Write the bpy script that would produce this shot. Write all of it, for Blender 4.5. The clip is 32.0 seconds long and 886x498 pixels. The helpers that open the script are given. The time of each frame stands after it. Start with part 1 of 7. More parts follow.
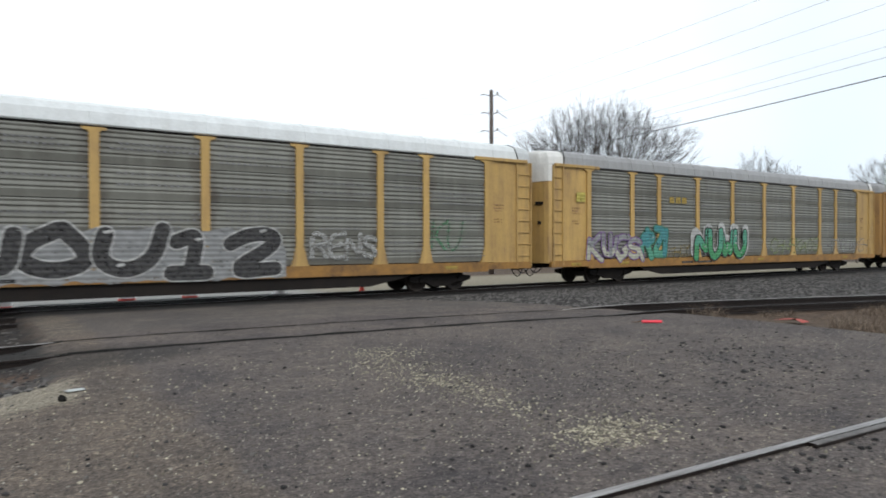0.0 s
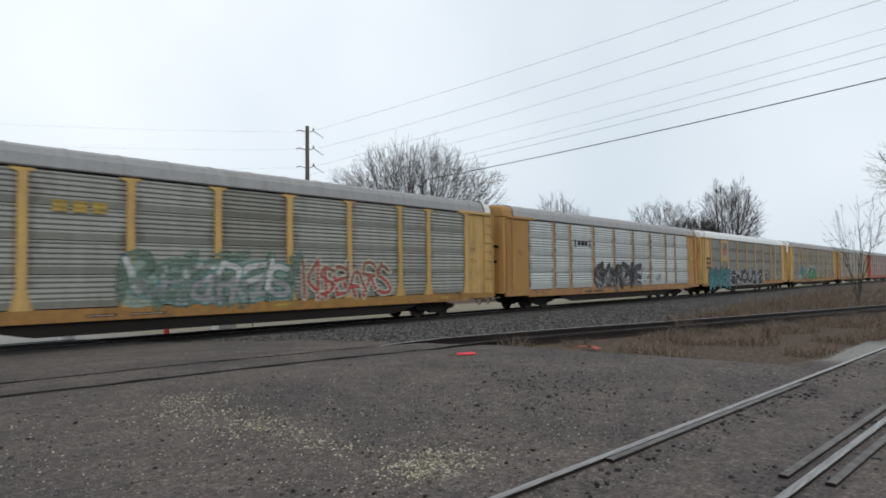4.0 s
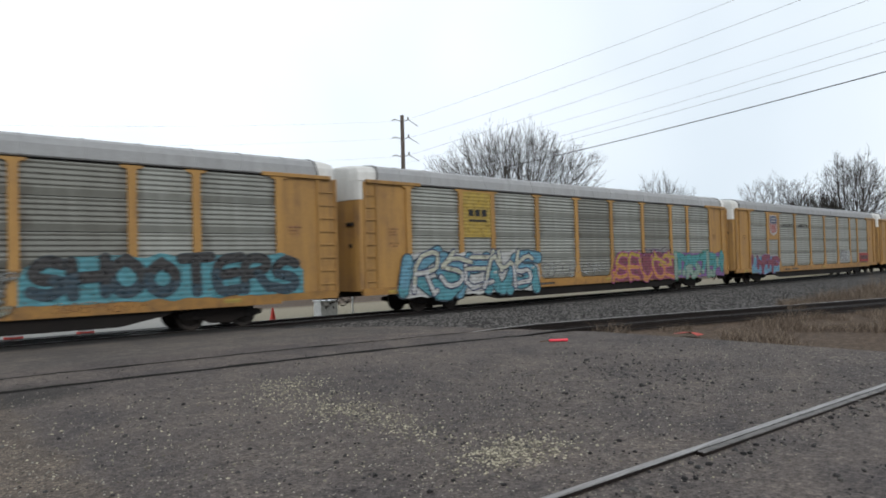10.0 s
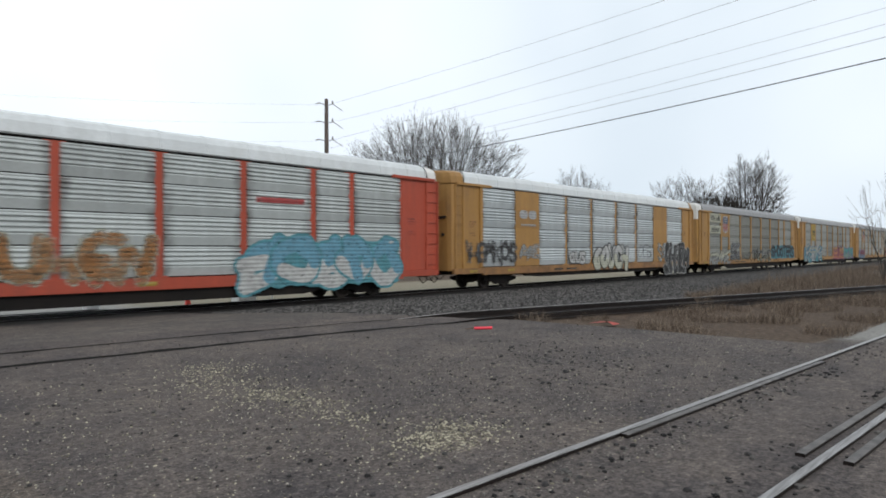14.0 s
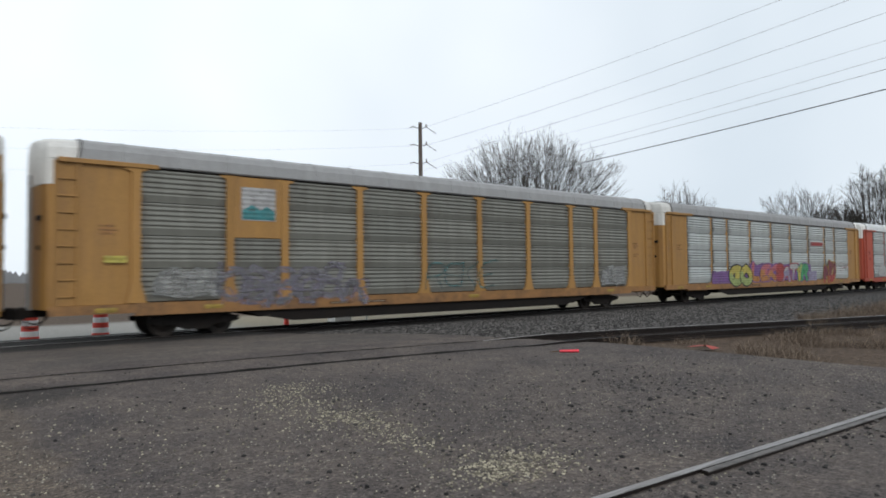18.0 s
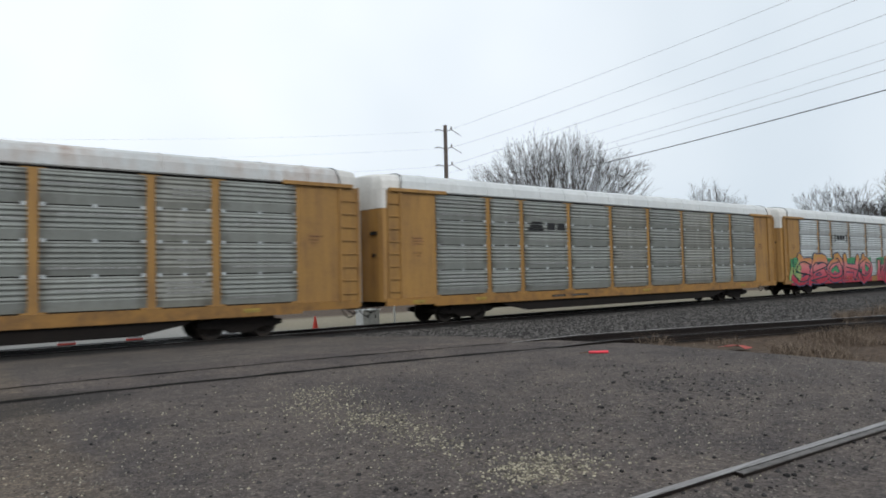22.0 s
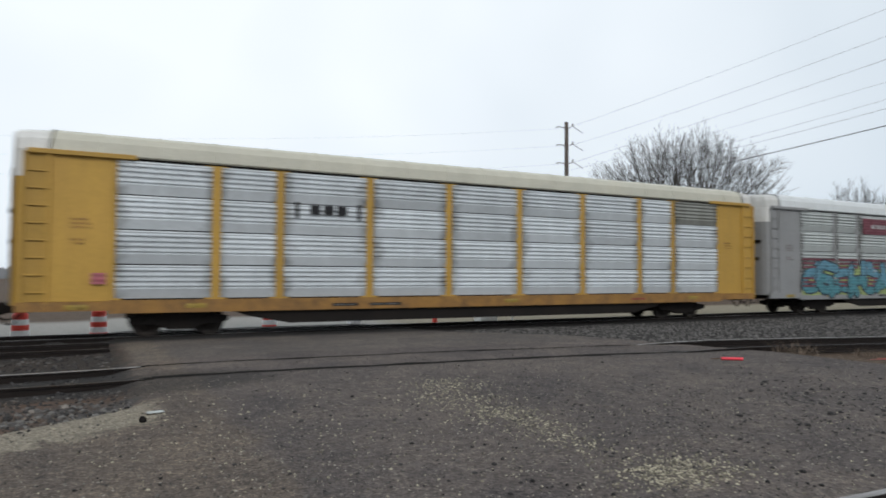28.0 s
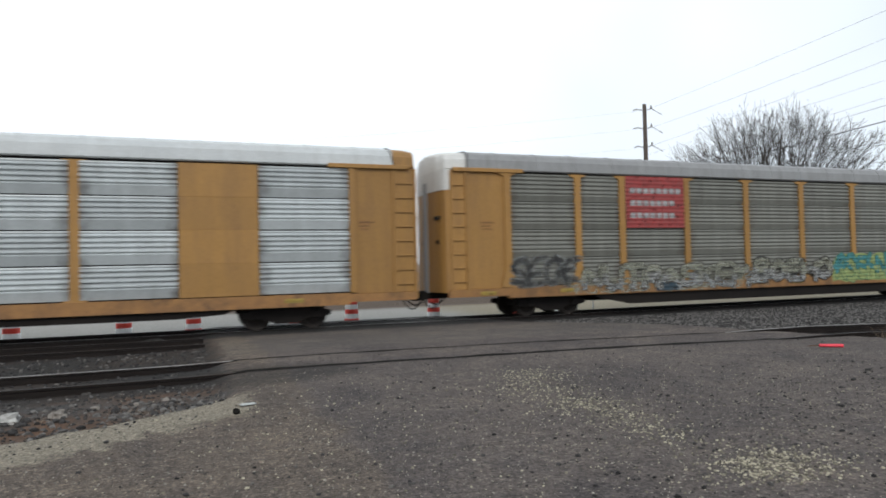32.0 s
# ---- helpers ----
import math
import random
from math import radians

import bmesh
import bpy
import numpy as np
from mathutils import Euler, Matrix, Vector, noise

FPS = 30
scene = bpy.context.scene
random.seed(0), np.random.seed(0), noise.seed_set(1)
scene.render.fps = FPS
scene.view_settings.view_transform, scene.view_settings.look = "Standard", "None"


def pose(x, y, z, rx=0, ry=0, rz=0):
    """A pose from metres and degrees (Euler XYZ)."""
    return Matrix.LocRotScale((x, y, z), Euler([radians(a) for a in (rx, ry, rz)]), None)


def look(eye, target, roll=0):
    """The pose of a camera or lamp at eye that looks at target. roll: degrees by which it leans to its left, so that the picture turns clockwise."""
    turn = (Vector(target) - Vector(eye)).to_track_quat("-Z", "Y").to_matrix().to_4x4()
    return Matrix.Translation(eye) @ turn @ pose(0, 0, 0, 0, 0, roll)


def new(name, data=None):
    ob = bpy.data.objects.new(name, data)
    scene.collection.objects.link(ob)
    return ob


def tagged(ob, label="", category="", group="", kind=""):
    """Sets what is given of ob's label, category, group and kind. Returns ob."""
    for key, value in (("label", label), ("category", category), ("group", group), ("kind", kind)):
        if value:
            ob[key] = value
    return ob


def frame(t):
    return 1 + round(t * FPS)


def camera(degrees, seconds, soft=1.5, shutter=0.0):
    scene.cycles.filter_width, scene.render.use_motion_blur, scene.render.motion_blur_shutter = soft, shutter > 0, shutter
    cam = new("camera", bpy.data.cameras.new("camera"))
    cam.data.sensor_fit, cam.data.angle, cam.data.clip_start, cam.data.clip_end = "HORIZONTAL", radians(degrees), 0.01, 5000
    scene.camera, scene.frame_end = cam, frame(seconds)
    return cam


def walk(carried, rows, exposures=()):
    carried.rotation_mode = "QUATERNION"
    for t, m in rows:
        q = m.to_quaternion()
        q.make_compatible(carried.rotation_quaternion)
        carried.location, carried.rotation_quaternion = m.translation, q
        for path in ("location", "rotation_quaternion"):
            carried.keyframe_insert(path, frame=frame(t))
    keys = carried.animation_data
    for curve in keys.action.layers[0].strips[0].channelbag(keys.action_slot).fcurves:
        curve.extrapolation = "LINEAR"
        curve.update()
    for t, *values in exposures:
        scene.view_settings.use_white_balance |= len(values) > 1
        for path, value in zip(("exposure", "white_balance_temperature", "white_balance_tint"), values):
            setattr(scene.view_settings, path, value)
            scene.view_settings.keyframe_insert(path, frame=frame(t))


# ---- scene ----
cam = camera(67.11, 32.0, soft=1.72, shutter=0.24)
EXPOSURES = ((0.0, 0.24), (1.0, 0.06), (2.0, -0.14), (2.5, -0.14), (4.5, -0.15), (5.0, -0.18), (6.0, -0.18), (8.0, -0.1), (9.5, 0.0), (11.0, 0.06), (13.0, 0.06), (16.0, -0.16), (19.0, -0.08), (23.0, -0.18), (24.0, -0.24), (25.0, -0.14), (28.0, -0.16), (29.0, -0.15), (30.0, -0.02), (32.0, 0.05))
SKY_STRENGTH = 0.122
# the plan: x along the railway, y away from the camera, z up from the paved crossing, metres
MAIN_Y, MAIN_Z = 21.68, -0.20
NEAR_Y, NEAR_SLOPE = 2.455, -0.0625        # middle of the near track, and how it closes in along x
LOW_Z = -0.62                              # the road and fields behind the railway
TRAIN_X0, SPEED, PITCH, BOGIE_X = 32.90, 16.958, 29.15, 10.0


def mid_y(x):
    """The middle of the side track, which bends towards the near track."""
    if x < 0:
        return 11.95 - 0.004 * x
    if x < 20:
        return 11.95 - 0.0081 * x * x - 0.004 * x
    return 8.63 - 0.29 * (x - 20) + 0.0014 * (min(x, 90) - 20) ** 2


def right_edge(y):
    """Where the paving of the crossing ends, ahead."""
    return 12.9 - 0.30 * max(0.0, y - 9.5)


def left_edge(y):
    """Where the paving ends, behind; towards the camera it spreads out."""
    return 0.55 - max(0.0, 9.6 - y) ** 2 * 0.62


PATH = [
    (0.0, pose(-0.129, 0.081, 1.613, 89.420, 0.106, -33.980)),
    (0.5, pose(-0.180, 0.108, 1.617, 90.878, 0.479, -41.674)),
    (1.0, pose(-0.151, 0.143, 1.615, 91.350, 0.389, -45.415)),
    (1.5, pose(-0.160, 0.144, 1.612, 91.750, 0.130, -47.337)),
    (2.0, pose(-0.177, 0.129, 1.614, 91.883, -0.184, -47.983)),
    (2.5, pose(-0.184, 0.121, 1.609, 91.949, -0.360, -50.205)),
    (4.5, pose(-0.179, 0.073, 1.619, 92.646, 1.131, -49.575)),
    (5.0, pose(-0.170, 0.064, 1.626, 92.824, 1.784, -49.814)),
    (5.5, pose(-0.072, 0.014, 1.635, 93.230, 1.079, -46.245)),
    (6.0, pose(-0.016, -0.050, 1.639, 92.977, 0.318, -43.479)),
    (6.5, pose(-0.052, -0.061, 1.638, 92.480, 0.065, -43.910)),
    (7.0, pose(-0.046, -0.020, 1.632, 92.113, -0.242, -44.996)),
    (7.5, pose(-0.040, -0.009, 1.627, 91.838, 0.055, -46.142)),
    (8.0, pose(-0.019, -0.003, 1.629, 91.532, 0.314, -46.304)),
    (8.5, pose(-0.013, 0.009, 1.632, 91.736, 0.281, -45.532)),
    (9.0, pose(-0.004, 0.010, 1.629, 91.667, 0.304, -43.226)),
    (9.5, pose(-0.008, -0.011, 1.631, 91.511, 1.010, -41.915)),
    (10.0, pose(-0.022, -0.018, 1.628, 91.366, 1.541, -41.142)),
    (10.5, pose(-0.016, -0.033, 1.627, 91.354, 1.630, -41.123)),
    (11.0, pose(-0.070, 0.029, 1.616, 91.092, 1.425, -41.294)),
    (11.5, pose(-0.136, 0.068, 1.610, 90.327, 1.440, -43.497)),
    (12.0, pose(-0.131, 0.086, 1.616, 89.869, 1.405, -44.511)),
    (12.5, pose(-0.140, 0.092, 1.611, 89.735, 0.840, -45.643)),
    (13.0, pose(-0.165, 0.087, 1.608, 89.759, 0.202, -46.430)),
    (13.5, pose(-0.160, 0.084, 1.612, 89.885, 0.331, -47.064)),
    (15.5, pose(-0.120, 0.082, 1.613, 91.789, -0.645, -50.566)),
    (16.0, pose(0.031, 0.057, 1.610, 92.378, -0.625, -50.227)),
    (16.5, pose(0.145, 0.007, 1.618, 91.953, -0.442, -42.931)),
    (17.0, pose(0.169, 0.005, 1.622, 91.588, 0.196, -41.435)),
    (17.5, pose(0.176, -0.011, 1.627, 91.841, 0.685, -40.696)),
    (18.0, pose(0.183, -0.028, 1.620, 92.062, 0.596, -39.592)),
    (18.5, pose(0.204, -0.061, 1.623, 91.968, 0.549, -40.370)),
    (19.0, pose(0.203, -0.053, 1.631, 91.816, 0.134, -43.279)),
    (19.5, pose(0.197, -0.037, 1.617, 91.706, 0.256, -43.760)),
    (20.0, pose(0.185, -0.023, 1.613, 91.499, 0.245, -42.069)),
    (20.5, pose(0.164, -0.011, 1.619, 91.331, 0.195, -38.764)),
    (21.0, pose(0.169, -0.004, 1.619, 91.410, 0.508, -36.551)),
    (21.5, pose(0.187, -0.015, 1.618, 91.879, 0.732, -36.385)),
    (22.0, pose(0.199, -0.025, 1.614, 92.309, 1.361, -37.251)),
    (22.5, pose(0.186, -0.067, 1.617, 92.932, 1.762, -37.126)),
    (23.0, pose(0.132, -0.091, 1.621, 93.420, 1.958, -34.093)),
    (23.5, pose(0.068, -0.083, 1.608, 93.739, 1.804, -33.320)),
    (24.0, pose(-0.003, -0.084, 1.609, 93.826, 1.843, -32.423)),
    (24.5, pose(0.019, -0.066, 1.615, 92.894, 1.667, -31.274)),
    (25.0, pose(0.011, -0.095, 1.616, 92.686, 0.728, -31.689)),
    (25.5, pose(-0.002, -0.100, 1.616, 92.497, 0.159, -32.196)),
    (27.5, pose(-0.014, -0.081, 1.607, 91.164, -0.189, -31.521)),
    (28.0, pose(-0.041, -0.016, 1.598, 92.196, -0.276, -27.482)),
    (28.5, pose(-0.033, -0.008, 1.590, 92.171, -0.683, -22.020)),
    (29.0, pose(-0.023, -0.022, 1.600, 92.074, -0.276, -22.267)),
    (29.5, pose(-0.023, -0.031, 1.602, 91.917, 0.356, -21.291)),
    (30.0, pose(-0.016, -0.037, 1.585, 91.916, 1.152, -20.431)),
    (30.5, pose(-0.033, -0.016, 1.603, 91.605, 1.187, -20.349)),
    (31.0, pose(-0.039, -0.000, 1.604, 91.515, 1.194, -20.534)),
    (31.5, pose(-0.040, -0.007, 1.605, 91.540, 1.239, -20.756)),
    (32.0, pose(-0.034, -0.020, 1.603, 91.506, 1.302, -20.813)),
]
walk(cam, PATH, EXPOSURES)
# ---- world and light: an overcast winter day ----
world = bpy.data.worlds.new("overcast_sky")
scene.world = world
world.use_nodes = True
wn, wl = world.node_tree.nodes, world.node_tree.links
for n in list(wn):
    wn.remove(n)
SUN_EL, SUN_ROT = radians(38), radians(200)
sky = wn.new("ShaderNodeTexSky")
sky.sky_type, sky.sun_disc, sky.sun_elevation, sky.sun_rotation = "NISHITA", False, SUN_EL, SUN_ROT
sky.dust_density, sky.air_density = 3.0, 1.0
grey = wn.new("ShaderNodeHueSaturation")
grey.inputs["Saturation"].default_value = 0.12
wl.new(sky.outputs[0], grey.inputs["Color"])
# the cloud deck: an even bright veil with broad soft patches, laid over the clear sky
tc = wn.new("ShaderNodeTexCoord")
nz = wn.new("ShaderNodeTexNoise")
nz.inputs["Scale"].default_value, nz.inputs["Detail"].default_value = 1.6, 3.0
wl.new(tc.outputs["Generated"], nz.inputs["Vector"])
cr = wn.new("ShaderNodeValToRGB")
cr.color_ramp.elements[0].position, cr.color_ramp.elements[0].color = 0.22, (6.3, 7.2, 8.05, 1)
cr.color_ramp.elements[1].position, cr.color_ramp.elements[1].color = 0.70, (9.2, 9.85, 10.45, 1)
# the deck thins towards one side, where it is brighter
geo = wn.new("ShaderNodeVectorMath")
geo.operation = "DOT_PRODUCT"
geo.inputs[1].default_value = (-0.22, 0.72, 0.66)
wl.new(tc.outputs["Generated"], geo.inputs[0])
thin = wn.new("ShaderNodeMath")
thin.operation = "MULTIPLY_ADD"
thin.inputs[1].default_value = 0.34
wl.new(geo.outputs["Value"], thin.inputs[0])
wl.new(nz.outputs["Fac"], thin.inputs[2])
shift = wn.new("ShaderNodeMath")
shift.operation = "SUBTRACT"
shift.inputs[1].default_value = 0.22
wl.new(thin.outputs[0], shift.inputs[0])
wl.new(shift.outputs[0], cr.inputs[0])
mixc = wn.new("ShaderNodeMixRGB")
mixc.inputs[0].default_value = 0.88
wl.new(grey.outputs[0], mixc.inputs[1])
wl.new(cr.outputs[0], mixc.inputs[2])
bg = wn.new("ShaderNodeBackground")
bg.inputs["Strength"].default_value = SKY_STRENGTH
wl.new(mixc.outputs[0], bg.inputs["Color"])
wo = wn.new("ShaderNodeOutputWorld")
wl.new(bg.outputs[0], wo.inputs["Surface"])
sun = new("sun", bpy.data.lights.new("sun", "SUN"))
sun.data.energy, sun.data.angle, sun.data.color = 1.3, radians(25), (1.0, 0.97, 0.92)
sun.matrix_world = look((0, 0, 50), (0 + 50 * math.sin(SUN_ROT) * -1, 0 + 50 * math.cos(SUN_ROT) * -1, 50 - 50 * math.tan(SUN_EL)))


# ---- materials ----
def material(name, rough=0.8, metal=0.0):
    m = bpy.data.materials.new(name)
    m.use_nodes = True
    b = m.node_tree.nodes["Principled BSDF"]
    b.inputs["Roughness"].default_value, b.inputs["Metallic"].default_value = rough, metal
    return m, m.node_tree.nodes, m.node_tree.links, b


def noise_node(n, l, scale, detail=4.0, vec=None, rough=0.6):
    t = n.new("ShaderNodeTexNoise")
    t.inputs["Scale"].default_value, t.inputs["Detail"].default_value, t.inputs["Roughness"].default_value = scale, detail, rough
    if vec is not None:
        l.new(vec, t.inputs["Vector"])
    return t.outputs["Fac"]


def ramp(n, l, fac, stops):
    r = n.new("ShaderNodeValToRGB")
    e = r.color_ramp.elements
    while len(e) < len(stops):
        e.new(0.5)
    for i, (p, c) in enumerate(stops):
        e[i].position, e[i].color = p, (*c, 1) if len(c) == 3 else c
    l.new(fac, r.inputs[0])
    return r.outputs[0]


def mix(n, l, fac, a, b, kind="MIX"):
    m = n.new("ShaderNodeMixRGB")
    m.blend_type = kind
    for i, v in enumerate((fac, a, b)):
        if hasattr(v, "is_linked"):
            l.new(v, m.inputs[i])
        elif isinstance(v, (int, float)):
            m.inputs[i].default_value = v
        else:
            m.inputs[i].default_value = (*v, 1)
    return m.outputs[0]


def maths(n, l, op, a, b=0.0, c=0.0):
    m = n.new("ShaderNodeMath")
    m.operation = op
    for i, v in enumerate((a, b, c)):
        if hasattr(v, "is_linked"):
            l.new(v, m.inputs[i])
        else:
            m.inputs[i].default_value = v
    return m.outputs[0]


def bump(n, l, b, height, strength, dist=0.02):
    bn = n.new("ShaderNodeBump")
    bn.inputs["Strength"].default_value, bn.inputs["Distance"].default_value = strength, dist
    l.new(height, bn.inputs["Height"])
    l.new(bn.outputs[0], b.inputs["Normal"])


def object_vec(n, l, scale=(1, 1, 1)):
    t = n.new("ShaderNodeTexCoord")
    m = n.new("ShaderNodeMapping")
    m.inputs["Scale"].default_value = scale
    l.new(t.outputs["Object"], m.inputs["Vector"])
    return m.outputs[0], t


def painted(name, color, dirt=(0.10, 0.075, 0.05), amount=0.5, rough=0.6, metal=0.0, streak=True):
    """Weathered paint or sheet metal on a car: grime in streaks down the side, blotches and fine speckle."""
    m, n, l, b = material(name, rough, metal)
    v1, t = object_vec(n, l, (3.0, 3.0, 0.35 if streak else 3.0))
    v2, _ = object_vec(n, l, (0.7, 0.7, 0.9))
    v3, _ = object_vec(n, l, (14, 14, 14))
    info = n.new("ShaderNodeObjectInfo")
    add = n.new("ShaderNodeVectorMath")
    add.operation = "ADD"
    l.new(v2, add.inputs[0])
    sc = n.new("ShaderNodeVectorMath")
    sc.operation = "SCALE"
    l.new(info.outputs["Random"], sc.inputs[0])
    sc.inputs["Scale"].default_value = 40.0
    l.new(sc.outputs[0], add.inputs[1])
    big = noise_node(n, l, 1.0, 3, add.outputs[0])
    st = noise_node(n, l, 1.2, 5, v1, 0.7)
    fine = noise_node(n, l, 1.0, 3, v3)
    f = maths(n, l, "MULTIPLY", st, big)
    mask = ramp(n, l, f, [(0.16, (0, 0, 0)), (0.46, (1, 1, 1))])
    mk = maths(n, l, "MULTIPLY", mask, amount)
    shade = ramp(n, l, big, [(0.25, tuple(c * 0.82 for c in color)), (0.75, tuple(min(1, c * 1.12) for c in color))])
    col = mix(n, l, mk, shade, dirt)
    sp = ramp(n, l, fine, [(0.30, (0.80, 0.80, 0.80)), (0.6, (1, 1, 1))])
    col = mix(n, l, 0.6, col, sp, "MULTIPLY")
    if name.endswith("sheet") and "roof" not in name:      # dark brown creeps in unevenly from the side edges of a sheet
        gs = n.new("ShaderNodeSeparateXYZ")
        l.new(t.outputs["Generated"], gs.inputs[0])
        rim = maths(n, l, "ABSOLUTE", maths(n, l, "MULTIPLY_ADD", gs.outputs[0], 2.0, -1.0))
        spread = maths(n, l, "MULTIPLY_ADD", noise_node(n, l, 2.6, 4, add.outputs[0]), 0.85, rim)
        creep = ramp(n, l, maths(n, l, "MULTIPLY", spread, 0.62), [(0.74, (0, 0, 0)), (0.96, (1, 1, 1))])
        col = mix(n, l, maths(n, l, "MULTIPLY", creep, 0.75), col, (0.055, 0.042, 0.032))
    tint = n.new("ShaderNodeHueSaturation")
    l.new(maths(n, l, "MULTIPLY_ADD", info.outputs["Random"], 0.22, 0.89), tint.inputs["Value"])
    l.new(col, tint.inputs["Color"])
    l.new(tint.outputs[0], b.inputs["Base Color"])
    bump(n, l, b, fine, 0.15, 0.01)
    return m


MAT = {}
YELLOW = (0.365, 0.196, 0.050)
MAT["yellow"] = painted("yellow_paint", YELLOW, (0.11, 0.058, 0.03), 0.8)
MAT["yellow_bright"] = painted("fresh_yellow_paint", (0.46, 0.27, 0.045), (0.16, 0.08, 0.03), 0.3)
MAT["yellow_pale"] = painted("faded_yellow_paint", (0.47, 0.30, 0.095), (0.13, 0.075, 0.045), 0.85)
MAT["orange"] = painted("tan_orange_paint", (0.365, 0.190, 0.048), (0.13, 0.07, 0.035), 0.6)
MAT["yellow_sill"] = painted("grimy_yellow_sill", (0.33, 0.165, 0.035), (0.075, 0.04, 0.022), 0.95, streak=False)
MAT["orange_sill"] = painted("grimy_tan_sill", (0.33, 0.16, 0.05), (0.075, 0.042, 0.025), 0.95, streak=False)
MAT["roof_rust"] = painted("rust_stained_white_roof", (0.60, 0.62, 0.62), (0.26, 0.12, 0.05), 0.75, 0.5)
MAT["red"] = painted("red_paint", (0.385, 0.058, 0.025), (0.09, 0.035, 0.025), 0.45)
MAT["greybody"] = painted("grey_paint", (0.26, 0.26, 0.26), (0.12, 0.11, 0.10), 0.4)
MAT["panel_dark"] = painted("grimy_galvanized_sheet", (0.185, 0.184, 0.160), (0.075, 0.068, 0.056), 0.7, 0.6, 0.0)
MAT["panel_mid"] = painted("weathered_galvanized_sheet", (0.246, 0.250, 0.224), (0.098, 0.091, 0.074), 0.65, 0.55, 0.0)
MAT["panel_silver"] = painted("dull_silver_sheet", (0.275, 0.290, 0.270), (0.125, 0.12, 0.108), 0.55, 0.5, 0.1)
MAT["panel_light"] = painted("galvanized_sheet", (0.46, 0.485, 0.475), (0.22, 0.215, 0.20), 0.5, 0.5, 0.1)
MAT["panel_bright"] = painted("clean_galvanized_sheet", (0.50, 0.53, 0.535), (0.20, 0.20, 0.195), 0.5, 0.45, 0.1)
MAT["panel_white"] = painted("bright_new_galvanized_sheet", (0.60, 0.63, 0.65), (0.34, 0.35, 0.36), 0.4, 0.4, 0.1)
MAT["roof_grey"] = painted("dirty_grey_roof_sheet", (0.30, 0.30, 0.30), (0.13, 0.125, 0.12), 0.6, 0.6)
MAT["roof_white"] = painted("white_roof_sheet", (0.60, 0.62, 0.62), (0.30, 0.29, 0.27), 0.4, 0.5)
MAT["roof_cream"] = painted("cream_roof_sheet", (0.48, 0.46, 0.38), (0.30, 0.27, 0.20), 0.4, 0.5)
MAT["under"] = painted("dark_underframe", (0.015, 0.013, 0.012), (0.024, 0.017, 0.013), 0.5, 0.85)
MAT["wheel"] = painted("dark_wheel_steel", (0.040, 0.034, 0.030), (0.06, 0.04, 0.03), 0.5, 0.6)
MAT["tread"] = painted("polished_tread", (0.35, 0.33, 0.31), (0.12, 0.10, 0.09), 0.4, 0.35, 0.8)
MAT["rust"] = painted("rusty_steel", (0.11, 0.055, 0.03), (0.05, 0.03, 0.02), 0.6, 0.85)
MAT["white"] = painted("dirty_white_paint", (0.66, 0.65, 0.62), (0.25, 0.22, 0.19), 0.4)
MAT["black"] = painted("black_paint", (0.022, 0.022, 0.024), (0.05, 0.045, 0.04), 0.3)

for k in ("under", "wheel", "black", "rust"):         # matt, sooty surfaces
    MAT[k].node_tree.nodes["Principled BSDF"].inputs["Specular IOR Level"].default_value = 0.15


RIB = 0.1453                                          # height of one rib of the side sheets


def spray(name, color, cover=1.0):
    """Sprayed paint over ribbed sheets: worn through in places, thinner in the furrows."""
    m, n, l, b = material("spray_" + name, 0.7)
    b.inputs["Specular IOR Level"].default_value = 0.2
    v, t = object_vec(n, l)
    f = noise_node(n, l, 2.5, 4, v)
    col = ramp(n, l, f, [(0.25, tuple(c * 0.55 for c in color)), (0.7, tuple(c * 0.85 for c in color))])
    worn = ramp(n, l, noise_node(n, l, 9.0, 4, v), [(0.36, (0.25, 0.25, 0.25)), (0.62, (1, 1, 1))])
    col = mix(n, l, maths(n, l, "MULTIPLY", worn, 0.38), col, (0.13, 0.125, 0.115))
    l.new(col, b.inputs["Base Color"])
    sep = n.new("ShaderNodeSeparateXYZ")
    l.new(t.outputs["Object"], sep.inputs[0])
    wave = maths(n, l, "SINE", maths(n, l, "MULTIPLY", maths(n, l, "ADD", sep.outputs[2], -1.30), 2 * math.pi / RIB))
    bump(n, l, b, wave, 0.45, 0.012)
    thin = noise_node(n, l, 4.5, 5, v, 0.7)
    if cover > 0.9:
        a = ramp(n, l, maths(n, l, "MULTIPLY_ADD", wave, 0.045, thin), [(0.30, (0.25, 0.25, 0.25)), (0.46, (1, 1, 1))])
    else:
        a = maths(n, l, "MULTIPLY", ramp(n, l, maths(n, l, "MULTIPLY_ADD", wave, 0.07, thin), [(0.34, (0, 0, 0)), (0.62, (1, 1, 1))]), cover)
    l.new(a, b.inputs["Alpha"])
    return m


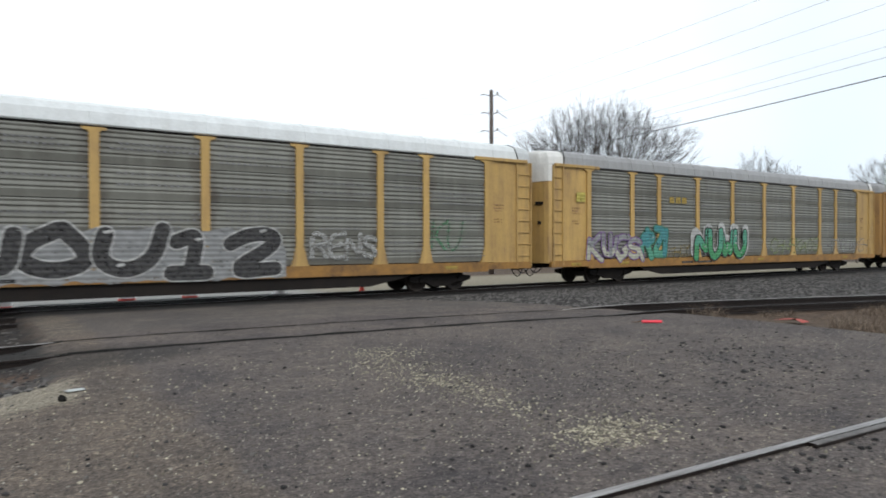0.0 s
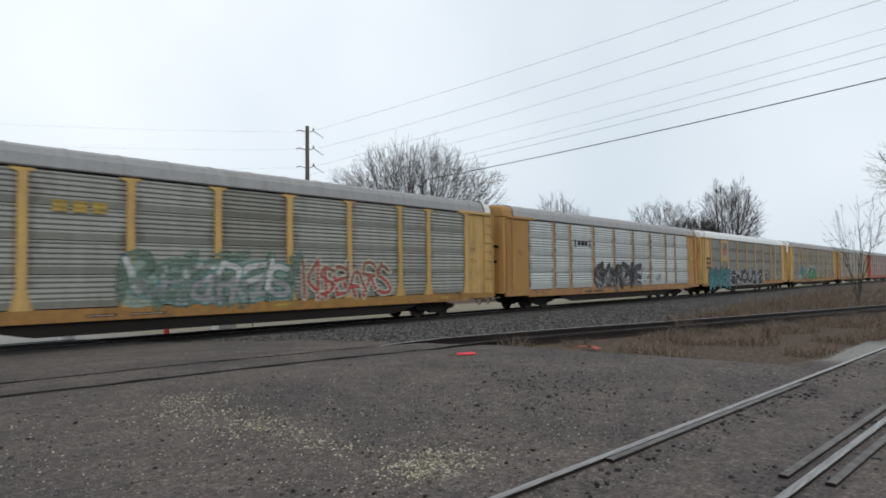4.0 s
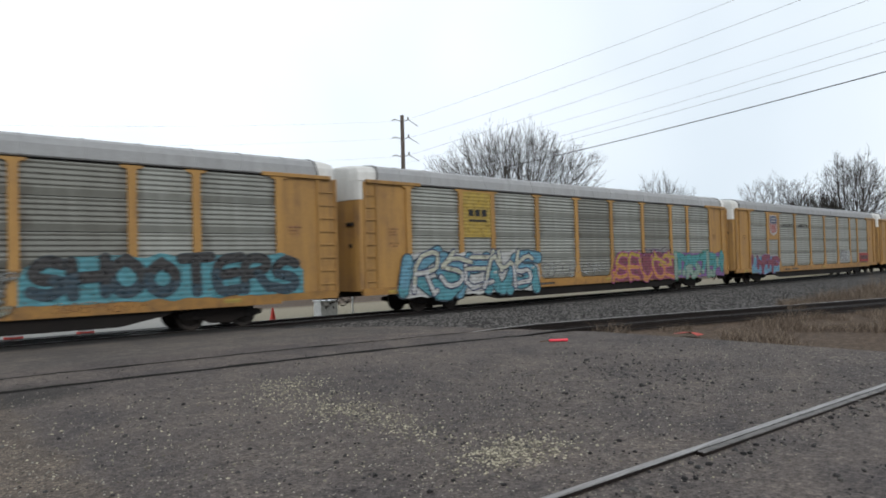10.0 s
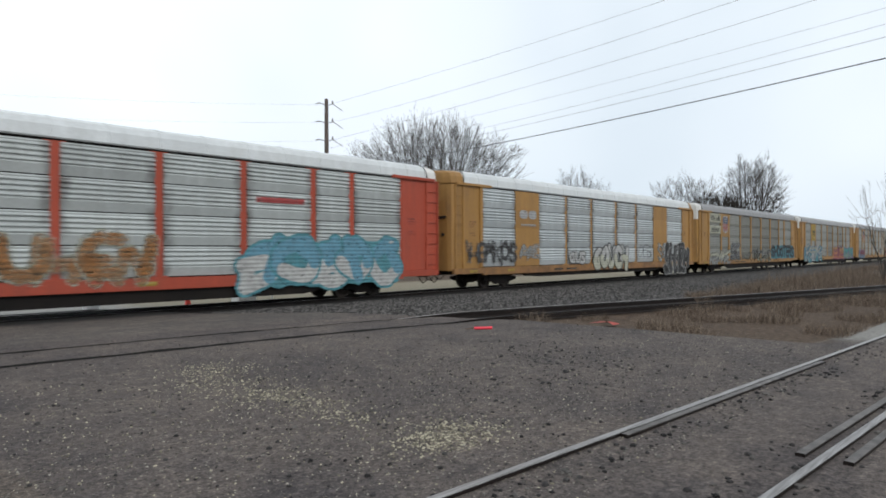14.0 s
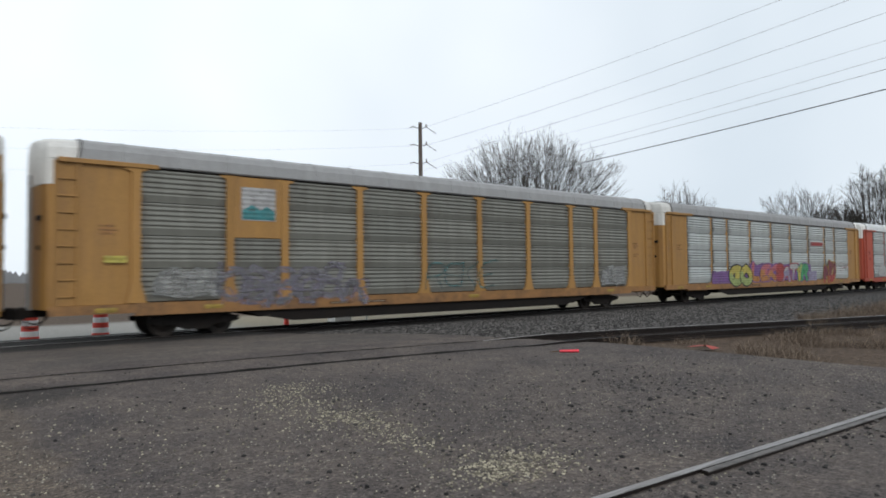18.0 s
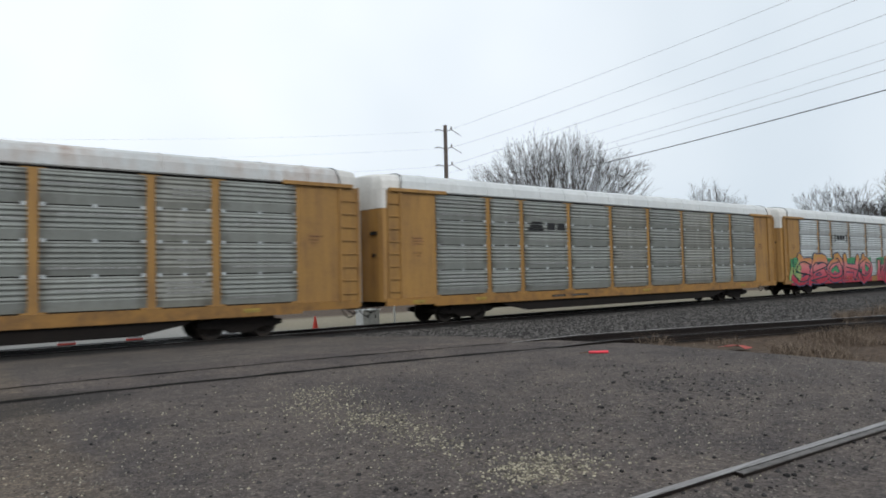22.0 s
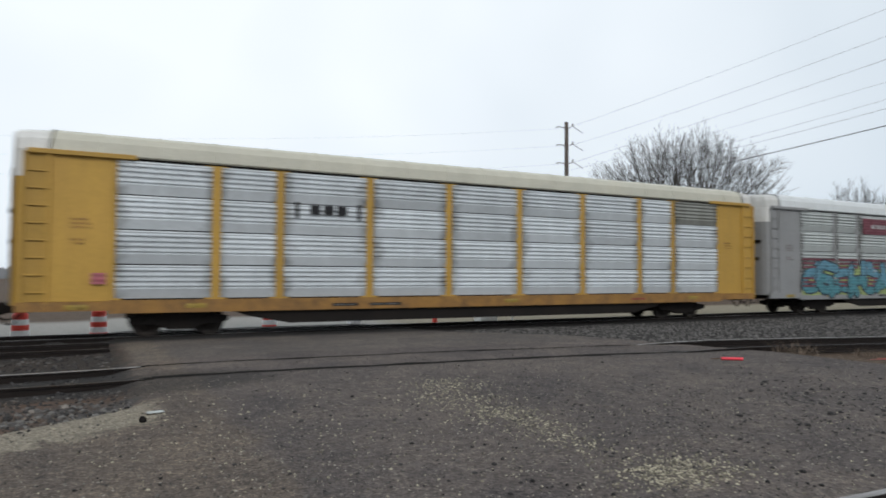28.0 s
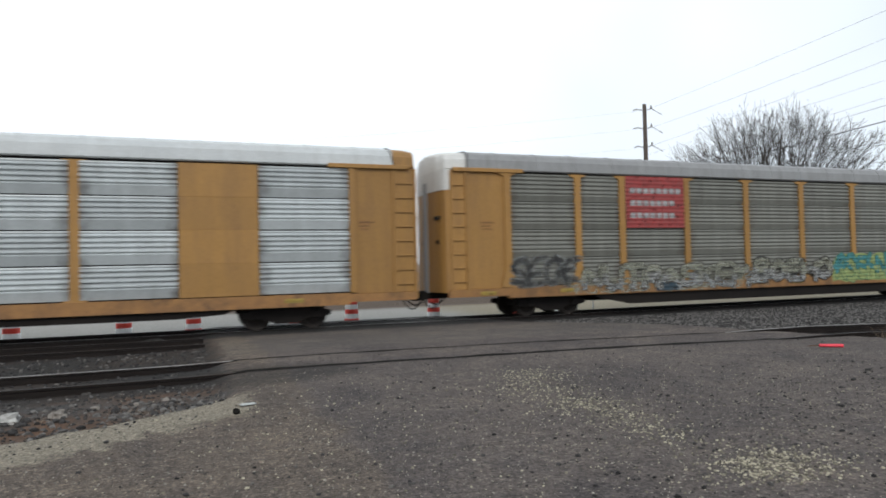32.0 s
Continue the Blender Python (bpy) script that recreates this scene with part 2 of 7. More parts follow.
PAINTS = {
    "white": (0.55, 0.55, 0.55), "black": (0.02, 0.02, 0.025), "teal": (0.05, 0.30, 0.32), "green": (0.06, 0.38, 0.15),
    "blue": (0.05, 0.22, 0.45), "sky": (0.14, 0.37, 0.50), "purple": (0.22, 0.10, 0.32), "pink": (0.60, 0.16, 0.20),
    "red": (0.45, 0.05, 0.05), "yellow": (0.62, 0.52, 0.10), "magenta": (0.38, 0.06, 0.22), "lime": (0.42, 0.52, 0.18),
    "grey": (0.25, 0.25, 0.26), "orange": (0.58, 0.24, 0.06), "navy": (0.03, 0.05, 0.14), "mint": (0.10, 0.42, 0.28),
    "gold": (0.50, 0.34, 0.05), "cream": (0.58, 0.58, 0.46), "lilac": (0.36, 0.32, 0.46), "maroon": (0.22, 0.04, 0.07), "teal_dark": (0.03, 0.20, 0.20), "rust_red": (0.30, 0.09, 0.06), "cyan": (0.08, 0.32, 0.38), "forest": (0.03, 0.20, 0.11), "ink": (0.015, 0.05, 0.08), "chalk": (0.38, 0.39, 0.38), "blue_deep": (0.05, 0.08, 0.32), "silver": (0.32, 0.325, 0.33), "sage": (0.27, 0.37, 0.32), "sea": (0.03, 0.21, 0.23), "paper": (0.62, 0.62, 0.60)}
SPRAY = {k: spray(k, c) for k, c in PAINTS.items()}
FADE = {k: spray("worn_" + k, c, 0.62) for k, c in PAINTS.items()}


def sunset():
    """Sprayed fade from red over pink to orange."""
    m, n, l, b = material("spray_sunset", 0.7)
    b.inputs["Specular IOR Level"].default_value = 0.2
    v, t = object_vec(n, l)
    sep = n.new("ShaderNodeSeparateXYZ")
    l.new(t.outputs["Object"], sep.inputs[0])
    z = maths(n, l, "MULTIPLY_ADD", noise_node(n, l, 1.6, 3, v), 0.5, maths(n, l, "ADD", sep.outputs[2], -0.25))
    f = maths(n, l, "MULTIPLY_ADD", z, 0.58, -0.5)
    col = ramp(n, l, f, [(0.05, (0.36, 0.025, 0.05)), (0.34, (0.46, 0.08, 0.11)), (0.64, (0.54, 0.19, 0.19)), (0.82, (0.48, 0.20, 0.08)), (0.98, (0.42, 0.23, 0.06))])
    worn = ramp(n, l, noise_node(n, l, 9.0, 4, v), [(0.45, (0, 0, 0)), (0.65, (1, 1, 1))])
    l.new(mix(n, l, maths(n, l, "MULTIPLY", worn, 0.25), col, (0.25, 0.18, 0.15)), b.inputs["Base Color"])
    return m


SPRAY["sunset"] = sunset()


# ---- mesh helpers ----
MESHES = {}


def mesh_of(name, verts, faces, mats, idx=None, smooth=False):
    me = bpy.data.meshes.new(name)
    me.from_pydata(verts, [], faces)
    for m in (mats if isinstance(mats, (list, tuple)) else [mats]):
        me.materials.append(m)
    if idx is not None:
        me.polygons.foreach_set("material_index", idx)
    if smooth:
        me.polygons.foreach_set("use_smooth", [True] * len(me.polygons))
    me.update()
    return me


class Shape:
    """Collects vertices and faces."""

    def __init__(self):
        self.v, self.f, self.m = [], [], []

    def add(self, verts, faces, mat=0):
        o = len(self.v)
        self.v += [tuple(p) for p in verts]
        self.f += [tuple(i + o for i in f) for f in faces]
        self.m += [mat] * len(faces)
        return self

    def box(self, x0, x1, y0, y1, z0, z1, bevel=0.0, mat=0):
        if bevel <= 0:
            v = [(x, y, z) for x in (x0, x1) for y in (y0, y1) for z in (z0, z1)]
            return self.add(v, [(0, 1, 3, 2), (4, 6, 7, 5), (0, 4, 5, 1), (2, 3, 7, 6), (0, 2, 6, 4), (1, 5, 7, 3)], mat)
        # a box with chamfered edges along x, and chamfered ends
        b = bevel
        ring = [(y0 + b, z0), (y1 - b, z0), (y1, z0 + b), (y1, z1 - b), (y1 - b, z1), (y0 + b, z1), (y0, z1 - b), (y0, z0 + b)]
        cy, cz = (y0 + y1) / 2, (z0 + z1) / 2
        sy, sz = max(0.01, 1 - 2 * b / max(1e-6, y1 - y0)), max(0.01, 1 - 2 * b / max(1e-6, z1 - z0))
        inner = [(cy + (y - cy) * sy, cz + (z - cz) * sz) for y, z in ring]
        v = [(x0, y, z) for y, z in inner] + [(x0 + b, y, z) for y, z in ring] + [(x1 - b, y, z) for y, z in ring] + [(x1, y, z) for y, z in inner]
        f = [tuple(range(7, -1, -1)), tuple(range(24, 32))]
        for k in range(3):
            for i in range(8):
                j = (i + 1) % 8
                f.append((8 * k + i, 8 * k + j, 8 * k + 8 + j, 8 * k + 8 + i))
        return self.add(v, f, mat)

    def extrude_x(self, profile, x0, x1, closed=True, mat=0, caps=True):
        """A profile of (y, z), drawn out from x0 to x1."""
        k = len(profile)
        v = [(x0, y, z) for y, z in profile] + [(x1, y, z) for y, z in profile]
        f = [(i, i + 1, k + i + 1, k + i) for i in range(k - 1)]
        if closed:
            f.append((k - 1, 0, k, 2 * k - 1))
            if caps:
                f += [tuple(range(k - 1, -1, -1)), tuple(range(k, 2 * k))]
        return self.add(v, f, mat)

    def extrude_y(self, profile, y0, y1, mat=0):
        """A closed outline of (x, z), drawn out from y0 to y1."""
        k = len(profile)
        v = [(x, y0, z) for x, z in profile] + [(x, y1, z) for x, z in profile]
        f = [(i, (i + 1) % k, k + (i + 1) % k, k + i) for i in range(k)]
        f += [tuple(range(k - 1, -1, -1)), tuple(range(k, 2 * k))]
        return self.add(v, f, mat)

    def tube(self, p, q, r0, r1, sides=6, mat=0, caps=True):
        p, q = Vector(p), Vector(q)
        d = (q - p)
        if d.length < 1e-6:
            return self
        d.normalize()
        a = d.cross(Vector((0, 0, 1)) if abs(d.z) < 0.9 else Vector((1, 0, 0))).normalized()
        b = d.cross(a)
        ang = [2 * math.pi * i / sides for i in range(sides)]
        v = [p + (a * math.cos(t) + b * math.sin(t)) * r0 for t in ang] + [q + (a * math.cos(t) + b * math.sin(t)) * r1 for t in ang]
        f = [(i, (i + 1) % sides, sides + (i + 1) % sides, sides + i) for i in range(sides)]
        if caps:
            f += [tuple(range(sides - 1, -1, -1)), tuple(range(sides, 2 * sides))]
        return self.add(v, f, mat)

    def path(self, pts, radii, sides=5, mat=0):
        """One tube swept along points."""
        pts = [Vector(p) for p in pts]
        o, k = len(self.v), len(pts)
        for i, p in enumerate(pts):
            d = (pts[min(k - 1, i + 1)] - pts[max(0, i - 1)]).normalized()
            a = d.cross(Vector((0, 0, 1)) if abs(d.z) < 0.9 else Vector((1, 0, 0))).normalized()
            b = d.cross(a)
            for j in range(sides):
                t = 2 * math.pi * j / sides
                self.v.append(tuple(p + (a * math.cos(t) + b * math.sin(t)) * radii[i]))
        for i in range(k - 1):
            for j in range(sides):
                q = (j + 1) % sides
                self.f.append((o + i * sides + j, o + i * sides + q, o + (i + 1) * sides + q, o + (i + 1) * sides + j))
                self.m.append(mat)
        return self

    def lathe(self, profile, c=(0, 0, 0), axis="z", sides=20, mat=0):
        """A profile of (radius, height) turned about an axis through c."""
        v, f = [], []
        for r, h in profile:
            for i in range(sides):
                t = 2 * math.pi * i / sides
                a, b = r * math.cos(t), r * math.sin(t)
                v.append((c[0] + a, c[1] + b, c[2] + h) if axis == "z" else (c[0] + a, c[1] + h, c[2] + b))
        for k in range(len(profile) - 1):
            for i in range(sides):
                j = (i + 1) % sides
                f.append((k * sides + i, k * sides + j, (k + 1) * sides + j, (k + 1) * sides + i))
        f += [tuple(range(sides - 1, -1, -1)), tuple(range((len(profile) - 1) * sides, len(profile) * sides))]
        return self.add(v, f, mat)

    def mesh(self, name, mats, smooth=False):
        return mesh_of(name, self.v, self.f, mats, self.m if isinstance(mats, (list, tuple)) else None, smooth)


def part(name, me, parent, label="", at=None):
    ob = new(name, me)
    ob.parent = parent
    if at is not None:
        ob.matrix_basis = at
    if label:
        tagged(ob, label)
    return ob


def cached(key, make):
    if key not in MESHES:
        MESHES[key] = make()
    return MESHES[key]


# ---- the ground ----
def ground_height(x, y):
    """The crossing is flat and falls gently to the main line; off the paving the ground drops away from the rails, and behind the railway it lies lower."""
    lo, hi = left_edge(y), right_edge(y)
    paved = smooth_step(lo - 0.5, lo + 0.25, x) * (1 - smooth_step(hi - 0.2, hi + 0.7, x))
    if y < 7.0:
        paved = max(paved, 1 - smooth_step(hi - 0.2, hi + 0.7, x), 0.0) if x > 0 else 1.0
    if y < NEAR_Y + NEAR_SLOPE * x + 1.4:
        paved = 1.0
    top = -0.005 + (MAIN_Z - 0.02) * smooth_step(13.5, MAIN_Y - 1.5, y)
    dm = y - mid_y(x)
    off = -0.13 + (MAIN_Z - 0.10 + 0.13) * smooth_step(13.0, MAIN_Y - 2.0, y)
    off -= 0.10 * math.exp(-((dm + 2.6) / 1.1) ** 2) * smooth_step(0, 3, x - hi)
    off += 0.10 * math.exp(-((dm - 5.0) / 1.6) ** 2) * smooth_step(0, 6, x - hi)
    off -= 0.10 * smooth_step(-6.0, 0.5, y - 12.0) * (1 if x < 1 else 0) * (1 - smooth_step(-2.0, 1.0, x)) * 0.5
    z = top * paved + off * (1 - paved)
    z += (LOW_Z - MAIN_Z + 0.05) * smooth_step(MAIN_Y + 1.6, MAIN_Y + 3.6, y)
    return z + 0.012 * noise.noise((x * 0.35, y * 0.35, 0)) + 0.006 * noise.noise((x * 1.7, y * 1.7, 3))


def smooth_step(a, b, x):
    t = min(1.0, max(0.0, (x - a) / (b - a)))
    return t * t * (3 - 2 * t)


def ground_material():
    m, n, l, b = material("crossing_ground", 0.85)
    t = n.new("ShaderNodeTexCoord")
    sep = n.new("ShaderNodeSeparateXYZ")
    l.new(t.outputs["Object"], sep.inputs[0])
    X, Y = sep.outputs[0], sep.outputs[1]
    P = t.outputs["Object"]
    wob = maths(n, l, "MULTIPLY_ADD", noise_node(n, l, 0.9, 4, P), 2.4, -1.2)
    wob2 = maths(n, l, "MULTIPLY_ADD", noise_node(n, l, 4.0, 3, P), 0.7, -0.35)

    def step(a, lo, hi):
        mr = n.new("ShaderNodeMapRange")
        mr.interpolation_type = "SMOOTHSTEP"
        l.new(a, mr.inputs[0])
        mr.inputs[1].default_value, mr.inputs[2].default_value = lo, hi
        return mr.outputs[0]

    fine = noise_node(n, l, 60, 3, P)
    mid = noise_node(n, l, 9, 5, P, 0.7)
    big = noise_node(n, l, 0.45, 4, P)
    asphalt = ramp(n, l, mid, [(0.25, (0.052, 0.045, 0.043)), (0.5, (0.092, 0.080, 0.075)), (0.8, (0.165, 0.144, 0.132))])
    patch = ramp(n, l, big, [(0.35, (0.80, 0.80, 0.82)), (0.65, (1.25, 1.22, 1.16))])
    asphalt = mix(n, l, 1.0, asphalt, patch, "MULTIPLY")
    grain = ramp(n, l, noise_node(n, l, 26, 6, P, 0.85), [(0.36, (0.36, 0.36, 0.37)), (0.50, (0.97, 0.97, 0.97)), (0.64, (1.95, 1.90, 1.80))])
    asphalt = mix(n, l, 0.9, asphalt, grain, "MULTIPLY")
    blot = ramp(n, l, noise_node(n, l, 1.7, 4, P, 0.65), [(0.34, (0.72, 0.72, 0.74)), (0.62, (1.16, 1.12, 1.05))])
    asphalt = mix(n, l, 0.8, asphalt, blot, "MULTIPLY")
    # the old paving towards the near end is browner and coarser than the newer patch
    seam = maths(n, l, "SUBTRACT", maths(n, l, "MULTIPLY_ADD", noise_node(n, l, 0.7, 3, P), 0.9, X), 1.78)
    older = maths(n, l, "SUBTRACT", 1.0, step(maths(n, l, "ADD", seam, maths(n, l, "MULTIPLY", wob2, 0.5)), -0.14, 0.14))
    coarse = ramp(n, l, noise_node(n, l, 40, 4, P, 0.8), [(0.34, (0.72, 0.70, 0.66)), (0.52, (1.10, 1.06, 0.99)), (0.68, (1.95, 1.84, 1.65))])
    asphalt = mix(n, l, older, mix(n, l, 1.0, asphalt, (0.93, 0.93, 0.96), "MULTIPLY"), mix(n, l, 1.0, asphalt, coarse, "MULTIPLY"))
    grit = ramp(n, l, fine, [(0.62, (0, 0, 0)), (0.70, (1, 1, 1))])
    asphalt = mix(n, l, maths(n, l, "MULTIPLY", grit, 0.5), asphalt, (0.22, 0.205, 0.18))
    pits = ramp(n, l, noise_node(n, l, 34, 3, P, 0.7), [(0.30, (1, 1, 1)), (0.40, (0, 0, 0))])
    asphalt = mix(n, l, maths(n, l, "MULTIPLY", pits, 0.6), asphalt, (0.020, 0.019, 0.018))
    ballast = ramp(n, l, noise_node(n, l, 22, 4, P, 0.75), [(0.3, (0.028, 0.025, 0.024)), (0.55, (0.062, 0.058, 0.055)), (0.8, (0.13, 0.12, 0.115))])
    dry = ramp(n, l, mid, [(0.30, (0.028, 0.019, 0.014)), (0.50, (0.072, 0.049, 0.034)), (0.72, (0.160, 0.115, 0.078))])
    dust = ramp(n, l, mid, [(0.25, (0.10, 0.092, 0.078)), (0.7, (0.23, 0.21, 0.175))])
    # where each surface lies
    xr = maths(n, l, "ADD", X, wob2)
    yr = maths(n, l, "ADD", Y, wob2)
    one = lambda a: maths(n, l, "SUBTRACT", 1.0, a)
    mul = lambda a, c: maths(n, l, "MULTIPLY", a, c)
    d = maths(n, l, "MAXIMUM", 0.0, maths(n, l, "SUBTRACT", Y, 9.5))
    hi = maths(n, l, "MULTIPLY_ADD", d, -0.30, 12.9)
    right = step(maths(n, l, "SUBTRACT", xr, hi), -0.1, 0.35)
    e = maths(n, l, "MAXIMUM", 0.0, maths(n, l, "SUBTRACT", 9.6, Y))
    lo = maths(n, l, "MULTIPLY_ADD", mul(e, e), -0.62, 0.55)
    dl = maths(n, l, "SUBTRACT", xr, lo)
    left = mul(one(step(dl, -0.25, 0.15)), step(yr, 6.9, 7.3))
    near = maths(n, l, "MULTIPLY_ADD", X, NEAR_SLOPE, NEAR_Y)
    beyond = step(maths(n, l, "SUBTRACT", yr, near), 1.1, 1.5)
    right = mul(right, beyond)
    col = mix(n, l, left, asphalt, ballast)
    soil = ramp(n, l, big, [(0.40, (0, 0, 0)), (0.60, (1, 1, 1))])
    rusty = ramp(n, l, mid, [(0.3, (0.050, 0.029, 0.018)), (0.7, (0.16, 0.088, 0.052))])
    col = mix(n, l, mul(mul(left, soil), 0.8), col, rusty)
    col = mix(n, l, right, col, ballast)
    # dry weeds in the ditch between the paving and the side track, and further along the main line
    my = maths(n, l, "SUBTRACT", 11.95, mul(mul(X, X), 0.0081))
    my = maths(n, l, "MAXIMUM", my, maths(n, l, "MULTIPLY_ADD", X, -0.22, 12.6))
    ditch = mul(right, one(step(maths(n, l, "SUBTRACT", yr, my), -0.9, -0.4)))
    col = mix(n, l, ditch, col, dry)
    far_grass = mul(step(maths(n, l, "ADD", X, wob), 19, 26), mul(step(maths(n, l, "SUBTRACT", yr, my), 0.9, 1.6), one(step(maths(n, l, "MULTIPLY_ADD", X, -0.08, yr), 6.8, 8.2))))
    col = mix(n, l, far_grass, col, dry)
    bank = mul(step(yr, MAIN_Y - 2.6, MAIN_Y - 1.7), one(step(yr, MAIN_Y + 2.0, MAIN_Y + 3.0)))
    dark_bal = ramp(n, l, noise_node(n, l, 18, 4, P, 0.75), [(0.3, (0.012, 0.011, 0.011)), (0.6, (0.032, 0.030, 0.028)), (0.85, (0.08, 0.075, 0.07))])
    col = mix(n, l, bank, col, dark_bal)
    # grime along the side track off the paving, with the trough's shade painted in
    grime = mul(left, mul(step(yr, 10.2, 10.8), one(step(yr, 18.5, 19.5))))
    col = mix(n, l, mul(grime, 0.85), col, dark_bal)
    road = step(yr, MAIN_Y + 2.6, MAIN_Y + 3.4)
    pale = ramp(n, l, mid, [(0.25, (0.19, 0.18, 0.165)), (0.7, (0.31, 0.30, 0.275))])
    verge = ramp(n, l, mid, [(0.25, (0.15, 0.13, 0.09)), (0.7, (0.28, 0.245, 0.18))])
    col = mix(n, l, road, col, mix(n, l, step(maths(n, l, "ADD", X, wob), 10.5, 14.0), pale, verge))
    shoulder = step(yr, MAIN_Y + 13, MAIN_Y + 16)
    col = mix(n, l, shoulder, col, dry)
    # pale sand along the edge of the paving, and by the near track
    lane = maths(n, l, "SUBTRACT", yr, maths(n, l, "MULTIPLY_ADD", X, 0.62, 8.45))
    strip = mul(mul(step(maths(n, l, "ADD", lane, wob2), -1.15, -0.75), one(step(lane, 0.2, 0.55))), one(step(xr, 0.45, 0.75)))
    col = mix(n, l, mul(strip, 0.85), col, mix(n, l, 1.0, mix(n, l, 0.30, dust, (0.33, 0.28, 0.20)), grain, "MULTIPLY"))
    sand = mul(mul(step(xr, 13.2, 14.4), one(step(xr, 17.0, 19.0))), one(step(maths(n, l, "ABSOLUTE", maths(n, l, "SUBTRACT", maths(n, l, "SUBTRACT", yr, near), 1.15)), 0.30, 0.60)))
    col = mix(n, l, mul(sand, 0.8), col, pale)
    # tan dust worn into the paving by the side track
    worn = mul(mul(step(yr, 12.9, 14.0), one(step(yr, 18.5, 20.0))), one(maths(n, l, "MAXIMUM", left, right)))
    col = mix(n, l, mul(worn, 0.12), col, dust)
    b.inputs["Specular IOR Level"].default_value = 0.15
    # soot where the side track leaves the paving
    sx = mul(maths(n, l, "SUBTRACT", xr, 1.15), 0.62)
    sy = mul(maths(n, l, "SUBTRACT", yr, 10.75), 0.85)
    soot = one(step(maths(n, l, "ADD", mul(sx, sx), mul(sy, sy)), 0.25, 1.1))
    col = mix(n, l, mul(soot, 0.62), col, dark_bal)
    l.new(col, b.inputs["Base Color"])
    h = maths(n, l, "ADD", maths(n, l, "MULTIPLY", fine, 0.4), mid)
    bump(n, l, b, h, 0.7, 0.03)
    return m


def grid_lines(lo, hi, fine_lo, fine_hi, d):
    out = [lo]
    out += sorted(v for v in (fine_lo - sum(d * 1.3 ** i for i in range(k + 1)) for k in range(28)) if v > lo)
    k = int((fine_hi - fine_lo) / d)
    out += [fine_lo + i * (fine_hi - fine_lo) / k for i in range(k + 1)]
    out += [v for v in (fine_hi + sum(d * 1.3 ** i for i in range(k + 1)) for k in range(28)) if v < hi]
    return out + [hi]


def build_ground():
    xs = grid_lines(-1500, 2500, -10, 34, 0.30)
    ys = grid_lines(-600, 2500, 1, 27, 0.28)
    v = [(x, y, ground_height(x, y)) for y in ys for x in xs]
    w = len(xs)
    f = [(j * w + i, j * w + i + 1, (j + 1) * w + i + 1, (j + 1) * w + i) for j in range(len(ys) - 1) for i in range(w - 1)]
    ob = new("ground", mesh_of("ground", v, f, ground_material(), None, True))
    tagged(ob, "dark worn asphalt and gravel ground at a rail crossing", "ground", kind="structure")


# ---- tracks ----
def steel(name, top):
    m, n, l, b = material(name, 0.45, 0.85 if top else 0.2)
    v, _ = object_vec(n, l, (0.6, 12, 12))
    f = noise_node(n, l, 3, 5, v)
    b.inputs["Specular IOR Level"].default_value = 0.2
    if top:
        l.new(ramp(n, l, f, [(0.3, (0.15, 0.135, 0.125)), (0.7, (0.42, 0.40, 0.385))]), b.inputs["Base Color"])
    else:
        l.new(ramp(n, l, f, [(0.3, (0.009, 0.007, 0.007)), (0.7, (0.024, 0.018, 0.015))]), b.inputs["Base Color"])
    return m


MAT["rail_top"], MAT["rail_side"] = steel("worn_rail_head", True), steel("rusty_rail_web", False)
RAIL_PROFILE = [(-0.07, -0.17), (0.07, -0.17), (0.07, -0.155), (0.012, -0.135), (0.012, -0.04), (0.035, -0.032), (0.036, -0.006), (0.028, 0.0), (-0.028, 0.0), (-0.036, -0.006), (-0.035, -0.032), (-0.012, -0.04), (-0.012, -0.135), (-0.07, -0.155)]


def rail(line, head, xs, side, name="rail"):
    """One rail, swept along a line y(x) with its head at z(x)."""
    k = len(RAIL_PROFILE)
    v, f, m = [], [], []
    for x in xs:
        sl = (line(x + 0.05) - line(x - 0.05)) / 0.1
        c = 1 / math.sqrt(1 + sl * sl)
        for a, b in RAIL_PROFILE:
            o = side * 0.7525 + a
            v.append((x - o * sl * c, line(x) + o * c, head(x) + b))
    for i in range(len(xs) - 1):
        for j in range(k):
            q = (j + 1) % k
            f.append((i * k + j, i * k + q, (i + 1) * k + q, (i + 1) * k + j))
            m.append(1 if j in (6, 7, 8) else 0)
    f += [tuple(range(k - 1, -1, -1)), tuple(range((len(xs) - 1) * k, len(xs) * k))]
    return mesh_of("rail", v, f, [MAT["rail_side"], MAT["rail_top"]], m + [0, 0])


def steps_along(x0, x1, d0, near=(-12, 40)):
    out, x = [], x0
    while x < x1:
        out.append(x)
        x += d0 if near[0] <= x < near[1] else max(d0, 0.15 * min(abs(x - near[0]), abs(x - near[1])))
    return out + [x1]


def track(line, head, label, x0, x1, ties=(), dull=False, rusty=False):
    root = new("railway_track", None)
    tagged(root, label, "railway track", kind="structure")
    xs = steps_along(x0, x1, 1.0)
    for side in (-1, 1):
        me = rail(line, head, xs, side)
        # with rusty set, the near rail's head takes the dark web colour
        if dull or (rusty and side < 0):
            me.materials[1] = MAT["rail_side"]
        part("rail", me, root, "rusty dark rail" if dull else "steel rail with a worn bright head")
    for a, b in ties:
        n = int((b - a) / 0.55)
        for i in range(n):
            x = a + 0.55 * i + random.uniform(-0.03, 0.03)
            sl = math.atan((line(x + 0.1) - line(x - 0.1)) / 0.2)
            part("tie", cached(("tie",), tie_mesh), root, "", Matrix.Translation((x, line(x), head(x) - 0.17)) @ pose(0, 0, 0, 0, 0, math.degrees(sl)))
    return root


